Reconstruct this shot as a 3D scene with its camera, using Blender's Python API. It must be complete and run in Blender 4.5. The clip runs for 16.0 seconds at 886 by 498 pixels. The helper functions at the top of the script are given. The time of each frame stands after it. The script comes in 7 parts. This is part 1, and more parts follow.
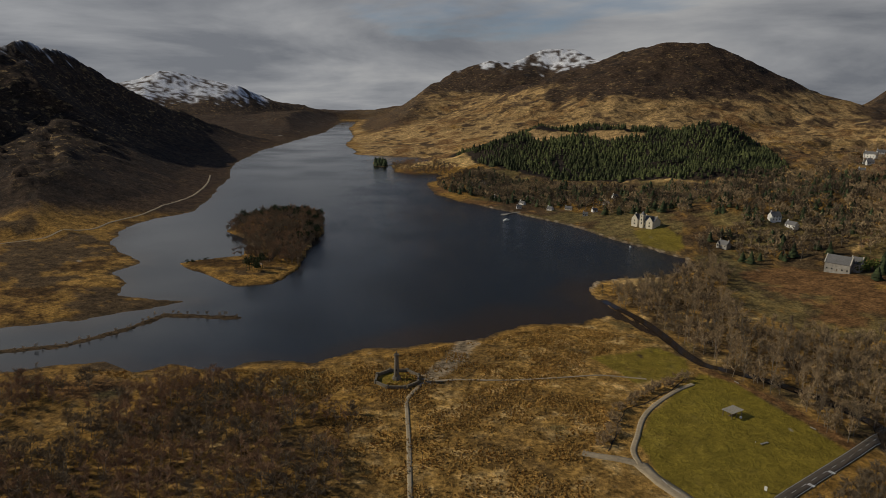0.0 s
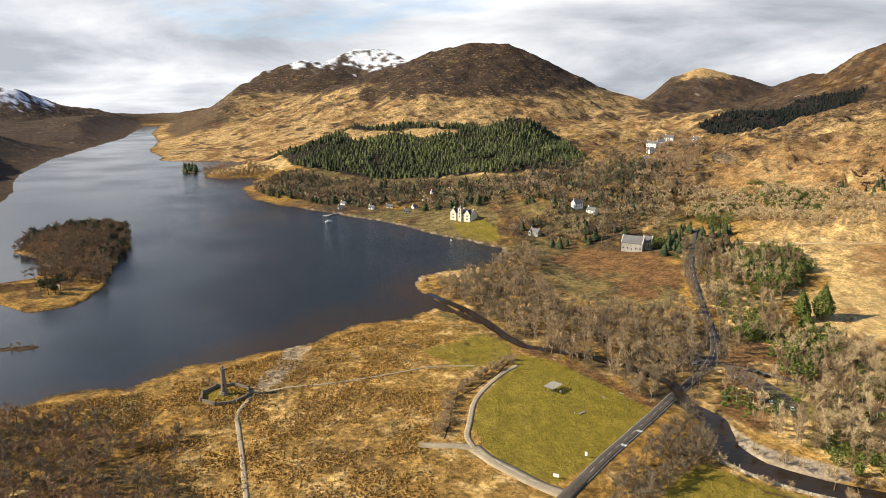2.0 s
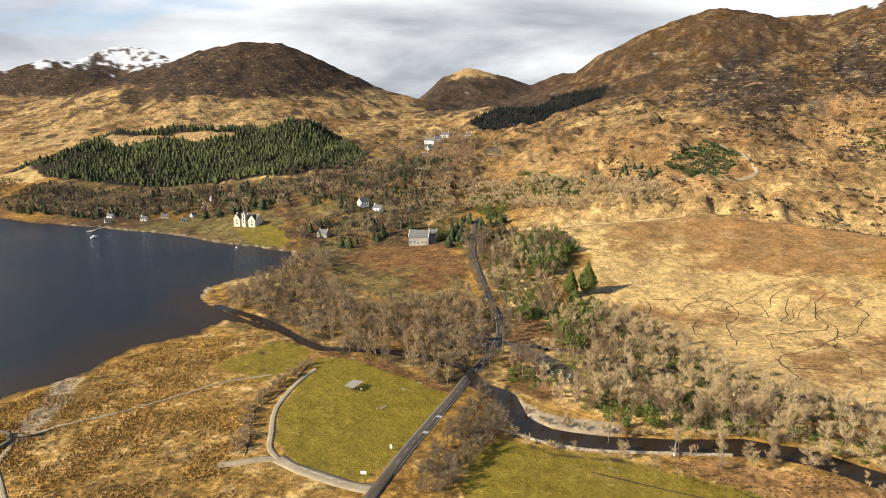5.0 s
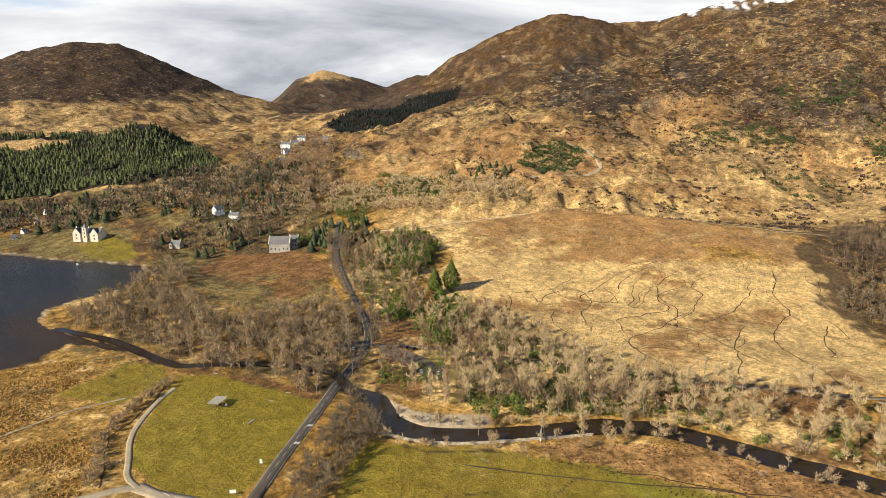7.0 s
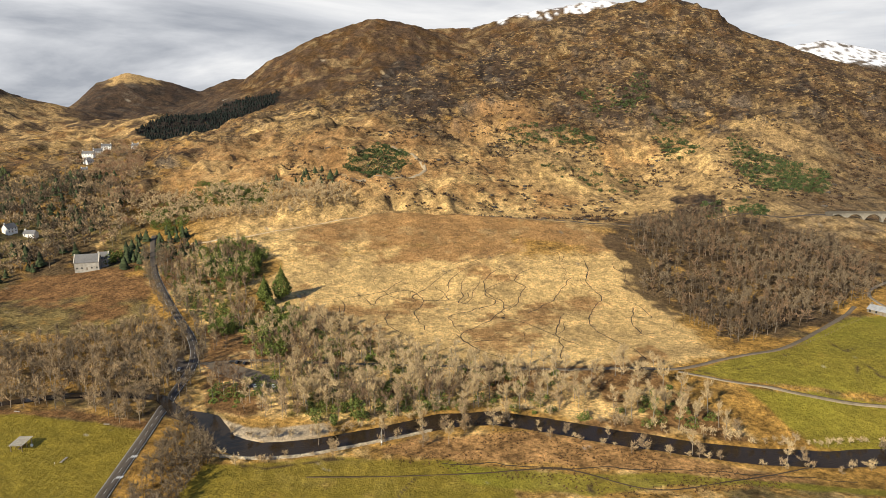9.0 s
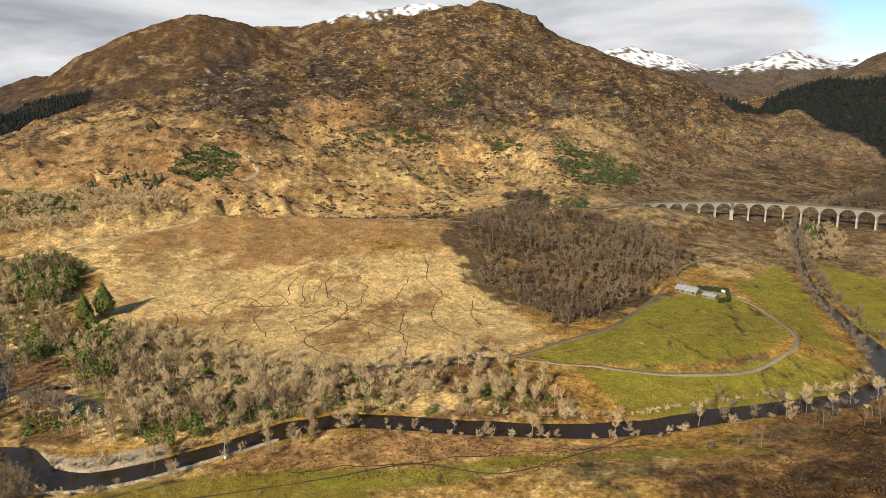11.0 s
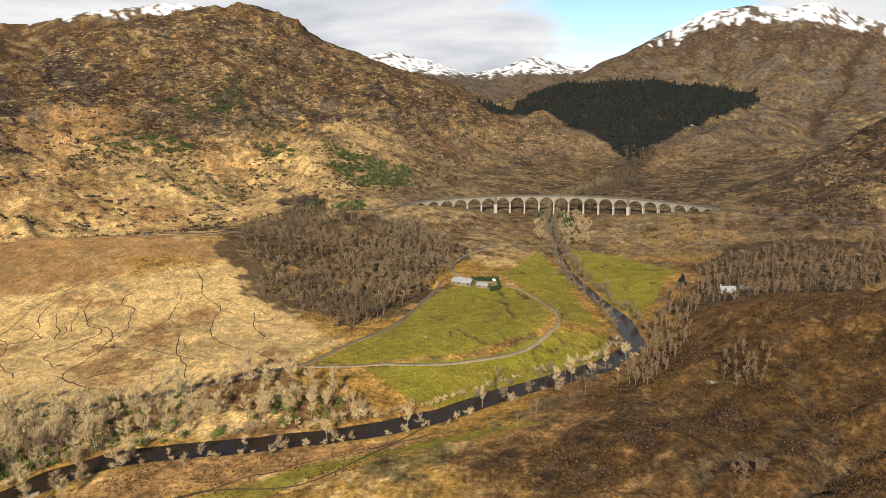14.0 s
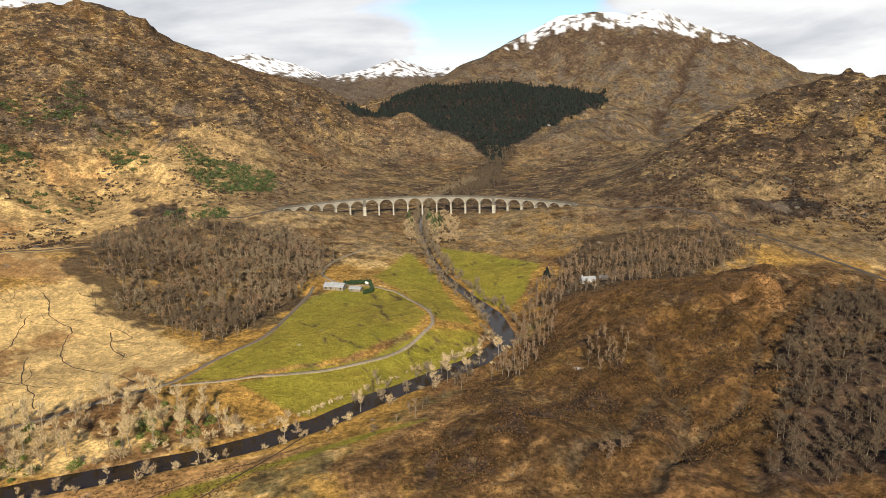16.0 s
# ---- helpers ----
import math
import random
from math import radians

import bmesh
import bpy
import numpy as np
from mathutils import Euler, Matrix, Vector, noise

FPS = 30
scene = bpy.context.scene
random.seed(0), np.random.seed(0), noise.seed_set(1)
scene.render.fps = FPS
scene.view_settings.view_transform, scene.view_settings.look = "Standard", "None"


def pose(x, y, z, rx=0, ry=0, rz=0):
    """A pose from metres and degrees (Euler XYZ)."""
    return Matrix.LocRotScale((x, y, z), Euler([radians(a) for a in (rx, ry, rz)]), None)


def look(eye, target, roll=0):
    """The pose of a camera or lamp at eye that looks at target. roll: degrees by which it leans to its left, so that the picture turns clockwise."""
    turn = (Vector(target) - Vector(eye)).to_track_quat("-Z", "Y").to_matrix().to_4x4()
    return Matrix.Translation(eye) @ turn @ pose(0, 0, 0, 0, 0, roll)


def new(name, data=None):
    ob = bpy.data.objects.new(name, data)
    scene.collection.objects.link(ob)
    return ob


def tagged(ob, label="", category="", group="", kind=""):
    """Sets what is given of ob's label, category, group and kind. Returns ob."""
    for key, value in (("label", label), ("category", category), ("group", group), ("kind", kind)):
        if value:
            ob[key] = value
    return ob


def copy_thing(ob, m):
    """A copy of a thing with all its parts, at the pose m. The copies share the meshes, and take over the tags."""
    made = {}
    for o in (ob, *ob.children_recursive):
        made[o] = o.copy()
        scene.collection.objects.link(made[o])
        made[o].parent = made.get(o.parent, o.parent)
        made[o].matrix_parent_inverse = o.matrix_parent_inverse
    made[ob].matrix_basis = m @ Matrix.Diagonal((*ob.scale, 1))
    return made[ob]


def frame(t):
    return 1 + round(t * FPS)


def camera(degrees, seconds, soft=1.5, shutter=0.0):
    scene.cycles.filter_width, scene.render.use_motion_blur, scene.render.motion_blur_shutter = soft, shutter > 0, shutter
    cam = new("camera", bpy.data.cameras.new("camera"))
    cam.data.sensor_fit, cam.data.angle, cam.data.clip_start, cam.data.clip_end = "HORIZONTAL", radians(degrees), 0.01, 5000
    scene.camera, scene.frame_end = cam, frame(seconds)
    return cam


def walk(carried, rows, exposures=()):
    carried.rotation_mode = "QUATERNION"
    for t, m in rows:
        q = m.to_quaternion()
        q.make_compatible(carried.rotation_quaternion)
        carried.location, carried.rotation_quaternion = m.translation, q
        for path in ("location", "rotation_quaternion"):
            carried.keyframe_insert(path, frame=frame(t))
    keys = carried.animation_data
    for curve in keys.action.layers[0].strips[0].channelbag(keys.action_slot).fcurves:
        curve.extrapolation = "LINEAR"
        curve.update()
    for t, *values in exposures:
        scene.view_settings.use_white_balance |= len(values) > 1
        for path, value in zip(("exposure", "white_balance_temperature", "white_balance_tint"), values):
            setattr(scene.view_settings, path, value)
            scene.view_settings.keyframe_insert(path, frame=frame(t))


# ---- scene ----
import itertools

cam = camera(65.0, 16.0, soft=0.55)
EYE_Z = 163.0
PATH = [
    (0.0, pose(0, 0, EYE_Z, 77.15, -0.76, -0.00)),
    (0.5, pose(0, 0, EYE_Z, 77.34, -0.47, -5.35)),
    (1.0, pose(0, 0, EYE_Z, 77.22, -0.60, -10.03)),
    (1.5, pose(0, 0, EYE_Z, 77.23, -0.35, -12.31)),
    (2.0, pose(0, 0, EYE_Z, 77.24, -0.10, -14.90)),
    (2.5, pose(0, 0, EYE_Z, 77.27, 0.09, -18.13)),
    (3.0, pose(0, 0, EYE_Z, 77.27, 0.19, -20.41)),
    (3.5, pose(0, 0, EYE_Z, 77.30, 0.17, -23.75)),
    (4.0, pose(0, 0, EYE_Z, 77.27, 0.41, -26.95)),
    (6.5, pose(0, 0, EYE_Z, 77.23, 0.40, -41.07)),
    (7.0, pose(0, 0, EYE_Z, 77.24, 0.76, -44.18)),
    (7.5, pose(0, 0, EYE_Z, 77.26, 0.81, -47.48)),
    (8.0, pose(0, 0, EYE_Z, 77.28, 0.37, -51.52)),
    (8.5, pose(0, 0, EYE_Z, 77.31, 0.55, -55.07)),
    (9.0, pose(0, 0, EYE_Z, 77.37, 0.81, -58.45)),
    (11.5, pose(0, 0, EYE_Z, 77.30, 0.65, -75.14)),
    (12.0, pose(0, 0, EYE_Z, 77.40, 0.84, -78.72)),
    (12.5, pose(0, 0, EYE_Z, 77.36, 0.55, -82.72)),
    (13.0, pose(0, 0, EYE_Z, 77.43, 0.82, -85.30)),
    (13.5, pose(0, 0, EYE_Z, 77.27, 0.70, -87.83)),
    (14.0, pose(0, 0, EYE_Z, 77.31, 0.86, -90.29)),
    (14.5, pose(0, 0, EYE_Z, 77.32, 1.09, -93.18)),
    (15.0, pose(0, 0, EYE_Z, 77.36, 1.01, -96.21)),
    (15.5, pose(0, 0, EYE_Z, 77.28, 1.05, -99.19)),
    (16.0, pose(0, 0, EYE_Z, 77.30, 1.19, -101.22)),
]
walk(cam, PATH, exposures=[(0.0, -1.0), (0.1, -0.85), (0.2, -0.55), (0.3, -0.25), (0.4, 0.02), (0.5, 0.24), (1.0, 0.58), (4.0, 0.65), (8.0, 0.48), (11.5, 0.32), (13.5, 0.42), (16.0, 0.52)])

# ---- world, sun ----
SUN_AZ, SUN_EL = -80.0, 29.5       # degrees, clockwise from +y


def build_world():
    w = bpy.data.worlds.new("sky")
    scene.world = w
    w.use_nodes = True
    nt = w.node_tree
    nt.nodes.clear()
    N, L = nt.nodes.new, nt.links.new
    out = N("ShaderNodeOutputWorld")
    sky = N("ShaderNodeTexSky")
    sky.sky_type = "NISHITA"
    sky.sun_disc = False
    sky.sun_elevation = radians(SUN_EL)
    sky.sun_rotation = radians(SUN_AZ)
    sky.air_density, sky.dust_density, sky.ozone_density = 0.8, 0.0, 4.0
    bg_sky = N("ShaderNodeBackground")
    bg_sky.inputs["Strength"].default_value = 0.105
    L(sky.outputs["Color"], bg_sky.inputs["Color"])
    co = N("ShaderNodeTexCoord")
    sep = N("ShaderNodeSeparateXYZ")
    L(co.outputs["Generated"], sep.inputs[0])

    def math_node(op, a, b=None, clamp=False):
        m = N("ShaderNodeMath")
        m.operation, m.use_clamp = op, clamp
        for k, v in enumerate((a, b)):
            if v is None:
                continue
            if isinstance(v, (int, float)):
                m.inputs[k].default_value = v
            else:
                L(v, m.inputs[k])
        return m.outputs[0]

    # a flat cloud sheet: directions divided by their height
    h = math_node("ADD", math_node("MAXIMUM", sep.outputs[2], -0.09), 0.17)
    comb = N("ShaderNodeCombineXYZ")
    L(math_node("DIVIDE", sep.outputs[0], h), comb.inputs[0])
    L(math_node("DIVIDE", sep.outputs[1], h), comb.inputs[1])
    def clouds(scale, detail, rough, loc):
        mp = N("ShaderNodeMapping")
        mp.inputs["Location"].default_value = loc
        L(comb.outputs[0], mp.inputs["Vector"])
        n = N("ShaderNodeTexNoise")
        n.inputs["Scale"].default_value = scale
        n.inputs["Detail"].default_value = detail
        n.inputs["Roughness"].default_value = rough
        n.inputs["Distortion"].default_value = 0.4
        L(mp.outputs[0], n.inputs["Vector"])
        return n.outputs["Fac"]
    cover = clouds(0.30, 7, 0.55, (3.1, 1.7, 0))

    def toward(az, el, power):
        v = N("ShaderNodeVectorMath")
        v.operation = "DOT_PRODUCT"
        L(co.outputs["Generated"], v.inputs[0])
        v.inputs[1].default_value = (math.sin(radians(az)) * math.cos(radians(el)), math.cos(radians(az)) * math.cos(radians(el)), math.sin(radians(el)))
        return math_node("POWER", math_node("MAXIMUM", v.outputs["Value"], 0.0), power)
    # a break in the cloud to the north-east, brighter cloud round the sun
    gap = math_node("MULTIPLY", toward(107, 7, 110.0), 0.45)
    # the cloud thins out overhead
    thin = math_node("MULTIPLY", math_node("POWER", math_node("MAXIMUM", sep.outputs[2], 0.0), 1.5), 0.8)
    cover = math_node("ADD", math_node("SUBTRACT", math_node("SUBTRACT", cover, gap), thin), 0.11)
    glow = math_node("ADD", math_node("MULTIPLY", toward(SUN_AZ + 14, SUN_EL, 2.2), 0.22), 0.60)
    tone = clouds(0.55, 8, 0.56, (7.3, 2.2, 0))
    # thicker cloud banked up over the head of the loch
    tone = math_node("SUBTRACT", tone, math_node("MULTIPLY", toward(-13, 3, 70.0), 0.13))
    rc = N("ShaderNodeValToRGB")
    rc.color_ramp.elements[0].position, rc.color_ramp.elements[1].position = 0.36, 0.46
    L(cover, rc.inputs[0])
    rt = N("ShaderNodeValToRGB")
    e = rt.color_ramp.elements
    e[0].position, e[0].color = 0.34, (0.50, 0.53, 0.59, 1)
    e[1].position, e[1].color = 0.60, (1.16, 1.16, 1.16, 1)
    m = e.new(0.49)
    m.color = (0.86, 0.88, 0.92, 1)
    L(tone, rt.inputs[0])
    bg_cloud = N("ShaderNodeBackground")
    L(glow, bg_cloud.inputs["Strength"])
    L(rt.outputs[0], bg_cloud.inputs["Color"])
    mix = N("ShaderNodeMixShader")
    L(rc.outputs[0], mix.inputs[0])
    L(bg_sky.outputs[0], mix.inputs[1])
    L(bg_cloud.outputs[0], mix.inputs[2])
    L(mix.outputs[0], out.inputs["Surface"])


build_world()
sun = new("sun", bpy.data.lights.new("sun", "SUN"))
sun.data.energy, sun.data.angle, sun.data.color = 5.0, radians(0.6), (1.0, 0.89, 0.69)
_a, _e = radians(SUN_AZ), radians(SUN_EL)
sun.matrix_world = look((0, 0, 500), (-math.sin(_a) * math.cos(_e), -math.cos(_a) * math.cos(_e), 500 - math.sin(_e)))

# ---- materials ----
def mat_new(name):
    m = bpy.data.materials.new(name)
    m.use_nodes = True
    nt = m.node_tree
    return m, nt, nt.nodes["Principled BSDF"]


def plain(name, col, rough=0.8, var=0.25, scale=1.5, metal=0.0, bump=0.0, random_tint=0.0):
    """A matt surface: two scales of noise over one colour, with a little relief."""
    m, nt, b = mat_new(name)
    N, L = nt.nodes.new, nt.links.new
    co = N("ShaderNodeTexCoord")
    n1, n2 = N("ShaderNodeTexNoise"), N("ShaderNodeTexNoise")
    n1.inputs["Scale"].default_value, n1.inputs["Detail"].default_value = scale, 5
    n2.inputs["Scale"].default_value, n2.inputs["Detail"].default_value = scale * 0.13, 3
    L(co.outputs["Object"], n1.inputs["Vector"])
    L(co.outputs["Object"], n2.inputs["Vector"])
    add = N("ShaderNodeMath")
    L(n1.outputs["Fac"], add.inputs[0])
    L(n2.outputs["Fac"], add.inputs[1])
    mr = N("ShaderNodeMapRange")
    mr.inputs["From Min"].default_value, mr.inputs["From Max"].default_value = 0.6, 1.4
    mr.inputs["To Min"].default_value, mr.inputs["To Max"].default_value = 1 - var, 1 + var
    L(add.outputs[0], mr.inputs["Value"])
    src = mr.outputs[0]
    if random_tint:
        oi = N("ShaderNodeObjectInfo")
        geo = N("ShaderNodeNewGeometry")
        s2 = N("ShaderNodeMath")
        L(oi.outputs["Random"], s2.inputs[0])
        L(geo.outputs["Random Per Island"], s2.inputs[1])
        fr = N("ShaderNodeMath")
        fr.operation = "FRACT"
        L(s2.outputs[0], fr.inputs[0])
        r2 = N("ShaderNodeMapRange")
        r2.inputs["To Min"].default_value, r2.inputs["To Max"].default_value = 1 - random_tint, 1 + random_tint
        L(fr.outputs[0], r2.inputs["Value"])
        mu = N("ShaderNodeMath")
        mu.operation = "MULTIPLY"
        L(src, mu.inputs[0])
        L(r2.outputs[0], mu.inputs[1])
        src = mu.outputs[0]
    vm = N("ShaderNodeVectorMath")
    vm.operation = "SCALE"
    vm.inputs[0].default_value = col[:3]
    L(src, vm.inputs["Scale"])
    L(vm.outputs[0], b.inputs["Base Color"])
    b.inputs["Roughness"].default_value, b.inputs["Metallic"].default_value = rough, metal
    b.inputs["Specular IOR Level"].default_value = 0.25
    if bump:
        bp = N("ShaderNodeBump")
        bp.inputs["Distance"].default_value = bump
        L(n1.outputs["Fac"], bp.inputs["Height"])
        L(bp.outputs[0], b.inputs["Normal"])
    return m


def ground_material():
    """Land cover colours from the sheet, broken up by tussocks, tufts and patches at three sizes."""
    m, nt, b = mat_new("moorland")
    N, L = nt.nodes.new, nt.links.new
    at = N("ShaderNodeVertexColor")
    at.layer_name = "cover"
    co = N("ShaderNodeTexCoord")

    def noise_node(scale, detail=6, rough=0.65):
        n = N("ShaderNodeTexNoise")
        n.inputs["Scale"].default_value, n.inputs["Detail"].default_value, n.inputs["Roughness"].default_value = scale, detail, rough
        L(co.outputs["Object"], n.inputs["Vector"])
        return n.outputs["Fac"]

    def rng(v, a, c, lo, hi):
        r = N("ShaderNodeMapRange")
        r.inputs["From Min"].default_value, r.inputs["From Max"].default_value = a, c
        r.inputs["To Min"].default_value, r.inputs["To Max"].default_value = lo, hi
        L(v, r.inputs["Value"])
        return r.outputs[0]

    def mul(a, c):
        k = N("ShaderNodeMath")
        k.operation = "MULTIPLY"
        L(a, k.inputs[0])
        L(c, k.inputs[1])
        return k.outputs[0]
    fine, mid, big = noise_node(0.42, 5, 0.7), noise_node(0.10, 7, 0.72), noise_node(0.022, 5)
    f = mul(mul(rng(fine, 0.36, 0.64, 0.52, 1.45), rng(mid, 0.36, 0.64, 0.48, 1.48)), rng(big, 0.3, 0.7, 0.8, 1.2))
    # the rougher the cover, the stronger its break-up: kept in the colour layer's alpha
    mixf = N("ShaderNodeMix")
    mixf.inputs["A"].default_value = 1.0
    L(at.outputs["Alpha"], mixf.inputs["Factor"])
    L(f, mixf.inputs["B"])
    # heather and rock banding on the hills, as thick as the layer says
    cr = N("ShaderNodeAttribute")
    cr.attribute_name = "crag"
    mp = N("ShaderNodeMapping")
    mp.inputs["Scale"].default_value = (1.0, 1.0, 2.6)
    L(co.outputs["Object"], mp.inputs["Vector"])

    def band(scale, detail, a, c):
        n = N("ShaderNodeTexNoise")
        n.inputs["Scale"].default_value, n.inputs["Detail"].default_value, n.inputs["Roughness"].default_value = scale, detail, 0.62
        n.inputs["Distortion"].default_value = 0.6
        L(mp.outputs[0], n.inputs["Vector"])
        r = N("ShaderNodeMapRange")
        r.interpolation_type = "SMOOTHSTEP"
        r.inputs["From Min"].default_value, r.inputs["From Max"].default_value = a, c
        L(n.outputs["Fac"], r.inputs["Value"])
        return r.outputs[0]
    col = at.outputs["Color"]
    for fac, tint in ((band(0.020, 9, 0.515, 0.57), (0.050, 0.034, 0.023, 1)), (band(0.055, 7, 0.55, 0.62), (0.036, 0.029, 0.024, 1)), (band(0.034, 8, 0.57, 0.66), (0.30, 0.205, 0.095, 1)),
                      (band(0.125, 5, 0.572, 0.622), (0.044, 0.030, 0.019, 1)), (band(0.085, 6, 0.58, 0.64), (0.36, 0.24, 0.105, 1)), (band(0.21, 4, 0.585, 0.63), (0.038, 0.028, 0.018, 1))):
        mx = N("ShaderNodeMix")
        mx.data_type = "RGBA"
        L(mul(fac, cr.outputs["Fac"]), mx.inputs["Factor"])
        # colour sockets of the mix node stand at 6 and 7
        L(col, mx.inputs[6])
        mx.inputs[7].default_value = tint
        col = mx.outputs[2]
    vm = N("ShaderNodeVectorMath")
    vm.operation = "SCALE"
    L(col, vm.inputs[0])
    L(mixf.outputs["Result"], vm.inputs["Scale"])
    L(vm.outputs[0], b.inputs["Base Color"])
    b.inputs["Roughness"].default_value = 0.95
    b.inputs["Specular IOR Level"].default_value = 0.1
    bp = N("ShaderNodeBump")
    bp.inputs["Distance"].default_value = 3.2
    bp.inputs["Strength"].default_value = 1.0
    L(mid, bp.inputs["Height"])
    bp2 = N("ShaderNodeBump")
    bp2.inputs["Distance"].default_value = 0.7
    bp2.inputs["Strength"].default_value = 1.0
    L(fine, bp2.inputs["Height"])
    L(bp.outputs[0], bp2.inputs["Normal"])
    L(bp2.outputs[0], b.inputs["Normal"])
    return m


def water_material(name, deep, rough, wave, still=1.38, ruffled=1.17):
    m, nt, b = mat_new(name)
    N, L = nt.nodes.new, nt.links.new
    at = N("ShaderNodeAttribute")
    at.attribute_name = "shallow"
    tint = N("ShaderNodeMix")
    tint.data_type = "RGBA"
    L(at.outputs["Fac"], tint.inputs["Factor"])
    tint.inputs[6].default_value, tint.inputs[7].default_value = (*deep, 1), (0.034, 0.021, 0.011, 1)
    L(tint.outputs[2], b.inputs["Base Color"])
    b.inputs["Roughness"].default_value = rough
    b.inputs["IOR"].default_value = 1.2
    b.inputs["Specular IOR Level"].default_value = 0.5
    co = N("ShaderNodeTexCoord")
    n = N("ShaderNodeTexNoise")
    n.inputs["Scale"].default_value, n.inputs["Detail"].default_value = 1.1, 4
    L(co.outputs["Object"], n.inputs["Vector"])
    bp = N("ShaderNodeBump")
    bp.inputs["Distance"].default_value = wave
    L(n.outputs["Fac"], bp.inputs["Height"])
    # ruffled by the wind in patches, calm towards the western shallows
    sx = N("ShaderNodeSeparateXYZ")
    L(co.outputs["Object"], sx.inputs[0])
    calm = N("ShaderNodeMapRange")
    calm.inputs["From Min"].default_value, calm.inputs["From Max"].default_value = -130.0, 70.0
    calm.inputs["To Min"].default_value, calm.inputs["To Max"].default_value = 0.03, 1.0
    wob = N("ShaderNodeTexNoise")
    wob.inputs["Scale"].default_value = 0.012
    L(co.outputs["Object"], wob.inputs["Vector"])
    wx = N("ShaderNodeMath")
    wx.operation = "MULTIPLY_ADD"
    wx.inputs[1].default_value = 160.0
    L(wob.outputs["Fac"], wx.inputs[0])
    L(sx.outputs[0], wx.inputs[2])
    L(wx.outputs[0], calm.inputs["Value"])
    L(calm.outputs[0], bp.inputs["Strength"])
    ior = N("ShaderNodeMapRange")
    ior.inputs["To Min"].default_value, ior.inputs["To Max"].default_value = still, ruffled
    L(calm.outputs[0], ior.inputs["Value"])
    L(ior.outputs[0], b.inputs["IOR"])
    L(bp.outputs[0], b.inputs["Normal"])
    n2 = N("ShaderNodeTexNoise")
    n2.inputs["Scale"].default_value, n2.inputs["Detail"].default_value = 0.006, 4
    L(co.outputs["Object"], n2.inputs["Vector"])
    r = N("ShaderNodeMapRange")
    r.inputs["From Min"].default_value, r.inputs["From Max"].default_value = 0.35, 0.65
    r.inputs["To Min"].default_value, r.inputs["To Max"].default_value = rough * 0.6, rough * 1.6
    L(n2.outputs["Fac"], r.inputs["Value"])
    L(r.outputs[0], b.inputs["Roughness"])
    return m


M_GROUND = ground_material()
M_LOCH = water_material("loch_water", (0.012, 0.0165, 0.021), 0.13, 0.45)
M_RIVER = water_material("river_water", (0.026, 0.017, 0.009), 0.10, 0.06, 1.30, 1.22)
M_ASPHALT = plain("asphalt", (0.088, 0.072, 0.056), 0.9, 0.25, 0.6)
M_GRAVEL = plain("gravel_path", (0.36, 0.29, 0.19), 0.95, 0.3, 0.7)
M_STONE = plain("masonry", (0.34, 0.32, 0.28), 0.9, 0.35, 0.5, bump=0.05)
M_CONCRETE = plain("weathered_concrete", (0.120, 0.108, 0.088), 0.9, 0.4, 0.25, bump=0.05)
M_PIER = plain("pale_concrete", (0.36, 0.33, 0.27), 0.9, 0.35, 0.3, bump=0.05)
M_WHITE = plain("white_paint", (0.78, 0.77, 0.73), 0.6, 0.08, 0.8)
M_CREAM = plain("cream_render", (0.62, 0.57, 0.45), 0.7, 0.12, 0.6)
M_SLATE = plain("slate", (0.155, 0.152, 0.150), 0.6, 0.25, 1.2)
M_GLASS = plain("dark_glass", (0.02, 0.023, 0.028), 0.08, 0.1, 1.0)
M_WOOD = plain("weathered_wood", (0.17, 0.13, 0.09), 0.85, 0.3, 2.0)
M_BARK = plain("grey_bark", (0.20, 0.165, 0.125), 0.9, 0.25, 2.0, random_tint=0.35)
M_BIRCH = plain("birch_bark", (0.25, 0.215, 0.17), 0.85, 0.25, 1.6, random_tint=0.25)
M_TWIG = plain("bare_twigs", (0.355, 0.258, 0.145), 0.95, 0.2, 0.8, random_tint=0.4)
M_TWIG_PALE = plain("lichened_twigs", (0.50, 0.380, 0.210), 0.95, 0.2, 0.8, random_tint=0.35)
M_TWIG_RED = plain("birch_twigs", (0.195, 0.128, 0.075), 0.95, 0.2, 0.8, random_tint=0.35)
M_SPRUCE_LIGHT = plain("larch_and_pine_needles", (0.082, 0.094, 0.031), 0.9, 0.3, 0.6, random_tint=0.4)
M_TWIG_DARK = plain("alder_twigs", (0.100, 0.073, 0.046), 0.95, 0.2, 0.8, random_tint=0.4)
M_SPRUCE = plain("spruce_needles", (0.048, 0.057, 0.020), 0.9, 0.3, 0.6, random_tint=0.45)
M_LEAF = plain("evergreen_leaves", (0.115, 0.142, 0.028), 0.75, 0.3, 0.8, random_tint=0.4)
M_HEDGE = plain("hedge_leaves", (0.020, 0.036, 0.013), 0.8, 0.3, 1.0)
M_RUST = plain("rusted_rail_ballast", (0.075, 0.062, 0.052), 0.9, 0.3, 0.5)
M_MARK = plain("road_paint", (0.72, 0.72, 0.68), 0.7, 0.15, 0.7)
M_JUNIPER = plain("juniper_needles", (0.062, 0.086, 0.028), 0.85, 0.3, 0.6, random_tint=0.4)
M_LANE = plain("worn_lane", (0.25, 0.20, 0.135), 0.95, 0.35, 0.4)
M_LANE_DARK = plain("damp_lane", (0.15, 0.118, 0.082), 0.95, 0.35, 0.4)
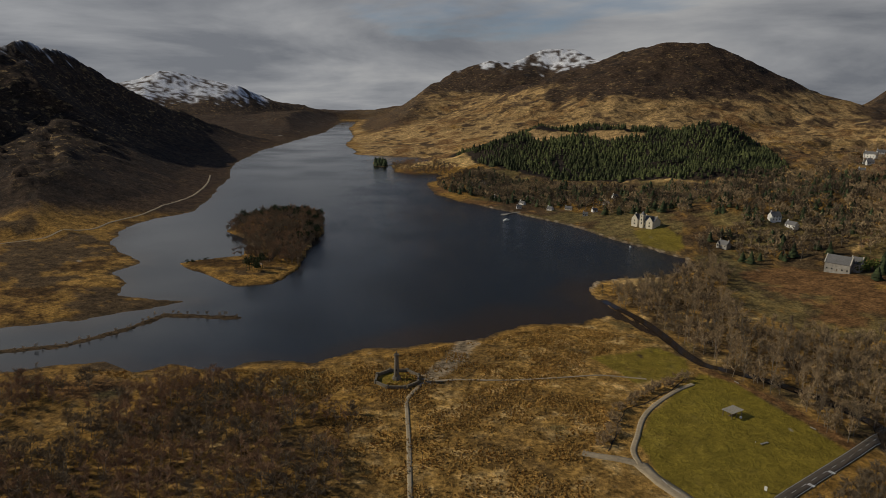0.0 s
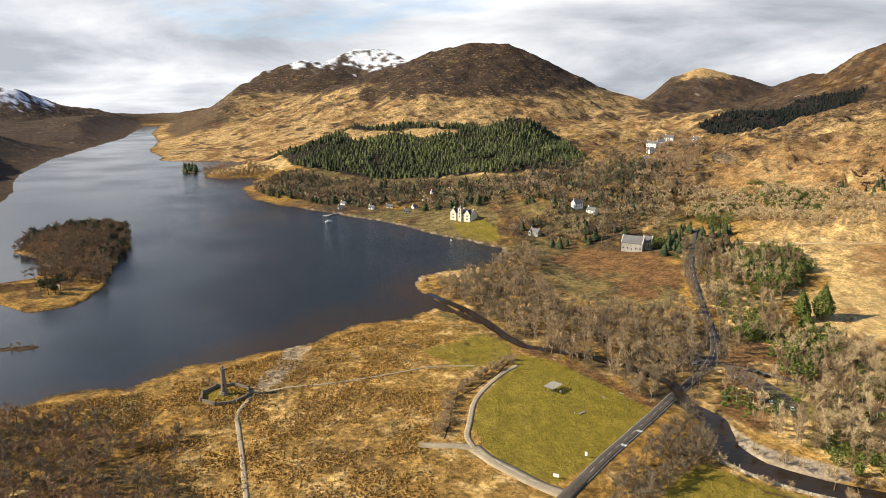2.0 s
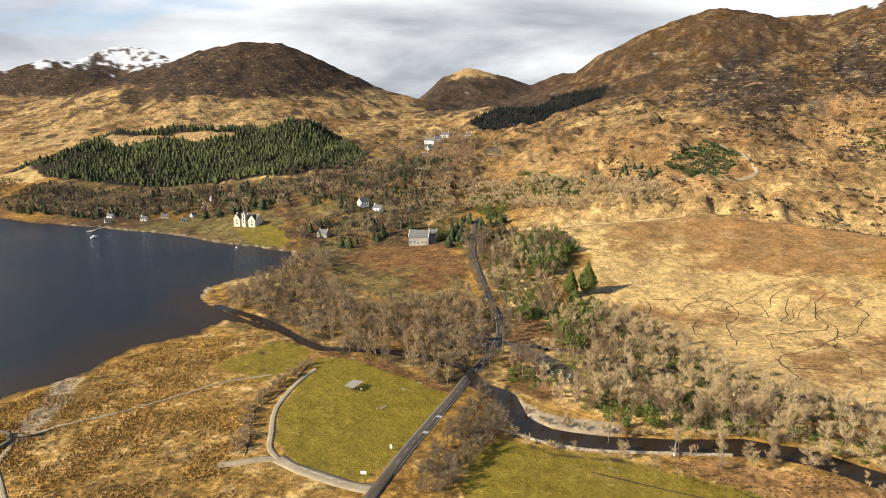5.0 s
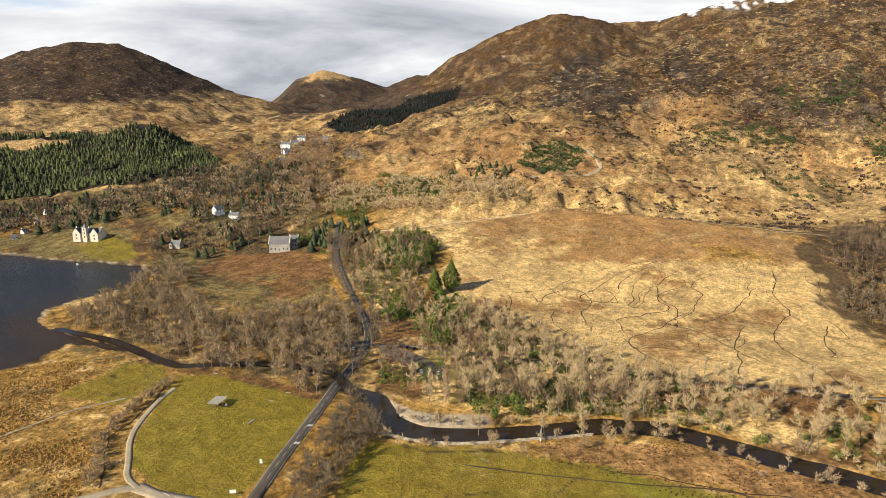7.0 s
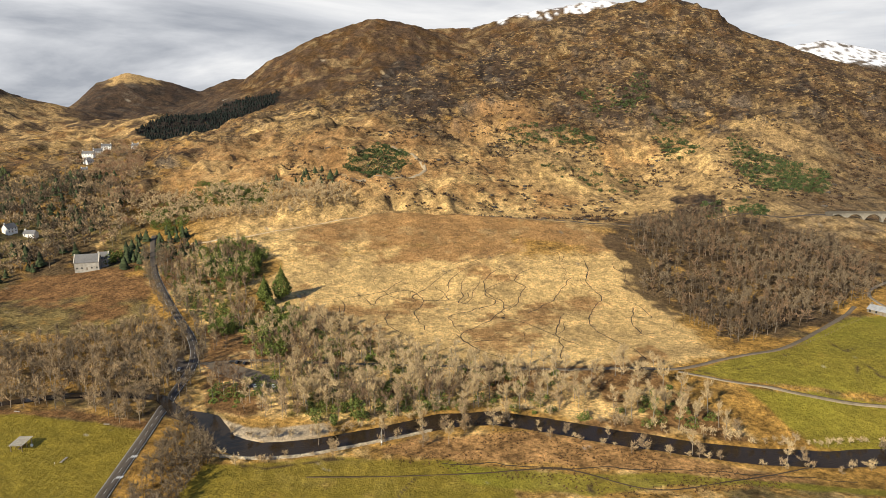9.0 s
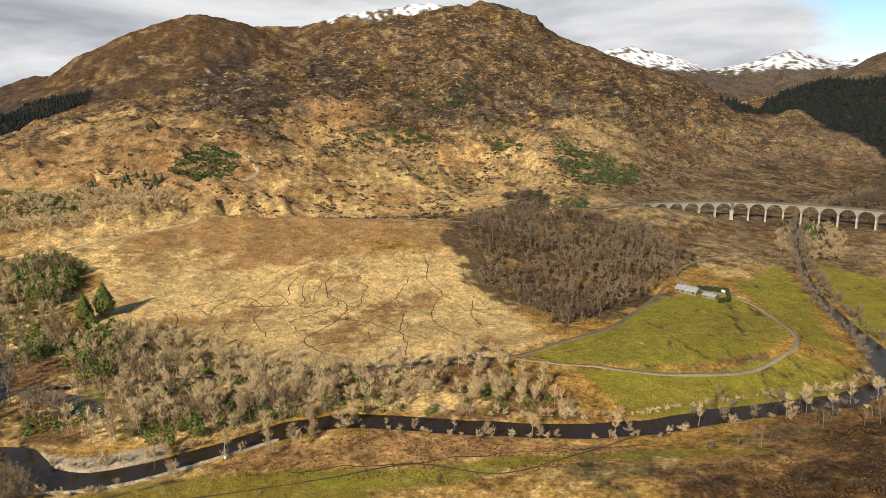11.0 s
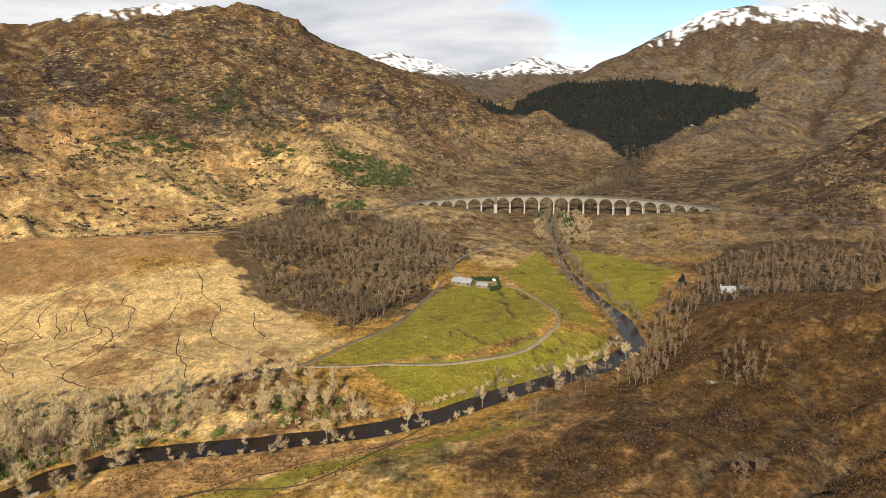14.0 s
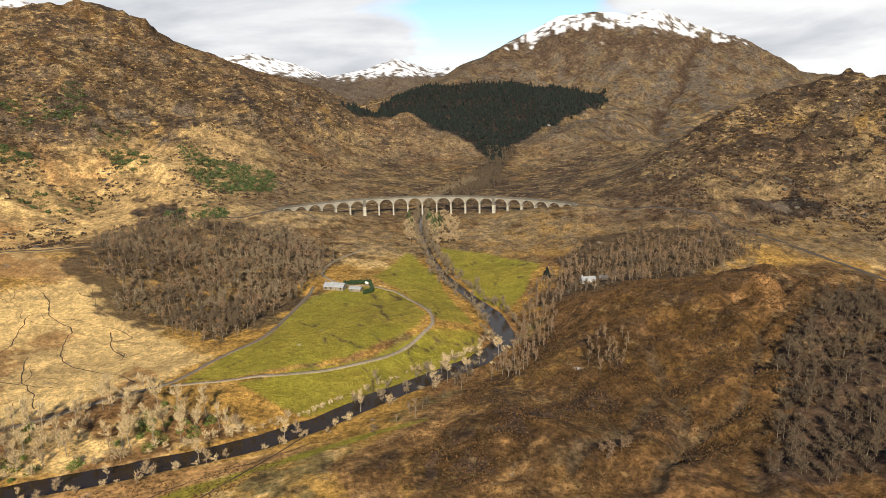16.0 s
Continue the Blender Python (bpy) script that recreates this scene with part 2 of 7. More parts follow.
# spruce green darkened so that the colour itself carries cloud shade
M_SPRUCE_SHADED = plain("shaded_spruce_needles", (0.010, 0.0145, 0.011), 0.9, 0.3, 0.6, random_tint=0.45)
M_TWIG_RUSSET = plain("russet_twigs", (0.30, 0.185, 0.105), 0.95, 0.2, 0.8, random_tint=0.35)
M_TWIG_GREY = plain("grey_brown_twigs", (0.190, 0.144, 0.090), 0.95, 0.2, 0.8, random_tint=0.4)
M_PINE = plain("pine_needles", (0.044, 0.058, 0.023), 0.9, 0.3, 0.6, random_tint=0.45)
M_SAND = plain("dry_sand", (0.55, 0.43, 0.27), 0.95, 0.3, 0.7)
M_SPANDREL = plain("grey_spandrel_concrete", (0.235, 0.215, 0.175), 0.9, 0.4, 0.25, bump=0.05)
M_PEAT = plain("wet_peat", (0.060, 0.042, 0.026), 0.9, 0.4, 0.5)
M_BARK_DARK = plain("dark_birch_bark", (0.135, 0.108, 0.080), 0.9, 0.25, 2.0, random_tint=0.35)

# ---- terrain ----
def vnoise(x, y, seed):
    """Smooth value noise on a unit grid, -1 to 1."""
    xi, yi = np.floor(x).astype(np.int64), np.floor(y).astype(np.int64)
    u, v = x - xi, y - yi
    u, v = u * u * (3 - 2 * u), v * v * (3 - 2 * v)

    def hsh(a, c):
        n = (a * 374761393 + c * 668265263 + seed * 974634271) & 0xFFFFFFFF
        n = ((n ^ (n >> 13)) * 1274126177) & 0xFFFFFFFF
        return ((n ^ (n >> 16)) & 0xFFFF) / 32767.5 - 1
    return (hsh(xi, yi) * (1 - u) + hsh(xi + 1, yi) * u) * (1 - v) + (hsh(xi, yi + 1) * (1 - u) + hsh(xi + 1, yi + 1) * u) * v


def fbm(x, y, size, octaves=4, seed=0, gain=0.5):
    s, a, tot = 0.0, 1.0, 0.0
    for k in range(octaves):
        c, q = math.cos(0.6 * k + 0.3), math.sin(0.6 * k + 0.3)
        f = 2.03 ** k / size
        s = s + a * vnoise((x * c - y * q) * f + 17.3 * k, (x * q + y * c) * f + 9.1 * k, seed + k)
        tot += a
        a *= gain
    return s / tot


def ridged(x, y, size, octaves=4, seed=0):
    s, a, tot = 0.0, 1.0, 0.0
    for k in range(octaves):
        c, q = math.cos(0.8 * k + 1.0), math.sin(0.8 * k + 1.0)
        f = 2.1 ** k / size
        s = s + a * (1 - np.abs(vnoise((x * c - y * q) * f + 31.7 * k, (x * q + y * c) * f + 5.3 * k, seed + k)) * 2)
        tot += a
        a *= 0.5
    return s / tot


def smooth(v, a, c):
    t = np.clip((v - a) / (c - a), 0, 1)
    return t * t * (3 - 2 * t)


def seg_dist(x, y, pts, closed=False):
    """Distance to a polyline and the place along it (0 to n-1)."""
    best, along = np.full(np.shape(x), 1e9), np.zeros(np.shape(x))
    n = len(pts)
    for k in range(n if closed else n - 1):
        (ax, ay), (bx, by) = pts[k][:2], pts[(k + 1) % n][:2]
        dx, dy = bx - ax, by - ay
        t = np.clip(((x - ax) * dx + (y - ay) * dy) / (dx * dx + dy * dy + 1e-9), 0, 1)
        d = np.hypot(x - ax - t * dx, y - ay - t * dy)
        m = d < best
        best, along = np.where(m, d, best), np.where(m, k + t, along)
    return best, along


def crest_blend(x, y, pts):
    """Distance to a crest, and the crest's height blended over its stretches, so that flanks have no creases."""
    best, num, den = np.full(np.shape(x), 1e9), 0.0, 0.0
    for (ax, ay, az), (bx, by, bz) in zip(pts[:-1], pts[1:]):
        dx, dy = bx - ax, by - ay
        n = math.hypot(dx, dy)
        t = np.clip(((x - ax) * dx + (y - ay) * dy) / (n * n + 1e-9), 0, 1)
        d = np.hypot(x - ax - t * dx, y - ay - t * dy)
        w = n / (d + 4.0) ** 3
        num, den = num + w * (az + t * (bz - az)), den + w
        best = np.minimum(best, d)
    return best, num / den


def inside(x, y, pts):
    r = np.zeros(np.shape(x), bool)
    n = len(pts)
    for k in range(n):
        (ax, ay), (bx, by) = pts[k], pts[(k + 1) % n]
        if ay == by:
            continue
        r ^= ((ay > y) != (by > y)) & (x < (bx - ax) * (y - ay) / (by - ay) + ax)
    return r


def poly_sd(x, y, pts):
    """Signed distance to a closed outline, positive inside."""
    d, _ = seg_dist(x, y, pts, True)
    return np.where(inside(x, y, pts), d, -d)


LOCH = [(-480, 330), (-224, 386), (-200, 394), (-175, 381), (-156, 393), (-130, 379), (-115, 394), (-72, 396), (-57, 420), (-11, 434),
        (32, 447), (57, 474), (100, 482), (126, 500), (150, 455), (160, 452), (136, 508), (126, 551), (138, 595), (195, 612), (240, 640), (248, 684), (218, 737), (182, 799),
        (155, 869), (93, 954), (36, 1029), (-12, 1111), (-24, 1220), (2, 1361), (-17, 1395), (-53, 1371), (-94, 1412), (-114, 1537), (-60, 1600), (-10, 1640), (-60, 1720), (-140, 1755), (-219, 1790), (-236, 1900),
        (-290, 2116), (-312, 2495), (-400, 3018), (-440, 3700), (-500, 3700), (-494, 3236), (-452, 2697), (-470, 2364), (-484, 1915)]
LOCH_WEST = [(-463, 1542), (-391, 1262), (-336, 930), (-368, 860), (-373, 786), (-347, 716), (-285, 640), (-296, 605), (-266, 567),
             (-262, 531), (-202, 520), (-241, 490), (-257, 470), (-330, 440), (-480, 400)]
LOCH = LOCH + LOCH_WEST
ISLE = [(-251, 790), (-252, 850), (-225, 905), (-154, 888), (-135, 800), (-136, 714), (-131, 634), (-141, 571), (-175, 563), (-227, 615), (-250, 640),
        (-229, 655), (-197, 672), (-212, 747)]
SPIT = [(-149, 481), (-201, 485), (-216, 453), (-240, 422), (-300, 400)]
ISLET = [(-143, 1595), (-132, 1520)]
RIVER = [(131, 535, 0.05), (150, 480, 0.1), (158, 420, 0.2), (163, 402, 0.3), (190, 380, 0.35), (212, 352, 0.4), (222, 322, 0.45), (214, 298, 0.5), (216, 278, 0.5), (204, 255, 0.5),
         (206, 233, 0.6), (222, 212, 0.7), (250, 190, 0.8), (276, 172, 0.9), (292, 150, 1.0), (298, 119, 1.1), (303, 86, 1.2), (309, 55, 1.3),
         (317, 28, 1.4), (330, 0, 1.5), (352, -31, 1.6), (372, -65, 1.7), (392, -98, 1.8), (424, -124, 2.0), (475, -128, 2.3), (533, -121, 2.6),
         (589, -115, 3.2), (670, -117, 4.2), (776, -125, 6.0), (881, -144, 8.0), (1000, -180, 10.0), (1150, -280, 14.0)]
GULLIES = [[(318, -250), (308, -228), (272, -199), (255, -180), (245, -151), (214, -122)], [(332, -176), (293, -165), (261, -160), (228, -137)],
           [(330, -275), (300, -249), (289, -231), (285, -212)], [(236, -96), (250, -108), (253, -122), (280, -156)]]
GLEN_BURN = [(1010, -215), (1120, -272), (1240, -338), (1370, -392), (1490, -432), (1640, -500), (1800, -580)]
# crest line and rise of the spurs on either side of the burn
GLEN_SPURS = [([(1530, -215), (1470, -285), (1400, -325), (1320, -330), (1230, -290), (1150, -240)], 19, 52),
              ([(1200, -395), (1290, -445), (1370, -500), (1470, -580), (1580, -690), (1700, -800)], 20, 58),
              ([(1010, -330), (1090, -410), (1180, -480), (1290, -600)], 12, 50)]
GULLY_EAST = [(2123, -1254), (2043, -1177), (1949, -1112), (1837, -993), (1620, -850)]
RIVER_W = 6.2
KNOLL_EDGE = [(272, -5), (310, -48), (400, -128), (450, -168), (485, -250), (505, -430), (300, -450), (100, -300), (120, -60), (200, -12)]


def bearing(az, d, z):
    return (d * math.sin(radians(az)), d * math.cos(radians(az)), z)


def crest(rows):
    """Crest points from bearing, range and the angle at which they rise over the eye."""
    return [bearing(a, d, EYE_Z + d * math.tan(radians(e))) for a, d, e in rows]


# crest line, half-width of the flank, sharpness of the foot, roughness
HILLS = [
    (crest([(-75, 1800, 5), (-50, 1750, 4), (-31.6, 1700, 2.2), (-30, 1750, 2.8), (-27.1, 1850, 2.8), (-25.2, 1850, 1.8), (-23.3, 1800, -0.4), (-21.4, 1720, -1.7),
            (-20.3, 1600, -3.5), (-19.3, 1500, -5.3), (-17.8, 1400, -6.6)]), 560, 0.95, 1.0),
    (crest([(-34, 3700, 0.9), (-26, 3900, -0.1), (-23.2, 3900, 0.4), (-21.6, 3900, 1.1), (-20.0, 3900, 1.0), (-18, 3850, 0.5), (-16, 3750, 0.1), (-14.6, 3700, -0.9),
            (-13, 3600, -1.9), (-11.4, 3500, -2.5), (-10, 3300, -2.8)]), 1050, 1.2, 0.8),
    (crest([(-18, 4500, -1.3), (-14, 4500, -1.6), (-11.9, 4500, -1.75), (-10, 4500, -1.85), (-8.2, 4500, -1.95), (-6.6, 4500, -1.8), (-2, 4500, -1.0)]), 300, 1.2, 0.8),
    (crest([(-7.0, 3900, -2.3), (-4.8, 3800, -1.5), (-2.9, 3600, -0.5), (-0.4, 3400, 0.6), (0.9, 3400, 1.5), (4, 3400, 2.4), (5.6, 3400, 2.2),
            (7.8, 3500, 3.2), (10, 3500, 3.3), (12.1, 3300, 2.4), (16, 3200, 2.4)]), 1250, 1.45, 0.9),
    (crest([(12.6, 2800, 2.2), (13.9, 2700, 3.0), (17.1, 2600, 3.75), (19.9, 2600, 3.65), (22.1, 2600, 2.9), (25.1, 2600, 1.4), (28.1, 2600, 0),
            (31.1, 2550, -0.8), (35.9, 2400, -2.6)]), 1050, 1.4, 0.8),
    (crest([(0.2, 1560, -5.6), (3, 1590, -4.1), (5, 1600, -3.1), (7.7, 1600, -2.7), (9.4, 1580, -3.1), (12.1, 1560, -2.8), (16, 1520, -2.8), (18.1, 1500, -3.1),
            (19.8, 1480, -2.5), (21.3, 1460, -2.2), (22.6, 1455, -2.7), (24, 1450, -4.0), (26.7, 1450, -5.7)]), 360, 1.1, 0.5),
    (crest([(28, 4300, -1.2), (30.7, 4300, -0.6), (32.7, 4300, 1.1), (34.7, 4300, 1.8), (37.5, 4300, 1.1), (39.6, 4300, 0.4), (42.1, 4300, 1.3), (46, 4300, 1.2)]), 900, 1.3, 0.9),
    (crest([(38.5, 2400, -1.4), (42.1, 2450, 0.5), (45.1, 2500, 2.7), (48.6, 2500, 4.4), (52.9, 2500, 5.7), (55.6, 2500, 5.4), (59.6, 2500, 4.1), (65, 2500, 4.4)]), 950, 1.35, 0.9),
    (crest([(54, 2800, 4.9), (56.5, 2800, 4.9), (60.7, 2800, 5.0), (64.9, 2700, 6.0), (70.6, 2700, 6.7), (76, 2700, 5.9), (84, 2700, 3)]), 900, 1.3, 0.9),
    (crest([(36, 1500, -4.4), (38.7, 1500, -3.4), (42, 1500, -2.5), (45.4, 1450, -1.1), (48.8, 1420, -0.2), (54.7, 1450, 1.4), (60.7, 1500, 2.8), (64.8, 1560, 4.7),
            (68.9, 1600, 5.75), (72.6, 1600, 6.45), (75.6, 1600, 6.5), (78.6, 1600, 5.6), (81.6, 1580, 3.6), (84.4, 1550, 2.4), (87.3, 1500, 1.0),
            (91.7, 1450, -0.6), (96.2, 1400, -2.4), (99.4, 1350, -4.1), (102.6, 1300, -5.2), (106, 1250, -6.4)]), 800, 1.25, 1.0),
    (crest([(74, 4600, 2.5), (80, 4600, 2.9), (83.9, 4600, 2.9), (86.5, 4600, 3.2), (89.9, 4600, 2.3), (92.2, 4600, 1.4), (95.2, 4600, 1.9), (97.4, 4600, 2.7),
            (100.5, 4600, 1.7), (103.5, 4600, 2.3), (110, 4600, 2.5)]), 1300, 1.3, 1.0),
    (crest([(94, 2000, -2.0), (95.6, 2100, -1.2), (102.4, 2300, 1.2), (105.3, 2500, 3.1), (107.3, 2600, 4.1), (110.4, 2600, 5.5), (113.2, 2600, 5.8), (115.7, 2600, 5.5),
            (117.5, 2600, 5.8), (120, 2600, 4.6), (123.4, 2550, 3.5), (126.4, 2500, 1.9), (127.9, 2500, 0.9), (132.8, 2400, 0), (150, 2400, 2), (175, 2400, 3)]), 1050, 1.35, 0.9),
    (crest([(112.5, 980, -7.4), (114.5, 1000, -6.0), (118.9, 1050, -4.2), (122.8, 1100, -1.9), (126.6, 1150, -0.4), (132.7, 1150, 0.5), (150, 1150, 1.5), (175, 1200, 2)]), 420, 1.35, 1.0),
    ([bearing(106, 380, 8), bearing(112, 420, 22), bearing(119, 430, 32), bearing(127, 430, 40), bearing(140, 420, 46), bearing(160, 400, 48), bearing(190, 420, 40)], 240, 1.1, 1.0),
    ([(470, 512, 24), (545, 470, 32), (601, 440, 36), (627, 365, 35), (645, 300, 33), (670, 225, 26)], 200, 1.15, 0.25),
    ([bearing(31, 1200, 10), bearing(34, 1150, 26), bearing(38, 1100, 38), bearing(43, 1050, 42), bearing(48, 1000, 44), bearing(53, 940, 40)], 220, 1.2, 0.5),
]


def terrain(x, y):
    """Height of the land (and the bed of the water) over the loch's level."""
    x, y = np.asarray(x, float), np.asarray(y, float)
    r = np.hypot(x, y)
    sd = -poly_sd(x + 8 * fbm(x, y, 36, 4, 5), y + 8 * fbm(x, y, 36, 4, 8), LOCH)
    base = 1.6 + 0.011 * np.clip(x - 300, 0, 900) + 0.7 * fbm(x, y, 60, 4, 11) + 0.012 * np.clip(r - 1000, 0, 4000) * smooth(x, -300, 300)
    hill = np.zeros(np.shape(x))
    RIDGE = 19 * ridged(x, y, 260, 5, 33)
    LUMP = 11 * fbm(x, y, 85, 4, 37, 0.6)
    CRAG = 6.5 * np.maximum(ridged(x, y, 38, 3, 43), -0.2) + 2.0 * fbm(x, y, 16, 2, 47)
    CRAG = CRAG + (1 - smooth(r, 1750, 2050)) * (7.0 * smooth(fbm(x, y, 75, 4, 53), 0.10, 0.19) + 5.0 * smooth(fbm(x, y, 48, 3, 57), 0.16, 0.24))
    for pts, w, foot, rough in HILLS:
        d, zc = crest_blend(x, y, pts)
        far = d > w * 1.3
        u = d / w + 0.16 * rough * fbm(x, y, w * 0.35, 4, 21) * smooth(d / w, 0.05, 0.5)
        h = zc * np.clip(1 - u, 0, 1) ** foot
        h = np.where(far, 0, h)
        up = smooth(h, 5, 120)
        h = h + rough * up * ((RIDGE - 5.5) * smooth(u, 0.02, 0.25) + LUMP * (0.3 + 0.7 * smooth(u, 0.0, 0.12))) + rough * smooth(h, 6, 45) * CRAG
        hill = np.where(h > hill, np.maximum(h, hill) , hill)
    z = base * np.exp(-hill / 25) + hill
    z = np.where(sd > 0, np.minimum(z, 0.15 + 0.09 * sd + 0.0012 * sd * sd), np.maximum(-7.0, 0.04 * sd))
    # island and spit
    si = poly_sd(x + 4 * fbm(x, y, 25, 3, 61), y + 4 * fbm(x, y, 25, 3, 62), ISLE)
    zi = np.where(si > 0, 0.3 + np.minimum(si * 0.22, 1 + 0.0 * si) + 11 * np.exp(-(((x + 188) / 42) ** 2 + ((y - 800) / 75) ** 2)) * smooth(si, 0, 25), -5)
    z = np.where(si > 0, np.maximum(z, zi), z)
    ds, _ = seg_dist(x, y, SPIT)
    z = np.maximum(z, np.where(ds < 6, 0.55 - 0.12 * ds + 0.35 * fbm(x, y, 9, 2, 71), -7))
    ds, _ = seg_dist(x, y, ISLET)
    z = np.maximum(z, np.where(ds < 20, 2.0 - 0.13 * ds, -7))
    # a gully down the snowy mountain
    d, _ = seg_dist(x + 26 * fbm(x, y, 110, 4, 58), y + 26 * fbm(x, y, 110, 4, 59), GULLY_EAST)
    z = z - 13 * np.exp(-(d / 15) ** 2)
    # the burn above the viaduct and the spurs that close it in
    bx, by = x + 22 * fbm(x, y, 90, 4, 63), y + 22 * fbm(x, y, 90, 4, 64)
    for pts, rise, wide in GLEN_SPURS:
        d, _ = seg_dist(bx, by, pts)
        z = z + rise * np.exp(-(d / wide) ** 2) * (1 + 0.5 * fbm(x, y, 70, 4, 65))
    d, _ = seg_dist(bx, by, GLEN_BURN)
    z = z - 15 * np.exp(-(d / 46) ** 2) * smooth(x, 1000, 1160)
    # hummocks of the bracken knoll
    for ex, ey, r, h in ((372, -290, 26, 9.0), (345, -258, 13, 4.5), (415, -345, 30, 8.0), (430, -228, 24, 3.5)):
        z = z + h * np.exp(-((x - ex) ** 2 + (y - ey) ** 2) / r ** 2) * (1 + 0.5 * fbm(x, y, 16, 3, 99))
    for pts in GULLIES:
        d, _ = seg_dist(x + 3 * fbm(x, y, 18, 2, 55), y + 3 * fbm(x, y, 18, 2, 56), pts)
        z = z - 1.6 * np.exp(-(d / 3.2) ** 2)
    k_in = smooth(poly_sd(x, y, KNOLL_EDGE), 0, 40)
    z = z + k_in * (6.0 * ridged(x, y, 90, 3, 91) + 4.2 * fbm(x, y, 40, 3, 93) + 2.2 * ridged(x, y, 24, 2, 95))
    # river bed
    dr, s = seg_dist(x, y, RIVER)
    k = np.clip(s.astype(int), 0, len(RIVER) - 2)
    zr = np.array([p[2] for p in RIVER])
    lev = zr[k] + (zr[k + 1] - zr[k]) * (s - k)
    dr = dr + 1.2 * fbm(x, y, 14, 3, 81)
    bank = lev + 0.6
    cap = lev + 1.0 + 1.35 * (dr / 60) ** 2 + 0.8 * fbm(x, y, 30, 3, 85)
    z = np.where((x > 420) & (dr < 420), z - smooth(x, 420, 640) * np.maximum(z - cap, 0) * (1 - smooth(dr, 190, 420)), z)
    # shoulders that carry the railway on to the viaduct
    for ex, ey, top, slope in ((854, 44, 31.0, 0.17), (760, -322, 31.0, 0.14)):
        d = np.hypot(x - ex, y - ey) * (1 + 0.18 * fbm(x, y, 60, 3, 97))
        z = np.where(d < 300, np.maximum(z, (top - slope * d - 0.0016 * np.maximum(d - 60, 0) ** 2)), z)
    dr = dr + 3.6 * (1 - smooth(s, 6.0, 8.5)) + 3.0 * smooth(s, 23, 25.5)
    z = np.where(sd > 0, np.where(dr < 60, bank + (z - bank) * smooth(dr, RIVER_W + 2, 60), z), z)
    z = np.where((dr < RIVER_W + 4) & (sd > -8), np.minimum(z, lev - 1.2 + 2.0 * smooth(dr, RIVER_W - 2.5, RIVER_W + 4)), z)
    return z


AZ = np.radians(np.concatenate([np.arange(-37, 138, 0.245), np.arange(138, 323, 2.5)]))


def rings():
    r = [12.0]
    while r[-1] < 4900:
        q = r[-1]
        r.append(q + (14 if q < 190 else max(1.3, min(9.5 if q < 2800 else 18, 1.5 * (q / 260) ** 1.5))))
    return np.array(r)


RR = rings()
GX, GY = np.outer(RR, np.sin(AZ)), np.outer(RR, np.cos(AZ))
GZ = terrain(GX, GY)


def ground_z(x, y):
    """Height of the finished sheet, by its own grid."""
    x, y = np.asarray(x, float), np.asarray(y, float)
    r = np.clip(np.hypot(x, y), RR[0], RR[-1] - 1e-3)
    a = np.degrees(np.arctan2(x, y))
    a = np.radians(np.where(a < -37, a + 360, a))
    i = np.clip(np.searchsorted(RR, r, side="right") - 1, 0, len(RR) - 2)
    j = np.clip(np.searchsorted(AZ, a, side="right") - 1, 0, len(AZ) - 2)
    u, v = (r - RR[i]) / (RR[i + 1] - RR[i]), np.clip((a - AZ[j]) / (AZ[j + 1] - AZ[j]), 0, 1)
    return (GZ[i, j] * (1 - v) + GZ[i, j + 1] * v) * (1 - u) + (GZ[i + 1, j] * (1 - v) + GZ[i + 1, j + 1] * v) * u

# ---- land cover ----
FIELD_MAIN = [(94, 301), (108, 330), (137, 366), (155, 387), (169, 374), (181, 339), (193, 293), (144, 258), (113, 241), (97, 265)]
GREENS = [
    FIELD_MAIN,
    [(95, 409), (143, 428), (155, 410), (147, 381), (112, 370)],
    [(386, 80), (443, 36), (536, -1), (560, -29), (530, -71), (458, -77), (436, -70), (395, -15), (381, 45)],
    [(696, -130), (654, -170), (574, -201), (470, -140), (512, -126), (624, -128)],
    [(373, 45), (395, -32), (434, -78), (436, -109), (401, -100), (383, -75), (345, -20), (335, 8)],
    [(586, -51), (683, -95), (609, -106), (502, -106), (446, -109), (442, -80), (527, -70)],
    [(185, 242), (221, 196), (244, 146), (246, 120), (200, 90), (120, 160), (145, 216), (162, 231)],
    [(240, 155), (254, 112), (281, 58), (304, -14), (303, -50), (286, 30), (249, 80), (232, 130)],
    [(-24.5 + 13 * math.cos(k * math.pi / 6), 371 + 13 * math.sin(k * math.pi / 6)) for k in range(12)],
    [(222, 800), (262, 805), (268, 760), (258, 715), (238, 712), (220, 745)],
]
FORESTS = [
    [(21, 1686), (50, 1719), (93, 1717), (134, 1715), (171, 1711), (226, 1705), (294, 1695), (344, 1685), (395, 1674), (484, 1651), (515, 1641), (534, 1635), (573, 1622), (527, 1353), (674, 1582), (608, 1338), (551, 1140), (532, 1056), (469, 1013), (392, 1038), (318, 1070), (244, 1181), (165, 1267), (99, 1340), (59, 1463)],
    [(1060, 1530), (1250, 1600), (1490, 1680), (1600, 1560), (1420, 1420), (1240, 1330), (1090, 1260), (1000, 1230), (960, 1330)],
    [(1480, -70), (1700, -120), (1990, -190), (2230, -270), (2270, -380), (2150, -470), (2170, -560), (2200, -660), (2150, -740), (2080, -830), (1990, -890), (1900, -860), (1790, -770), (1680, -650), (1560, -530), (1430, -430), (1330, -385), (1310, -355), (1430, -345), (1480, -290), (1535, -220), (1500, -150)],
]
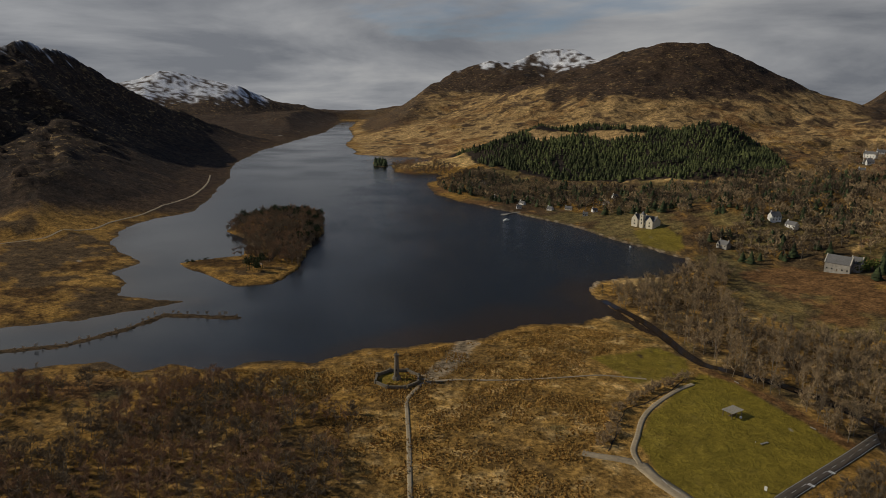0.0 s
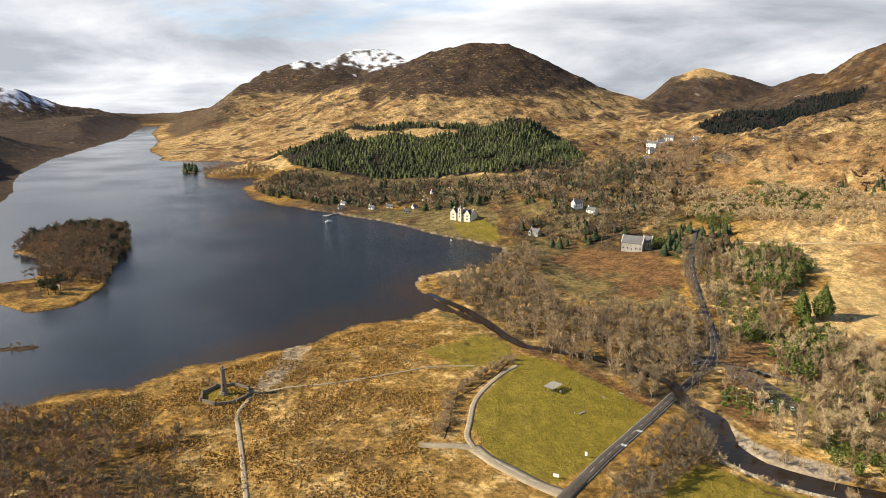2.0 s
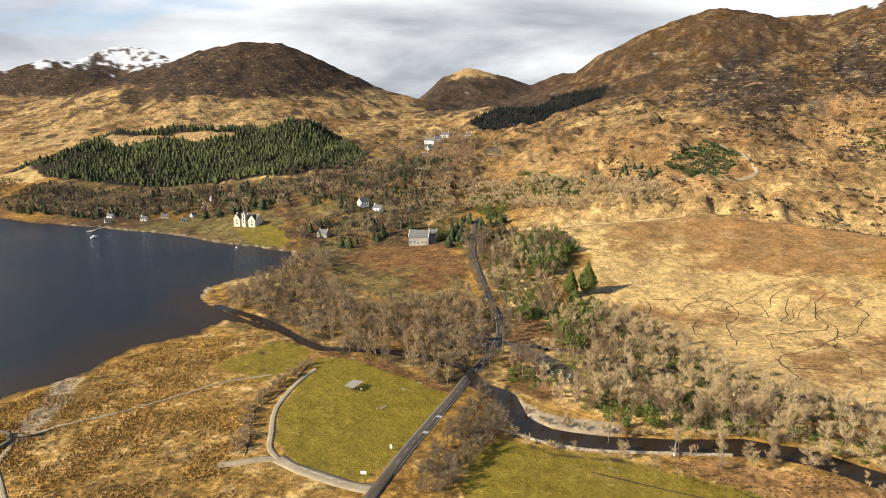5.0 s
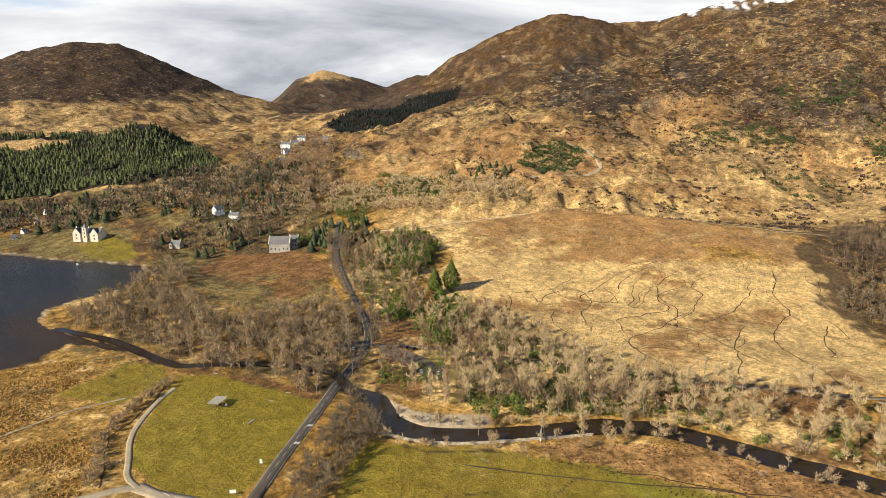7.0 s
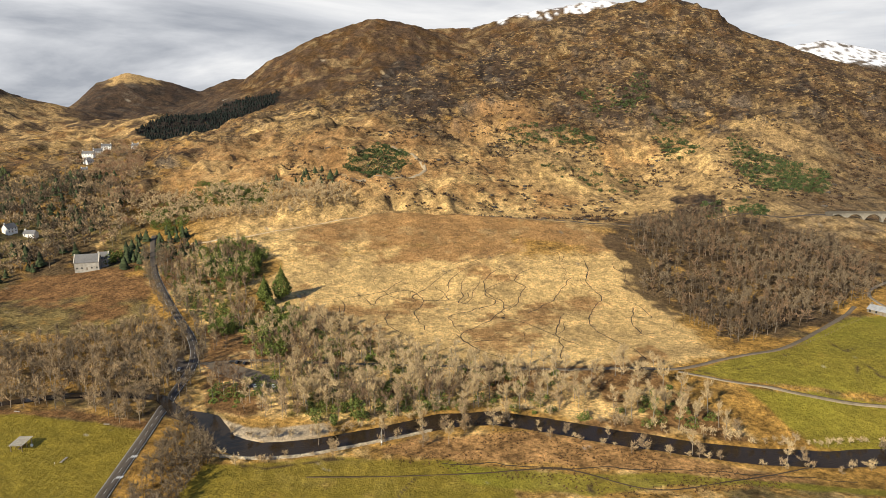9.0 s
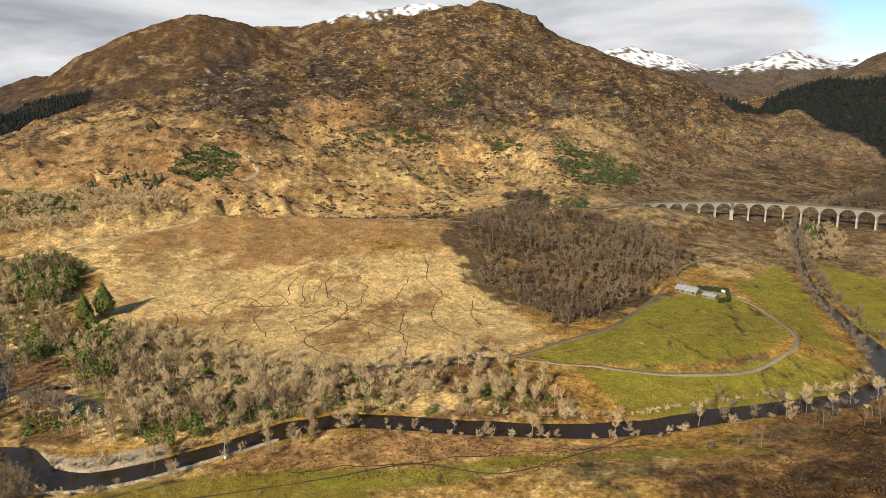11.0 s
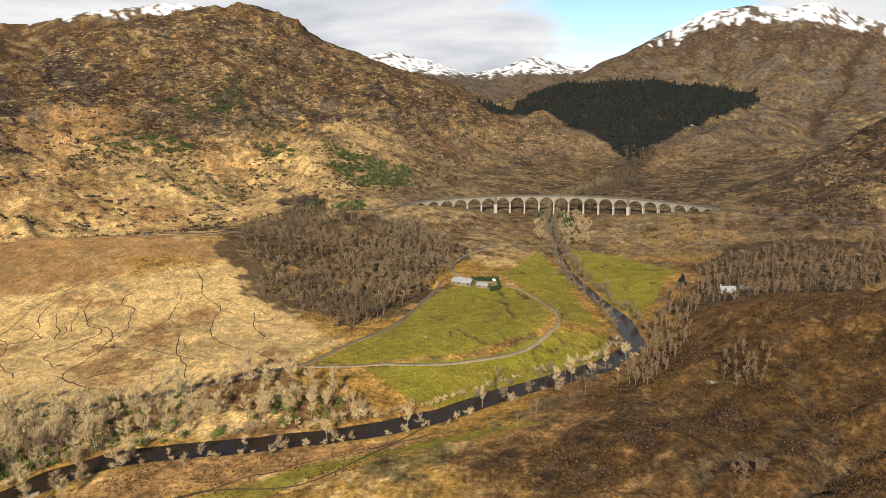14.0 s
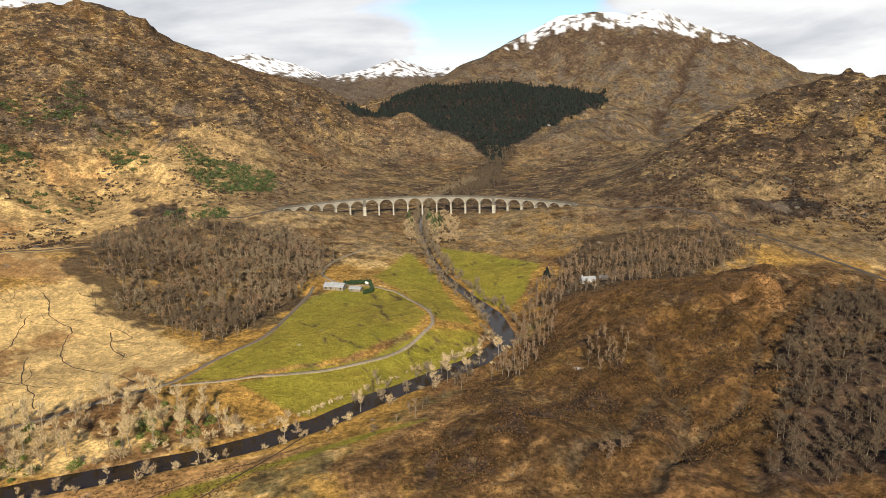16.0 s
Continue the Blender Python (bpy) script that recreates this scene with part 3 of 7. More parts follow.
WOODS = {  # outline of woods: litter below, darkened for tree shade
    "shore": [(132, 548), (206, 593), (240, 640), (262, 660), (275, 629), (240, 560), (229, 535), (222, 470), (275, 437), (302, 436), (294, 397), (270, 358), (205, 305), (192, 298), (183, 341), (172, 379), (160, 402), (158, 450)],
    "birch": [(813, 235), (829, 148), (764, 22), (667, -25), (584, -8), (500, 28), (438, 60), (472, 90), (535, 152), (613, 196), (700, 222)],
    "left": [(-160, 330), (-60, 340), (-40, 290), (-30, 240), (-30, 180), (-190, 180), (-230, 300)],
}
W_ROAD = [(332, 458), (372, 556), (430, 560), (453, 490), (419, 446), (352, 400), (345, 368), (364, 357), (358, 311), (325, 273), (333, 222), (351, 171), (324, 152), (296, 167), (259, 198), (239, 225), (228, 263), (231, 290), (252, 321), (300, 367), (321, 422)]
W_RIVER = [(375, 340), (350, 263), (345, 205), (362, 160), (378, 120), (383, 95), (352, 70), (330, 30), (312, 100), (302, 146), (278, 190), (240, 245), (300, 300)]
KNOLL_THICKET = [(287, -220), (300, -246), (340, -300), (323, -330), (190, -210), (204, -160), (231, -176), (242, -194)]
VALLEY_SCRUB = [(586, -220), (667, -286), (640, -341), (598, -398), (523, -369), (493, -321), (464, -247), (428, -194), (459, -155), (460, -139), (499, -178)]
CRAGS = [[(1031, 795), (1713, 1286), (1871, 1324), (1927, 1274), (1204, 790), (1149, 698), (1087, 649), (1020, 643), (973, 692)],
         [(1241, 706), (1320, 725), (1339, 675), (1248, 575), (1188, 547), (1157, 583), (1186, 645)],
         [(1177, 235), (1275, 232), (1299, 199), (1212, 172), (1150, 178)],
         [(1361, 143), (1417, 120), (1366, 78), (1311, 86), (1302, 121)],
         [(904, 220), (943, 208), (909, 166), (811, 145), (804, 182)],
         [(620, -440), (690, -430), (680, -530), (610, -510)]]
SMOOTH_SLOPES = [[(623, 598), (780, 720), (858, 742), (944, 741), (909, 647), (858, 551), (714, 476), (636, 504), (592, 535)],
                 [(994, 605), (1101, 599), (1125, 512), (1140, 477), (1039, 483), (912, 496)],
                 [(561, 749), (707, 833), (848, 857), (778, 741), (611, 605), (547, 632)]]
CLEARINGS = [[(149, 1633), (179, 1630), (210, 1552), (264, 1531), (290, 1484), (252, 1467), (200, 1487)], [(288, 1478), (316, 1497), (358, 1475), (417, 1447), (399, 1409), (343, 1417)]]
# russet: dead bracken brown, darkened to carry cloud shade
COL = {k: np.array(v) for k, v in dict(
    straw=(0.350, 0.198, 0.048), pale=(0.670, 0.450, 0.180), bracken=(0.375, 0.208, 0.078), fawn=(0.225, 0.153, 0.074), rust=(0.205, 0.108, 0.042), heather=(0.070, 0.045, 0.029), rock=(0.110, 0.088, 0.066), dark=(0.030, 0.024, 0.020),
    green=(0.232, 0.180, 0.024), moss=(0.20, 0.165, 0.040), litter=(0.090, 0.060, 0.032), russet=(0.080, 0.043, 0.015), grass=(0.242, 0.212, 0.027), snow=(0.82, 0.84, 0.88), sand=(0.52, 0.40, 0.25), bed=(0.11, 0.075, 0.040),
    olive=(0.19, 0.145, 0.055), peat=(0.07, 0.045, 0.03), gravel=(0.50, 0.395, 0.26), tan=(0.45, 0.293, 0.124)).items()}


def land_colour(x, y, z):
    n = x.shape
    az, d = np.degrees(np.arctan2(x, y)), np.hypot(x, y)
    c = np.zeros(n + (4,))
    c[..., :3] = COL["straw"]
    c[..., 3] = 1.0

    # ragged patch edges: small tufts nearby, larger ones on the far slopes
    far = smooth(d, 700, 1500)
    ragged = [fbm(x, y, 9, 4, 161 + 7 * k, 0.65) * (1 - far) + fbm(x, y, 34, 4, 163 + 7 * k, 0.65) * far for k in range(3)]
    turn = itertools.cycle(ragged)

    def lay(col, w, rough=None, crisp=0.72):
        w = np.clip(w, 0, 1)
        w = ((1 - crisp) * w + crisp * smooth(w + 0.62 * next(turn), 0.38, 0.62))[..., None]
        c[..., :3] = c[..., :3] * (1 - w) + COL[col] * w
        if rough is not None:
            c[..., 3] = c[..., 3] * (1 - w[..., 0]) + rough * w[..., 0]
    n1, n2, n3, n4 = fbm(x, y, 160, 5, 101), fbm(x, y, 45, 5, 111), fbm(x, y, 420, 4, 121), fbm(x, y, 14, 4, 131)
    lay("rust", smooth(n1 + 0.5 * n2, 0.05, 0.35) * 0.8)
    lay("pale", smooth(-n1 + 0.4 * n2, 0.12, 0.4) * 0.7 * (0.5 + 0.5 * smooth(d, 520, 620)))
    lay("olive", smooth(n2 + 0.3 * n4, 0.22, 0.5) * 0.55)
    lay("litter", smooth(n2 + 0.4 * n4, 0.15, 0.35) * (1 - smooth(d, 560, 640)) * 0.28)
    # hills: heather and rock with height and steepness
    gz = np.gradient(z, axis=0) / np.maximum(np.gradient(d, axis=0), 0.1)
    steep = np.abs(gz)
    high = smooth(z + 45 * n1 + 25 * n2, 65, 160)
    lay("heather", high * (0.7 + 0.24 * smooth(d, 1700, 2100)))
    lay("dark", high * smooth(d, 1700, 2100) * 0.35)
    n5 = fbm(x, y, 24, 4, 141)
    lay("heather", smooth(n2 + 0.5 * n1 + 0.5 * n5, 0.04, 0.22) * smooth(z, 45, 110) * 0.72)
    lay("rust", smooth(n5 - 0.4 * n2, 0.1, 0.3) * smooth(z, 30, 90) * 0.6)
    lay("fawn", smooth(z, 25, 60) * 0.5 * smooth(d, 600, 700))
    lay("fawn", smooth(-n5 + 0.3 * n2, 0.18, 0.35) * smooth(z, 30, 90) * (1 - 0.7 * high) * 0.7)
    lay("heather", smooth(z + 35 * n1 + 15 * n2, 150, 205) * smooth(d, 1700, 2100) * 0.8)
    lay("heather", smooth(-az, 4, 9) * smooth(d, 1800, 2200) * smooth(z + 15 * n2, 8, 50) * 0.75)
    lay("rock", smooth(steep + 0.25 * n4, 0.55, 0.95) * smooth(z, 25, 70) * 0.8)
    lay("rust", smooth(z, 10, 40) * smooth(d, 500, 620) * (1 - smooth(z, 70, 130)) * smooth(n1 - 0.3 * n2, -0.05, 0.25) * 0.7)
    # the dark range over the western shore, its shade laid in as colour
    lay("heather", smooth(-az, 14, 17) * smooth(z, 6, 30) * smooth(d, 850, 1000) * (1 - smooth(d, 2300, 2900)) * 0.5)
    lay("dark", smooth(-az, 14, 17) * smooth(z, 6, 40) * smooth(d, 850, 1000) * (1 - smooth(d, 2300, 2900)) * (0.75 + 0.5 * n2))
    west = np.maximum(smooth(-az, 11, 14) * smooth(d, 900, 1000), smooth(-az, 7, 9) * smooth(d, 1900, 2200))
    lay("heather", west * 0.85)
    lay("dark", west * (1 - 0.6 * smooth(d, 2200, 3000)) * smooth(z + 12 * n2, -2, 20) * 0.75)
    # shadow on the massif's western end, put in as heather and rock colour
    shaded_end = (1 - smooth(az + 2.5 * n1, -3.0, 0.5)) * smooth(d, 2300, 2700) * smooth(z, 1, 10)
    lay("heather", shaded_end * 0.8, None, 0.3)
    lay("rock", shaded_end * 0.3)
    # heather-topped mountains to the north, golden below
    north = smooth(az, -9, -5) * (1 - smooth(az, 34, 38)) * smooth(d, 1500, 1700) * (1 - smooth(d, 3700, 4000))
    gold = north * (1 - smooth(z + 45 * n1 + 22 * n2, 140, 180)) * (1 - shaded_end)
    lay("tan", gold * 0.85)
    lay("straw", gold * smooth(n5 + 0.4 * n1, 0.05, 0.35) * 0.5)
    lay("pale", gold * smooth(-n5 + 0.5 * n4, 0.05, 0.3) * 0.35)
    lay("rust", gold * smooth(n2 + 0.5 * n1, 0.05, 0.3) * 0.6)
    lay("heather", gold * smooth(-n2 + 0.7 * n5, 0.16, 0.34) * 0.7)
    lay("heather", north * smooth(z + 45 * n1 + 22 * n2, 140, 180) * 0.9)
    lay("dark", north * smooth(z + 45 * n1 + 22 * n2, 140, 180) * (0.35 + 0.4 * n5))
    back = smooth(az, 29, 32) * (1 - smooth(az, 66, 74)) * smooth(d, 1900, 2150)
    lay("heather", back * 0.85)
    lay("rock", back * smooth(-n2 + n5, 0.0, 0.3) * 0.45)
    lay("dark", back * smooth(n2 + n5, -0.2, 0.25) * 0.6)
    lay("tan", smooth(az, 31, 33) * (1 - smooth(az, 36, 38)) * smooth(d, 3900, 4050) * smooth(z + 40 * n2, 215, 260) * 0.8)
    # warm lower slopes of the main hill
    low = smooth(az, 36, 42) * (1 - smooth(az, 90, 98)) * smooth(d, 640, 760) * (1 - smooth(z + 40 * n1 + 18 * n2, 70, 125)) * (1 - smooth(d, 1500, 1800))
    lay("tan", low * 0.75, None, 0.3)
    lay("fawn", low * 0.3)
    lay("bracken", low * smooth(n1 + 0.3 * n2, -0.15, 0.2) * 0.62)
    lay("pale", low * smooth(-n2 + 0.5 * n5 + 0.2 * n1, 0.02, 0.25) * 0.55)
    lay("heather", smooth(-az, 11, 14) * smooth(d, 430, 520) * smooth(z, 0.2, 1.2) * (1 - smooth(z, 6, 12)) * 0.55)
    # upper main hill: darker colours laid on in place of partial cloud shade
    upper = smooth(az, 38, 44) * (1 - smooth(az, 96, 104)) * smooth(z + 40 * n1, 105, 180) * smooth(d, 900, 1000)
    lay("rust", upper * 0.32)
    lay("russet", upper * 0.45)
    lay("heather", upper * smooth(n2 + 0.6 * n4, 0.02, 0.27) * 0.45)
    lay("fawn", upper * smooth(-n5 + 0.4 * n2, 0.0, 0.3) * 0.5)
    lay("heather", smooth(az, 82, 87) * (1 - smooth(az, 97, 100)) * smooth(d, 860, 900) * (1 - smooth(d, 1350, 1450)) * smooth(n2 + 0.6 * n5, -0.1, 0.25) * 0.5)
    lay("heather", smooth(-az, 13, 16) * smooth(z, 0.4, 2.0) * smooth(d, 560, 640) * 0.5)
    marsh = smooth(-az, 11, 14) * (1 - smooth(d, 900, 1000)) * smooth(d, 400, 430) * (1 - smooth(z, 12, 25))
    lay("straw", marsh * 0.8, None, 0.3)
    lay("litter", marsh * smooth(n2 + 0.4 * n5, 0.0, 0.3) * 0.8)
    lay("russet", marsh * smooth(-n2 + 0.4 * n5, 0.1, 0.35) * 0.7)
    lay("litter", smooth(-seg_dist(x, y, SPIT)[0], -9, -4) * 0.9)
    # fields in front of the hump
    hump = poly_sd(x, y, [(300, 260), (350, 400), (400, 440), (520, 500), (640, 440), (680, 260), (640, 165), (535, 130), (500, 85), (446, 58), (408, 52), (384, 84), (352, 140)])
    lay("pale", smooth(hump + 20 * n2, 0, 25) * smooth(-z + 6 * n1, -26, -16) * 0.95, 0.62)
    lay("bracken", smooth(hump, 0, 20) * smooth(z + 8 * n1 + 9 * n2 + 5 * n4, 17, 21) * 0.92, 0.5, 0.45)
    lay("bracken", smooth(hump, 0, 20) * smooth(n2 + 0.4 * n1 + 0.3 * n4, 0.2, 0.3) * 0.65)
    lay("tan", smooth(hump, 0, 20) * smooth(-n5 + 0.4 * n4, 0.18, 0.3) * smooth(z, 10, 16) * 0.5)
    # knoll of dead bracken, darkened in colour with bearing to carry cloud shade
    kn = smooth(poly_sd(x, y, KNOLL_EDGE) + 6 * n2, -4, 6)
    lay("rust", kn * (0.6 + 0.5 * n2))
    lay("litter", kn * (0.48 + 0.5 * n5))
    lay("bracken", kn * smooth(n2 - 0.4 * n5, 0.12, 0.3) * 0.45)
    lay("russet", kn * (0.50 + 0.3 * smooth(az + 18 * n1 + 10 * n2, 100, 118)), None, 0.5)
    lay("bracken", kn * smooth(-n5 + 0.6 * n2, 0.02, 0.25) * 0.42 * (1 - 0.6 * smooth(az + 10 * n1, 108, 118)))
    lay("russet", kn * smooth(n5 + 0.5 * n4, 0.04, 0.26) * 0.6)
    lay("peat", kn * smooth(n5 + 0.5 * n4, 0.16, 0.32) * 0.5)
    lay("straw", kn * smooth(-n2 + 0.3 * n1 + 0.2 * n4, 0.14, 0.36) * 0.2)
    lay("rust", kn * smooth(az + 16 * n1 + 8 * n2, 112, 124) * (0.4 + 0.5 * n2))
    lay("heather", smooth(az, 80, 92) * smooth(z, 14, 40) * smooth(d, 600, 700) * 0.4)
    # snowy mountain: cloud shade painted in with darker rock, russet and heather
    jay = smooth(az, 96, 101) * smooth(d, 1250, 1500) * (1 - smooth(d, 2900, 3300))
    lay("fawn", jay * 0.55, None, 0.4)
    lay("rock", jay * (0.42 + 0.3 * n1), None, 0.4)
    lay("russet", jay * (0.26 + 0.3 * n1))
    lay("olive", jay * smooth(n1 + 0.5 * n5, 0.0, 0.3) * 0.3)
    lay("rust", jay * smooth(n2 + 0.5 * n5, 0.05, 0.3) * 0.25)
    lay("heather", jay * smooth(n5 + 0.5 * n4, 0.05, 0.3) * 0.55)
    lay("rock", jay * smooth(-n5 + 0.5 * n2, -0.15, 0.25) * 0.7)
    lay("heather", smooth(-seg_dist(x + 26 * fbm(x, y, 110, 4, 58), y + 26 * fbm(x, y, 110, 4, 59), GULLY_EAST)[0] + 8 * n4, -26, -8) * 0.8)
    lay("heather", jay * smooth(z + 30 * n2, 150, 300) * 0.55)
    glen = smooth(az, 78, 88) * smooth(d, 620, 700) * (1 - smooth(d, 1400, 1650)) * (1 - smooth(z, 70, 120))
    lay("fawn", glen * 0.55)
    lay("rock", glen * 0.4, None, 0.3)
    lay("rust", glen * smooth(n2 + 0.5 * n5, -0.1, 0.25) * 0.34)
    lay("russet", glen * smooth(n5 + 0.4 * n4, 0.1, 0.35) * 0.5)
    burn = smooth(-seg_dist(x + 22 * fbm(x, y, 90, 4, 63), y + 22 * fbm(x, y, 90, 4, 64), GLEN_BURN)[0] + 12 * n4, -34, -18)
    lay("litter", burn * 0.85)
    lay("dark", burn * 0.4)
    lay("litter", smooth(az, 98, 103) * smooth(d, 880, 1000) * (1 - smooth(d, 1250, 1450)) * smooth(n2 + n5, -0.3, 0.2) * 0.55)
    lay("heather", smooth(az, 93, 97) * (1 - smooth(az, 112, 118)) * smooth(d, 850, 900) * (1 - smooth(d, 1300, 1450)) * smooth(n2 + 0.6 * n5, -0.15, 0.2) * 0.5)
    east = smooth(az, 108, 116) * smooth(d, 480, 560) * (1 - smooth(d, 1500, 1800))
    lay("heather", east * smooth(n2 + 0.6 * n5, -0.05, 0.2) * 0.45)
    lay("fawn", east * smooth(-n2 + 0.4 * n5, 0.0, 0.25) * 0.6)
    # knoll gullies darkened in colour along the creases, where shade falls
    for pts in GULLIES:
        lay("litter", kn * smooth(-seg_dist(x + 3 * fbm(x, y, 18, 2, 55), y + 3 * fbm(x, y, 18, 2, 56), pts)[0] + 2.5 * n4, -4.2, -1.5) * 0.75)
    lay("peat", smooth(poly_sd(x, y, KNOLL_THICKET) + 10 * n2 + 6 * n4, -4, 6) * 0.8)
    lay("rust", smooth(poly_sd(x, y, VALLEY_SCRUB) + 12 * n2, -4, 8) * 0.5)
    lay("litter", smooth(poly_sd(x, y, VALLEY_SCRUB) + 12 * n2, -4, 8) * 0.8)
    # far range greyed with the rock colour to stand in for haze
    fells = smooth(az, 72, 76) * (1 - smooth(az, 112, 116)) * smooth(d, 2750, 3100)
    lay("rock", fells * 0.75, None, 0.4)
    lay("heather", fells * smooth(n2 + n5, -0.2, 0.2) * 0.5)
    # even bracken slopes between the outcrops
    even = np.maximum.reduce([smooth(poly_sd(x, y, pts) + 30 * n2 + 12 * n4, -10, 12) for pts in SMOOTH_SLOPES])
    lay("bracken", even * 0.5, None, 0.3)
    lay("tan", even * smooth(-n2 + 0.5 * n5, -0.1, 0.2) * 0.6)
    # dark crags
    rocky = np.maximum.reduce([smooth(poly_sd(x, y, pts) + 30 * n2 + 18 * n4, -6, 10) for pts in CRAGS])
    lay("heather", rocky * 0.75)
    lay("dark", rocky * smooth(n4 + n5, -0.1, 0.25) * 0.8)
    lay("rock", rocky * smooth(-n4 + 0.5 * n5, 0.12, 0.3) * 0.6)
    # woods' floor: leaf litter, its colour also carrying shade between the trees
    for key, pts in WOODS.items():
        lay("litter", smooth(poly_sd(x, y, pts) + 34 * n2 + 16 * n4, -3, 5) * (0.7 if key == "birch" else 0.35 if key == "left" else 0.5))
    lay("litter", smooth(d, 640, 720) * (1 - smooth(d, 1300, 1450)) * (1 - smooth(z, 25, 45)) * smooth(az, 0, 5) * (1 - smooth(az, 32, 38)) * 0.65)
    lay("olive", smooth(d, 640, 720) * (1 - smooth(d, 1300, 1450)) * (1 - smooth(z, 25, 45)) * smooth(az, 0, 5) * (1 - smooth(az, 32, 38)) * smooth(-n2 + 0.3 * n5, -0.1, 0.2) * 0.7)
    lay("straw", smooth(poly_sd(x, y, [(154, 972), (180, 1016), (223, 1008), (254, 969), (227, 927), (181, 925)]) + 5 * n4, -3, 4) * 0.8)
    # floor below the conifers, its shade put in as near-black colour
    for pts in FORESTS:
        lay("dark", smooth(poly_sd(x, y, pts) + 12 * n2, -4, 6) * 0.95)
    for pts in CLEARINGS:
        lay("tan", smooth(poly_sd(x, y, pts) + 8 * n2, -3, 5) * 0.85)
    meadow = smooth(poly_sd(x, y, [(262, 660), (330, 640), (372, 575), (340, 490), (300, 440), (255, 460), (230, 530), (245, 590)]) + 8 * n2, -3, 4)
    lay("olive", meadow * 0.7)
    lay("litter", meadow * (0.3 + 0.4 * n5))
    lay("rust", meadow * smooth(n1 + 0.6 * n2 + 0.004 * (x - 290), -0.05, 0.25) * 0.9)
    road_wood = smooth(np.maximum(poly_sd(x, y, W_ROAD), poly_sd(x, y, W_RIVER)) + 12 * n2, -3, 5)
    lay("pale", road_wood * 0.75)
    lay("litter", road_wood * (0.08 + 0.5 * n5))
    lay("rust", road_wood * smooth(n2 + 0.4 * n5, 0.05, 0.3) * 0.8)
    lay("moss", road_wood * smooth(-n2, 0.1, 0.3) * 0.6)
    lay("bracken", smooth(poly_sd(x, y, [(228, 188), (252, 176), (288, 128), (298, 60), (304, 0), (288, 36), (266, 98), (244, 148)]) + 4 * n2, -2, 3) * 0.9)
    lay("rust", smooth(-seg_dist(x, y, [(160, 392), (183, 348), (196, 300)])[0] + 2 * n4, -5, -2.5) * 0.85)
    # grazed grass
    for k, pts in enumerate(GREENS):
        lay("green" if k in (0, 1, 6, 8, 9) else "grass", smooth(poly_sd(x + 2 * n4, y + 2 * n4, pts) + (0 if k == 0 else 3.5 * n2), -0.8, 1.6) * (0.95 + 0.12 * n1 + 0.1 * n2 if k == 0 else 0.82 + 0.25 * n2), 0.35, 0.25)
    # dark streaks in the pastures
    past = np.maximum.reduce([poly_sd(x, y, p) for p in GREENS[1:8]])
    lay("peat", smooth(past, 0, 3) * smooth(np.abs(fbm(x * 0.5, y, 40, 3, 151)) * -1, -0.035, -0.01) * 0.5)
    isle = smooth(poly_sd(x, y, ISLE) + 5 * n2, 0, 6) * smooth(y + 0.5 * x + 10 * n2, 535, 560)
    isle = isle * np.maximum(smooth(x + 8 * n2, -192, -176), smooth(y, 655, 675))
    lay("russet", isle * 0.6)
    lay("litter", isle * smooth(n2 + n5, -0.1, 0.2) * 0.6)
    # wet shore, sand, loch bed
    lay("litter", (1 - smooth(z, 0.25, 0.9)) * 0.6)
    lay("sand", smooth(-seg_dist(x, y, [(-8, 372), (8, 400), (18, 432)])[0] + 7 * n2 + 3 * n4, -10, -6) * 0.85)
    lay("gravel", smooth(z, 0.08, 0.2) * (1 - smooth(z, 0.4, 0.75)) * smooth(x, 40, 80) * smooth(y, 540, 570) * 0.55)
    lay("bed", 1 - smooth(z, -0.25, 0.12), None, 0.0)
    lay("gravel", smooth(-seg_dist(x, y, [(214, 273), (213, 252), (222, 234), (236, 220)])[0] + 1.5 * n4, -8.5, -5.5) * smooth(z, -0.7, 0.1), 0.35)
    # snow, lower on the far tops
    line = np.where(d > 3000, 262, 2000.0)
    line = np.where((az > 70) & (d > 3300), 255, line)
    line = np.where((az > 27) & (az < 50), 500, line)
    line = np.where((az > 92) & (d > 1900) & (d < 3300), 352 - 5.0 * np.abs(az - 113) + 20 * n1, line)
    line = np.where((az > 50) & (az < 86) & (d > 2050) & (d < 3400), 424, line)
    line = np.where((az < -5) & (d > 2600), 96, line)
    line = np.where((az < -23) & (d < 2600), 212, line)
    # rock ribs run down the slope through the snow
    rib = fbm(az * 16, d * 0.012, 6.0, 4, 207, 0.65) * 46
    lay("snow", smooth(z + rib + 22 * n5 + 14 * n2 + 24 * n4 - 30 * steep * (d < 2500), line - 8, line + 34) * np.clip(0.66 + 0.9 * n4 + 0.8 * n5, 0.15, 1), 0.35, 0.85)
    # how craggy: hills, and the bracken knoll in part
    crag = smooth(z, 22, 75) * smooth(d, 520, 640) * (1 - smooth(hump, -10, 5))
    crag = crag * (1 - 0.45 * smooth(z, 140, 200) * smooth(d, 1700, 2000))
    crag = np.maximum(crag, 0.8 * smooth(d, 840, 930) * smooth(az, 60, 75))
    crag = crag * (1 - 0.72 * jay) * (1 - 0.45 * gold) * (1 - 0.5 * low) * (1 - 0.85 * back) * (1 - 0.8 * even) * (1 - 0.8 * fells)
    crag = np.maximum(crag * 0.85, 0.22 * kn)
    crag = np.maximum(crag, 0.20 * smooth(hump, 0, 12))
    crag = np.maximum(crag, 0.35 * smooth(-poly_sd(x, y, LOCH), 2, 8) * (1 - smooth(d, 560, 640)) * smooth(-y + 470, 0, 20) * (1 - smooth(x, 60, 90)))
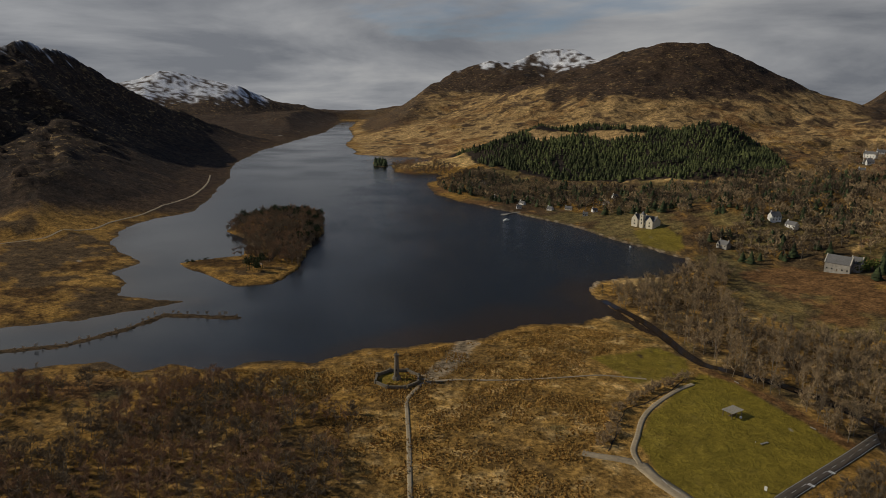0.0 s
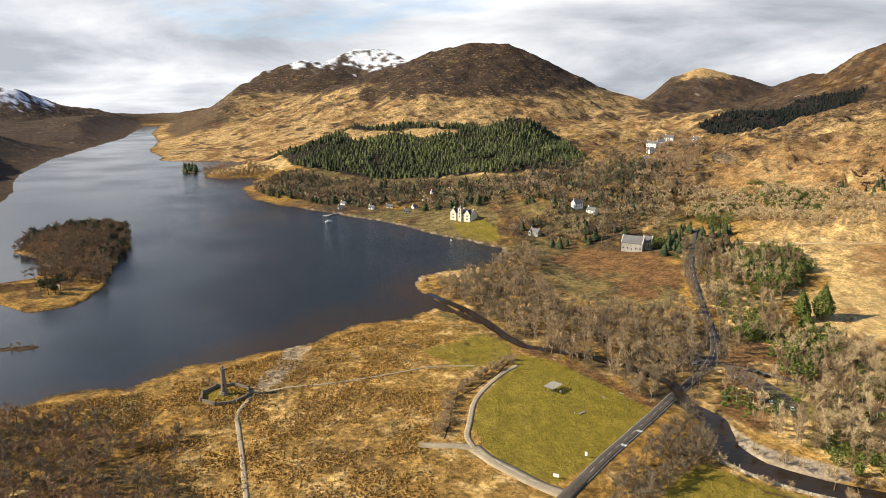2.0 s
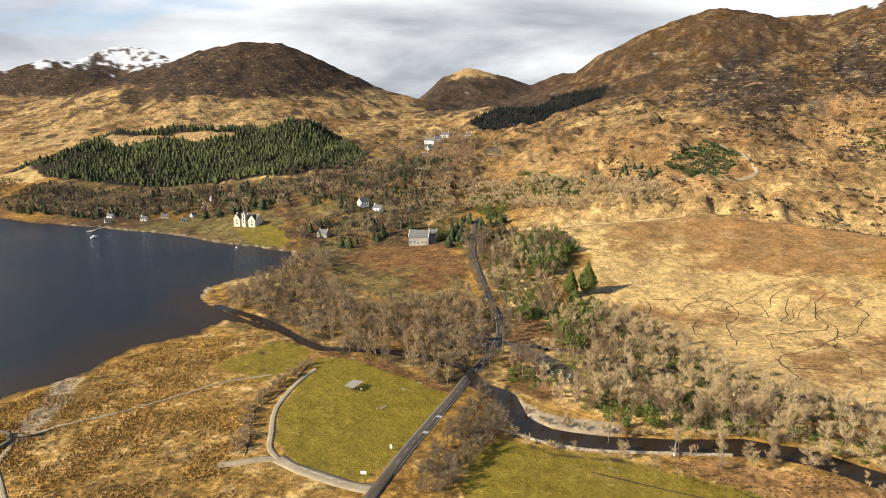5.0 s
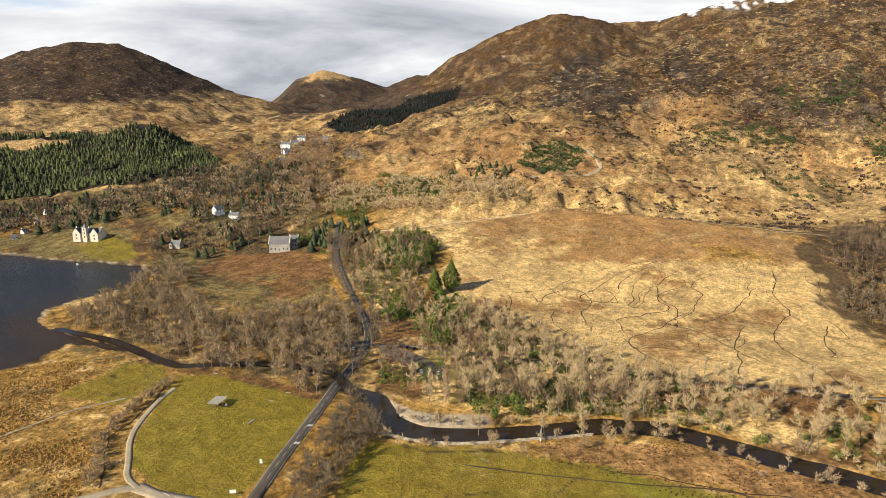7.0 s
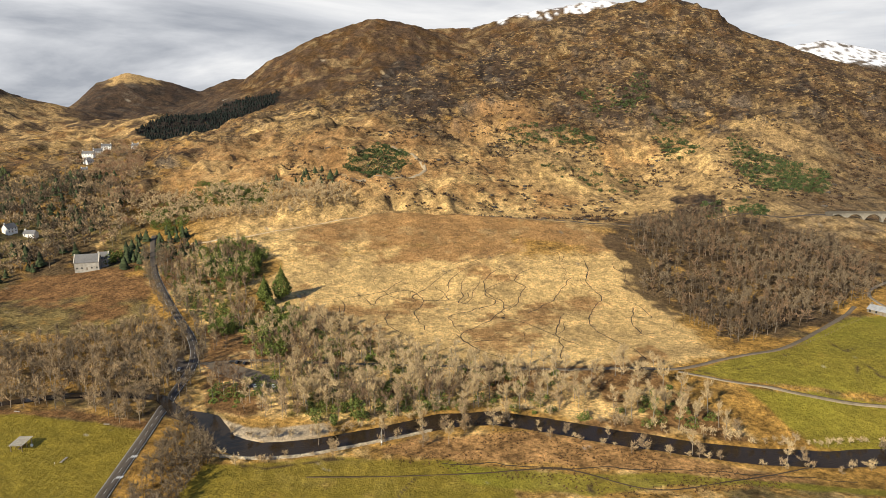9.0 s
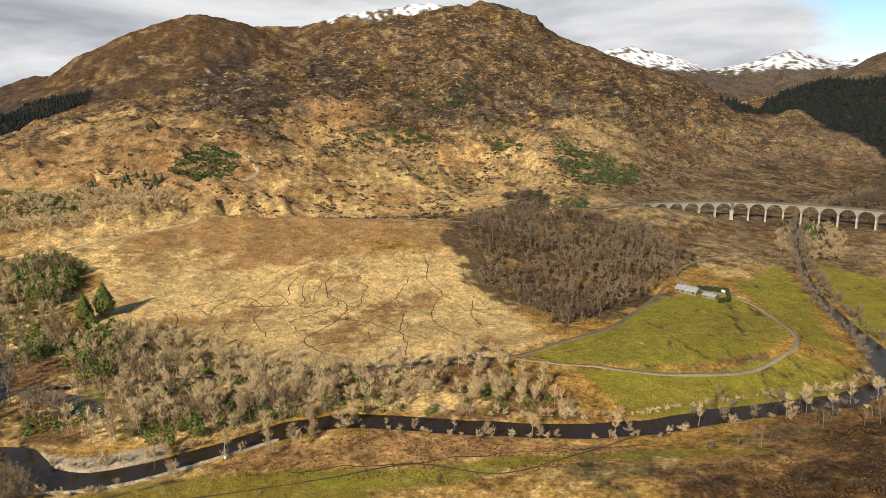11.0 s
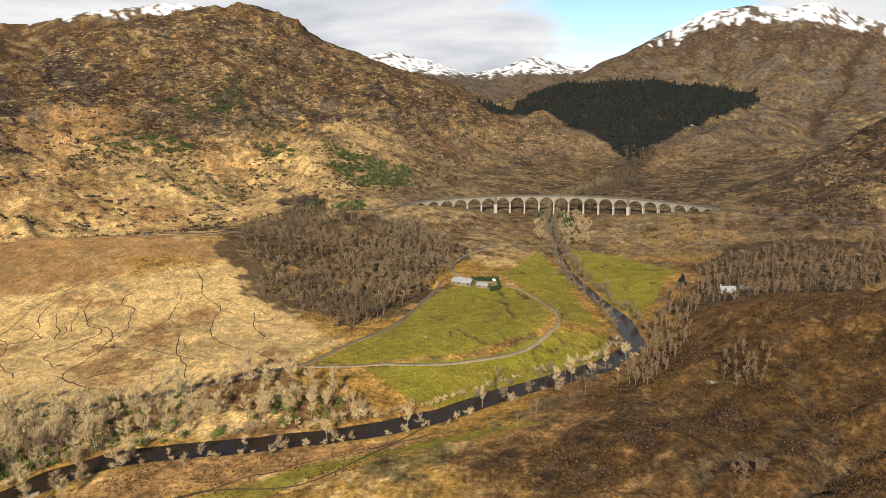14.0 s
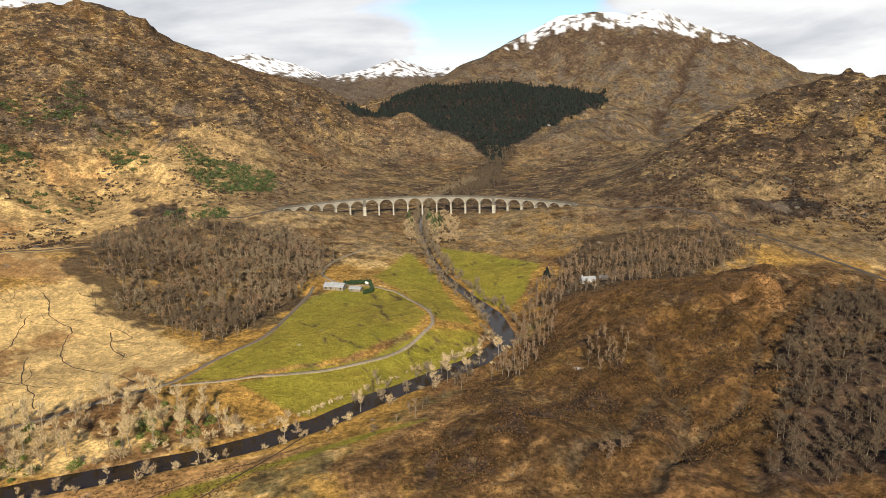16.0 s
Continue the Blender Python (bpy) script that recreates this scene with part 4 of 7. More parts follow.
    for pts in GREENS + FORESTS:
        crag = crag * (1 - smooth(poly_sd(x, y, pts), -3, 2))
    crag = crag * (1 - 0.9 * smooth(z + 45 * n5 + 30 * n2, line - 10, line + 20))
    return c, crag


def grid_faces(nr, na, wrap):
    i, j = np.meshgrid(np.arange(nr - 1), np.arange(na if wrap else na - 1), indexing="ij")
    j2 = (j + 1) % na
    return np.stack([i * na + j, i * na + j2, (i + 1) * na + j2, (i + 1) * na + j], -1).reshape(-1, 4)


def mesh_from(name, verts, faces, material, smooth_shade=False):
    me = bpy.data.meshes.new(name)
    verts = np.asarray(verts, np.float32)
    faces = np.asarray(faces, np.int32)
    me.vertices.add(len(verts))
    me.vertices.foreach_set("co", verts.ravel())
    k = faces.shape[1]
    me.loops.add(faces.size)
    me.loops.foreach_set("vertex_index", faces.ravel())
    me.polygons.add(len(faces))
    me.polygons.foreach_set("loop_start", np.arange(0, faces.size, k, dtype=np.int32))
    me.polygons.foreach_set("loop_total", np.full(len(faces), k, np.int32))
    me.update(calc_edges=True)
    if smooth_shade:
        me.polygons.foreach_set("use_smooth", np.ones(len(faces), bool))
    me.materials.append(material)
    return me


def build_ground():
    v = np.stack([GX, GY, GZ], -1).reshape(-1, 3)
    f = grid_faces(len(RR), len(AZ), True)
    # close the middle below the eye
    me = mesh_from("ground", v, f[:, ::-1], M_GROUND, True)
    col = me.color_attributes.new("cover", "FLOAT_COLOR", "POINT")
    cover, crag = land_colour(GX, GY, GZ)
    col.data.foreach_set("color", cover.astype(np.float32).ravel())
    me.attributes.new("crag", "FLOAT", "POINT").data.foreach_set("value", crag.astype(np.float32).ravel())
    ob = new("ground", me)
    bm = bmesh.new()
    bm.from_mesh(me)
    bm.verts.ensure_lookup_table()
    bm.faces.new([bm.verts[k] for k in range(len(AZ))])
    bm.to_mesh(me)
    bm.free()
    tagged(ob, "winter moorland of straw grass, rust bracken, heather and snowy tops", "terrain", kind="structure")


build_ground()


def sheet(name, pts, z, material):
    bm = bmesh.new()
    bm.faces.new([bm.verts.new((x, y, z)) for x, y in pts])
    me = bpy.data.meshes.new(name)
    bm.to_mesh(me)
    bm.free()
    me.materials.append(material)
    return new(name, me)




def loch_sheet():
    """The loch's surface; it keeps how shallow the water is below each point."""
    gx = np.concatenate([np.arange(-900, -560, 40), np.arange(-560, 300, 7), np.arange(300, 420, 40)])
    gy = np.concatenate([np.arange(300, 720, 6), np.arange(720, 1400, 18), np.arange(1400, 4000, 60)])
    x, y = np.meshgrid(gx, gy, indexing="ij")
    v = np.stack([x, y, np.zeros_like(x)], -1).reshape(-1, 3)
    me = mesh_from("water_loch", v, grid_faces(len(gx), len(gy), False)[:, ::-1], M_LOCH)
    depth = -ground_z(x, y) + 0.5 * fbm(x, y, 30, 3, 501)
    near = poly_sd(x, y, [(-70, 380), (-20, 470), (60, 540), (115, 590), (180, 500), (140, 420), (0, 380)])
    sh = (1 - smooth(depth, 0.2, 1.1 + 1.7 * smooth(near, -30, 10))) * (0.55 + 0.45 * smooth(near, -30, 10))
    me.attributes.new("shallow", "FLOAT", "POINT").data.foreach_set("value", sh.astype(np.float32).ravel())
    return new("water_loch", me)


loch = loch_sheet()
tagged(loch, "dark still loch water reflecting the cloudy sky", "water", kind="structure")


def smooth_line(pts, step=4.0):
    """Catmull-Rom through the points, resampled at even steps."""
    p = np.array(pts, float)
    p = np.vstack([2 * p[0] - p[1], p, 2 * p[-1] - p[-2]])
    out = []
    for k in range(1, len(p) - 2):
        n = max(2, int(np.linalg.norm(p[k + 1][:2] - p[k][:2]) / step))
        for t in np.arange(n) / n:
            out.append(0.5 * (2 * p[k] + (p[k + 1] - p[k - 1]) * t + (2 * p[k - 1] - 5 * p[k] + 4 * p[k + 1] - p[k + 2]) * t ** 2
                              + (3 * p[k] - p[k - 1] - 3 * p[k + 1] + p[k + 2]) * t ** 3))
    out.append(p[-2])
    return np.array(out)


def ribbon_mesh(name, line, width, lift, material, across=3, level=None, wobble=0.0, skirt=0.0):
    """A strip laid over the land along a line, or held at given heights."""
    d = np.gradient(line[:, :2], axis=0)
    d /= np.linalg.norm(d, axis=1)[:, None] + 1e-9
    nrm = np.stack([d[:, 1], -d[:, 0]], -1)
    w = np.full(len(line), float(width)) if np.isscalar(width) else np.asarray(width)
    if wobble:
        w = w * (1 + wobble * fbm(line[:, 0], line[:, 1], 12, 3, 191))
    offs = np.linspace(-0.5, 0.5, across)
    xy = line[:, None, :2] + nrm[:, None, :] * (offs[None, :, None] * w[:, None, None])
    if level is None:
        z = ground_z(xy[..., 0], xy[..., 1]) + lift
    else:
        z = np.repeat(np.asarray(level)[:, None], across, 1) + lift
    v = np.concatenate([xy, z[..., None]], -1)
    if skirt:
        a, c = v[:, :1].copy(), v[:, -1:].copy()
        a[..., 2] -= skirt
        c[..., 2] -= skirt
        v = np.concatenate([a, v, c], 1)
    return mesh_from(name, v.reshape(-1, 3), grid_faces(len(line), v.shape[1], False), material)


river_line = smooth_line(RIVER, 5)
river = new("water_river", ribbon_mesh("water_river", river_line, 2 * RIVER_W + 5 - 11.0 * (np.arange(len(river_line)) < 46) - 9.0 * smooth(river_line[:, 0], 440, 520) - 3.0 * smooth(river_line[:, 0], 560, 640), 0.0, M_RIVER, 3, level=river_line[:, 2]))
tagged(river, "peaty brown river winding through the glen", "water", kind="structure")

# ---- small building helpers ----
def part(name, bm, material, parent, label=""):
    """Links a bmesh as one mesh under a thing or a part."""
    me = bpy.data.meshes.new(name)
    bm.to_mesh(me)
    bm.free()
    me.materials.append(material)
    ob = new(name, me)
    ob.parent = parent
    if label:
        ob["label"] = label
    return ob


def part_data(name, me, parent, label=""):
    ob = new(name, me)
    ob.parent = parent
    if label:
        ob["label"] = label
    return ob


def empty(name, m, label, category, group="", kind=""):
    ob = new(name)
    ob.matrix_world = m
    return tagged(ob, label, category, group, kind)


def at_ground(x, y, rz=0.0, dz=0.0):
    return pose(x, y, float(ground_z(x, y)) + dz, 0, 0, rz)


def box(bm, x0, x1, y0, y1, z0, z1, taper=0.0):
    c = [bm.verts.new((x, y, z)) for z in (z0, z1) for x, y in
         ((x0 + taper * (z == z1), y0 + taper * (z == z1)), (x1 - taper * (z == z1), y0 + taper * (z == z1)),
          (x1 - taper * (z == z1), y1 - taper * (z == z1)), (x0 + taper * (z == z1), y1 - taper * (z == z1)))]
    for f in ((3, 2, 1, 0), (4, 5, 6, 7), (0, 1, 5, 4), (1, 2, 6, 5), (2, 3, 7, 6), (3, 0, 4, 7)):
        bm.faces.new([c[k] for k in f])
    return bm


def box_bm(*a, bevel=0.0, **k):
    bm = box(bmesh.new(), *a, **k)
    if bevel:
        bmesh.ops.bevel(bm, geom=bm.edges[:], offset=bevel, segments=1, affect="EDGES")
    return bm


def lathe_bm(profile, n=16, cap=True):
    bm = bmesh.new()
    rg = [[bm.verts.new((r * math.cos(2 * math.pi * k / n), r * math.sin(2 * math.pi * k / n), z)) for k in range(n)] for r, z in profile]
    for a, b in zip(rg[:-1], rg[1:]):
        for k in range(n):
            bm.faces.new((a[k], a[(k + 1) % n], b[(k + 1) % n], b[k]))
    if cap:
        bm.faces.new(rg[-1])
        bm.faces.new(rg[0][::-1])
    return bm


# ---- roads and paths ----
ROAD = [(60, 190), (88, 212), (113, 232), (144, 257), (185, 287), (219, 313), (254, 338), (274, 358), (290, 380), (303, 402), (322, 440), (344, 482), (366, 520),
        (392, 558), (430, 610), (446, 628)]
road_line = smooth_line(ROAD, 4)
road = new("road", ribbon_mesh("road", road_line, 5.8, 0.32, M_ASPHALT, 4, skirt=0.6))
tagged(road, "grey asphalt main road through winter woods", "road", kind="structure")


def strip(name, pts, width, material, label, lift=0.25, wobble=0.15, category="path", step=3.0):
    ob = new(name, ribbon_mesh(name, smooth_line(pts, step), width, lift, material, 4, wobble=wobble, skirt=0.5))
    return tagged(ob, label, category, kind="structure")


strip("path_field", [(145, 370), (132, 360), (115, 342), (104, 326), (96, 307), (90, 292), (90, 280)], 2.8, M_GRAVEL, "pale gravel path round the edge of the mown field", wobble=0.08)
strip("path_spur", [(66, 290), (74, 287), (84, 284), (92, 279)], 5.0, M_GRAVEL, "pale gravel apron at the fork of the paths", wobble=0.2)
strip("path_drive", [(90, 281), (94, 268), (101, 255), (108, 243), (116, 233)], 6.5, M_GRAVEL, "worn gravel drive between road and field", wobble=0.25)
strip("path_monument", [(-11, 250), (-12, 266), (-14, 300), (-16, 326), (-17, 345), (-12, 360), (-8, 368), (10, 372)], 2.2, M_GRAVEL, "narrow grey path to the stone monument", wobble=0.12)
strip("path_shore", [(10, 372), (40, 372), (70, 376), (95, 380), (120, 376)], 1.4, M_GRAVEL, "faint trodden path along the wet meadow")
strip("track_farm", [(386, 82), (379, 45), (382, -1), (401, -46), (430, -72), (446, -78), (471, -78), (524, -66), (552, -46), (566, -22), (602, -8), (655, -22), (700, -52)], 2.5, M_LANE, "curving farm track of pale gravel", wobble=0.12)
strip("road_farm", [(262, 345), (285, 318), (300, 285), (318, 245), (336, 205), (350, 175), (362, 150), (376, 118), (390, 83), (415, 61), (443, 36), (500, 15), (560, 0)], 3.2, M_LANE_DARK, "single-track farm lane along the foot of the hill", category="road", wobble=0.05)
strip("road_west", [(-520, 640), (-409, 761), (-396, 827), (-380, 902), (-376, 1035), (-400, 1180), (-430, 1290)], 2.8, M_GRAVEL, "pale forest road along the western shore", category="road")
strip("path_hill", [(812, 585), (800, 540), (775, 505), (735, 505), (690, 520), (660, 540)], 4.5, M_GRAVEL, "sandy scar of a track below the plantation")
strip("path_crest", [(448, 575), (470, 552), (500, 532), (540, 503), (590, 478), (625, 452)], 3.2, M_SAND, "pale sandy path along the brow of the hump", wobble=0.4)
strip("track_pasture", [(200, 195), (218, 165), (240, 132), (262, 100), (262, 62), (280, 40), (322, 4)], 0.55, M_PEAT, "muddy wheel track over the pasture", wobble=0.9)


def road_paint():
    root = empty("road_marking", pose(0, 0, 0), "white painted lines and dashes on the road", "road marking", kind="structure")
    L = road_line[20:110]
    for side in (-2.6, 2.6):
        d = np.gradient(L[:, :2], axis=0)
        d /= np.linalg.norm(d, axis=1)[:, None]
        l2 = L.copy()
        l2[:, :2] += np.stack([d[:, 1], -d[:, 0]], -1) * side
        part_data("edge_line", ribbon_mesh("edge_line", l2, 0.11, 0.38, M_MARK, 2), root)
    for k in range(2, len(L) - 2, 2):
        seg = np.stack([L[k] * (1 - t) + L[k + 1] * t for t in (0.0, 0.45, 0.9)])
        part_data("dash", ribbon_mesh("dash", seg, 0.13, 0.38, M_MARK, 2), root)
    # worn panels of road writing near the drive
    for k in (9, 13):
        p, q = L[k], L[k + 1]
        a = math.degrees(math.atan2(q[1] - p[1], q[0] - p[0]))
        for w in range(4):
            ob = part("painted_bar", box_bm(-1.0, 1.0, -0.25, 0.25, 0, 0.01), M_MARK, root)
            ob.matrix_world = pose(p[0] + 1.4, p[1] - 1.2, float(ground_z(p[0] + 1.4, p[1] - 1.2)) + 0.385, 0, 0, a) @ pose(0, -1.2 + 0.75 * w, 0)


road_paint()


def patch(name, pts, material, label, lift=0.22, category="car park"):
    """A paved patch laid over the land."""
    p = np.array(pts, float)
    x0, y0, x1, y1 = *p.min(0), *p.max(0)
    gx, gy = np.meshgrid(np.arange(x0, x1, 1.6), np.arange(y0, y1, 1.6), indexing="ij")
    keep = poly_sd(gx, gy, pts) > -0.6
    idx = np.arange(gx.size).reshape(gx.shape)
    f = np.stack([idx[:-1, :-1], idx[1:, :-1], idx[1:, 1:], idx[:-1, 1:]], -1)[keep[:-1, :-1] & keep[1:, :-1] & keep[1:, 1:] & keep[:-1, 1:]]
    v = np.stack([gx, gy, ground_z(gx, gy) + lift], -1).reshape(-1, 3)
    used = np.unique(f)
    remap = np.zeros(len(v), int)
    remap[used] = np.arange(len(used))
    return tagged(new(name, mesh_from(name, v[used], remap[f], material)), label, category, kind="structure")


patch("pavement_car_park", [(266, 340), (274, 330), (275, 305), (271, 280), (262, 266), (252, 275), (257, 300), (261, 330)], M_LANE_DARK, "worn brown-grey car park among bare trees")
patch("pavement_lay_by", [(268, 362), (258, 366), (245, 354), (250, 338), (260, 345)], M_ASPHALT, "small tarmac parking area beside the road")
strip("railway_west", [(645, 425), (662, 372), (676, 312), (702, 262), (750, 208), (795, 150), (828, 95), (845, 35)], 3.6, M_RUST, "single railway line on a cut ledge of the hillside", 0.6, 0.0, "railway")
strip("railway_east", [(766, -308), (735, -350), (672, -388), (596, -412), (520, -432), (430, -450)], 3.2, M_RUST, "single railway line in a rock cutting", 0.6, 0.0, "railway")


def ditches():
    for k, pts in enumerate((
            [(420, 333), (412, 321), (430, 322), (453, 315), (441, 291), (408, 278), (383, 252)], [(526, 268), (490, 263), (459, 232), (434, 223), (387, 225), (368, 202)],
            [(498, 230), (459, 223), (434, 223)], [(532, 205), (482, 200), (449, 205)], [(554, 197), (530, 190), (504, 170), (470, 165), (440, 149), (412, 116), (397, 103)],
            [(386, 228), (368, 202), (362, 179)], [(434, 223), (425, 190), (405, 150)], [(470, 300), (450, 275), (441, 291)], [(146, 379), (130, 362), (112, 347), (96, 330), (86, 308), (79, 293)],
            [(400, 300), (380, 280), (365, 250)], [(470, 330), (440, 330), (410, 345)], [(540, 240), (510, 245), (498, 230)], [(500, 140), (470, 135), (445, 118)], [(460, 180), (430, 175), (400, 160), (380, 150)], [(240, 150), (262, 105), (285, 55), (310, -10)])):
        line = smooth_line(pts, 2.0)
        line[:, 0] += 3.4 * fbm(line[:, 0], line[:, 1], 14, 3, 211)
        line[:, 1] += 3.4 * fbm(line[:, 0], line[:, 1], 14, 3, 213)
        ob = new("ditch", ribbon_mesh("ditch", line, 0.6 if k != 14 else 0.7, 0.16, M_PEAT, 3, wobble=0.7))
        tagged(ob, "dark peaty drainage ditch winding through straw-coloured grass", "ditch", kind="structure")


ditches()


def rills():
    """Small rills that run together down the face of the hump."""
    r = np.random.default_rng(31)
    taken = np.zeros((0, 2))
    for _ in range(44):
        p = np.array([r.uniform(390, 600), r.uniform(120, 360)])
        line = []
        for _ in range(r.integers(24, 80)):
            e = 4.0
            g = np.array([float(ground_z(p[0] + e, p[1]) - ground_z(p[0] - e, p[1])), float(ground_z(p[0], p[1] + e) - ground_z(p[0], p[1] - e))])
            w = np.array([float(fbm(p[0], p[1], 34, 3, 221)), float(fbm(p[0], p[1], 34, 3, 223))])
            step = -g / (np.linalg.norm(g) + 0.15) + 1.5 * w
            line.append(p.copy())
            if len(taken) and len(line) > 2 and np.min(np.hypot(*(taken - p).T)) < 2.5:
                break
            p = p + 2.2 * step / (np.linalg.norm(step) + 1e-6)
        if len(line) < 9:
            continue
        line = np.array(line)
        taken = np.concatenate([taken, line])
        wide = r.uniform(0.25, 0.7) * np.linspace(0.4, 1.3, len(line))
        tagged(new("rill", ribbon_mesh("rill", line, wide, 0.15, M_PEAT, 3, wobble=0.8)), "narrow dark peaty rill cut into straw-coloured grass", "ditch", kind="structure")


rills()

# ---- viaduct ----
def viaduct():
    a, b, rad, spans = Vector((845, 35)), Vector((766, -308)), 241.0, 21
    mid, ch = (a + b) / 2, (b - a)
    nrm = Vector((ch.y, -ch.x)).normalized()          # towards the eye
    if nrm.dot(-mid) < 0:
        nrm = -nrm
    cen = mid + nrm * math.sqrt(rad ** 2 - (ch.length / 2) ** 2)
    t0 = math.atan2(a.y - cen.y, a.x - cen.x)
    t1 = math.atan2(b.y - cen.y, b.x - cen.x)
    deck, half, crown = 31.5, 2.5, 1.3
    root = empty("railway_viaduct", pose(cen.x, cen.y, 0), "long curved concrete railway viaduct on slender arched piers", "viaduct")
    step = (t1 - t0) / spans
    wide = rad * abs(step)
    clear = wide - 1.9
    r = clear / 2
    spring = deck - crown - r

    # one span: wall over a round arch, open below
    n = 14
    bm = bmesh.new()
    prof = [(-wide / 2, spring), (-r, spring)] + [(-r * math.cos(math.pi * k / n), spring + r * math.sin(math.pi * k / n)) for k in range(1, n)] + [(r, spring), (wide / 2, spring)]
    rows = {}
    for y in (-half, half):
        rows[y] = ([bm.verts.new((s, y, z)) for s, z in prof], [bm.verts.new((s, y, deck)) for s, _ in prof])
    for y, (lo, hi) in rows.items():
        for k in range(len(prof) - 1):
            q = (lo[k], lo[k + 1], hi[k + 1], hi[k])
            bm.faces.new(q if y < 0 else q[::-1])
    for k in range(len(prof) - 1):
        bm.faces.new((rows[half][0][k], rows[half][0][k + 1], rows[-half][0][k + 1], rows[-half][0][k]))
        bm.faces.new((rows[-half][1][k], rows[-half][1][k + 1], rows[half][1][k + 1], rows[half][1][k]))
    arch = bpy.data.meshes.new("arch")
    bm.to_mesh(arch)
    bm.free()
    arch.materials.append(M_SPANDREL)
    para = bpy.data.meshes.new("parapet")
    bm = bmesh.new()
    box(bm, -wide / 2 - 0.1, wide / 2 + 0.1, -0.22, 0.22, 0, 1.15)
    box(bm, -wide / 2 - 0.1, wide / 2 + 0.1, -0.45, 0.45, -0.35, 0.0)
    bm.to_mesh(para)
    bm.free()
    para.materials.append(M_CONCRETE)
    bed = bpy.data.meshes.new("track_bed")
    bm = box_bm(-wide / 2 - 0.1, wide / 2 + 0.1, -2.2, 2.2, 0.02, 0.5)
    bm.to_mesh(bed)
    bm.free()
    bed.materials.append(M_RUST)
    for k in range(spans):
        th = t0 + step * (k + 0.5)
        m = pose(rad * math.cos(th), rad * math.sin(th), 0, 0, 0, math.degrees(th) + 90)
        ob = part_data("arch", arch, root)
        ob.matrix_local = m
        for y in (-half + 0.1, half - 0.1):
            pa = part_data("parapet", para, root)
            pa.matrix_local = m @ pose(0, y, deck)
        tb = part_data("track_bed", bed, root)
        tb.matrix_local = m @ pose(0, 0, deck)
    for k in range(spans + 1):
        th = t0 + step * k
        x, y = cen.x + rad * math.cos(th), cen.y + rad * math.sin(th)
        g = min(float(ground_z(x + dx, y + dy)) for dx in (-4, 4) for dy in (-4, 4)) - 1.0
        g = min(g, spring - 0.5)
        stout = k in (6, 15)
        w = 1.8 if stout else 0.8
        bm = bmesh.new()
        h = spring + 0.3 - g
        box(bm, -w - 0.012 * h, w + 0.012 * h, -half + 0.15 - 0.02 * h, half - 0.15 + 0.02 * h, g, g + h * 0.5, taper=0.006 * h)
        box(bm, -w - 0.006 * h, w + 0.006 * h, -half + 0.15 - 0.012 * h, half - 0.15 + 0.012 * h, g + h * 0.5, spring + 0.3, taper=0.006 * h)
        box(bm, -w - 0.25, w + 0.25, -half - 0.2, half + 0.2, spring - 0.4, spring + 0.25)
        if stout:
            pl = part("pilaster", box_bm(-w, w, -half - 0.25, half + 0.25, spring + 0.25, deck + 0.6), M_CONCRETE, root)
            pl.matrix_local = pose(rad * math.cos(th), rad * math.sin(th), 0, 0, 0, math.degrees(th) + 90)
        if k in (0, spans):
            box(bm, -4 if k == 0 else -2, 2 if k == 0 else 4, -half - 0.1, half + 0.1, g - 3, deck + 0.9)
        ob = part("pier", bm, M_CONCRETE if k in (0, spans) else M_PIER, root)
        ob.matrix_local = pose(rad * math.cos(th), rad * math.sin(th), 0, 0, 0, math.degrees(th) + 90)


viaduct()


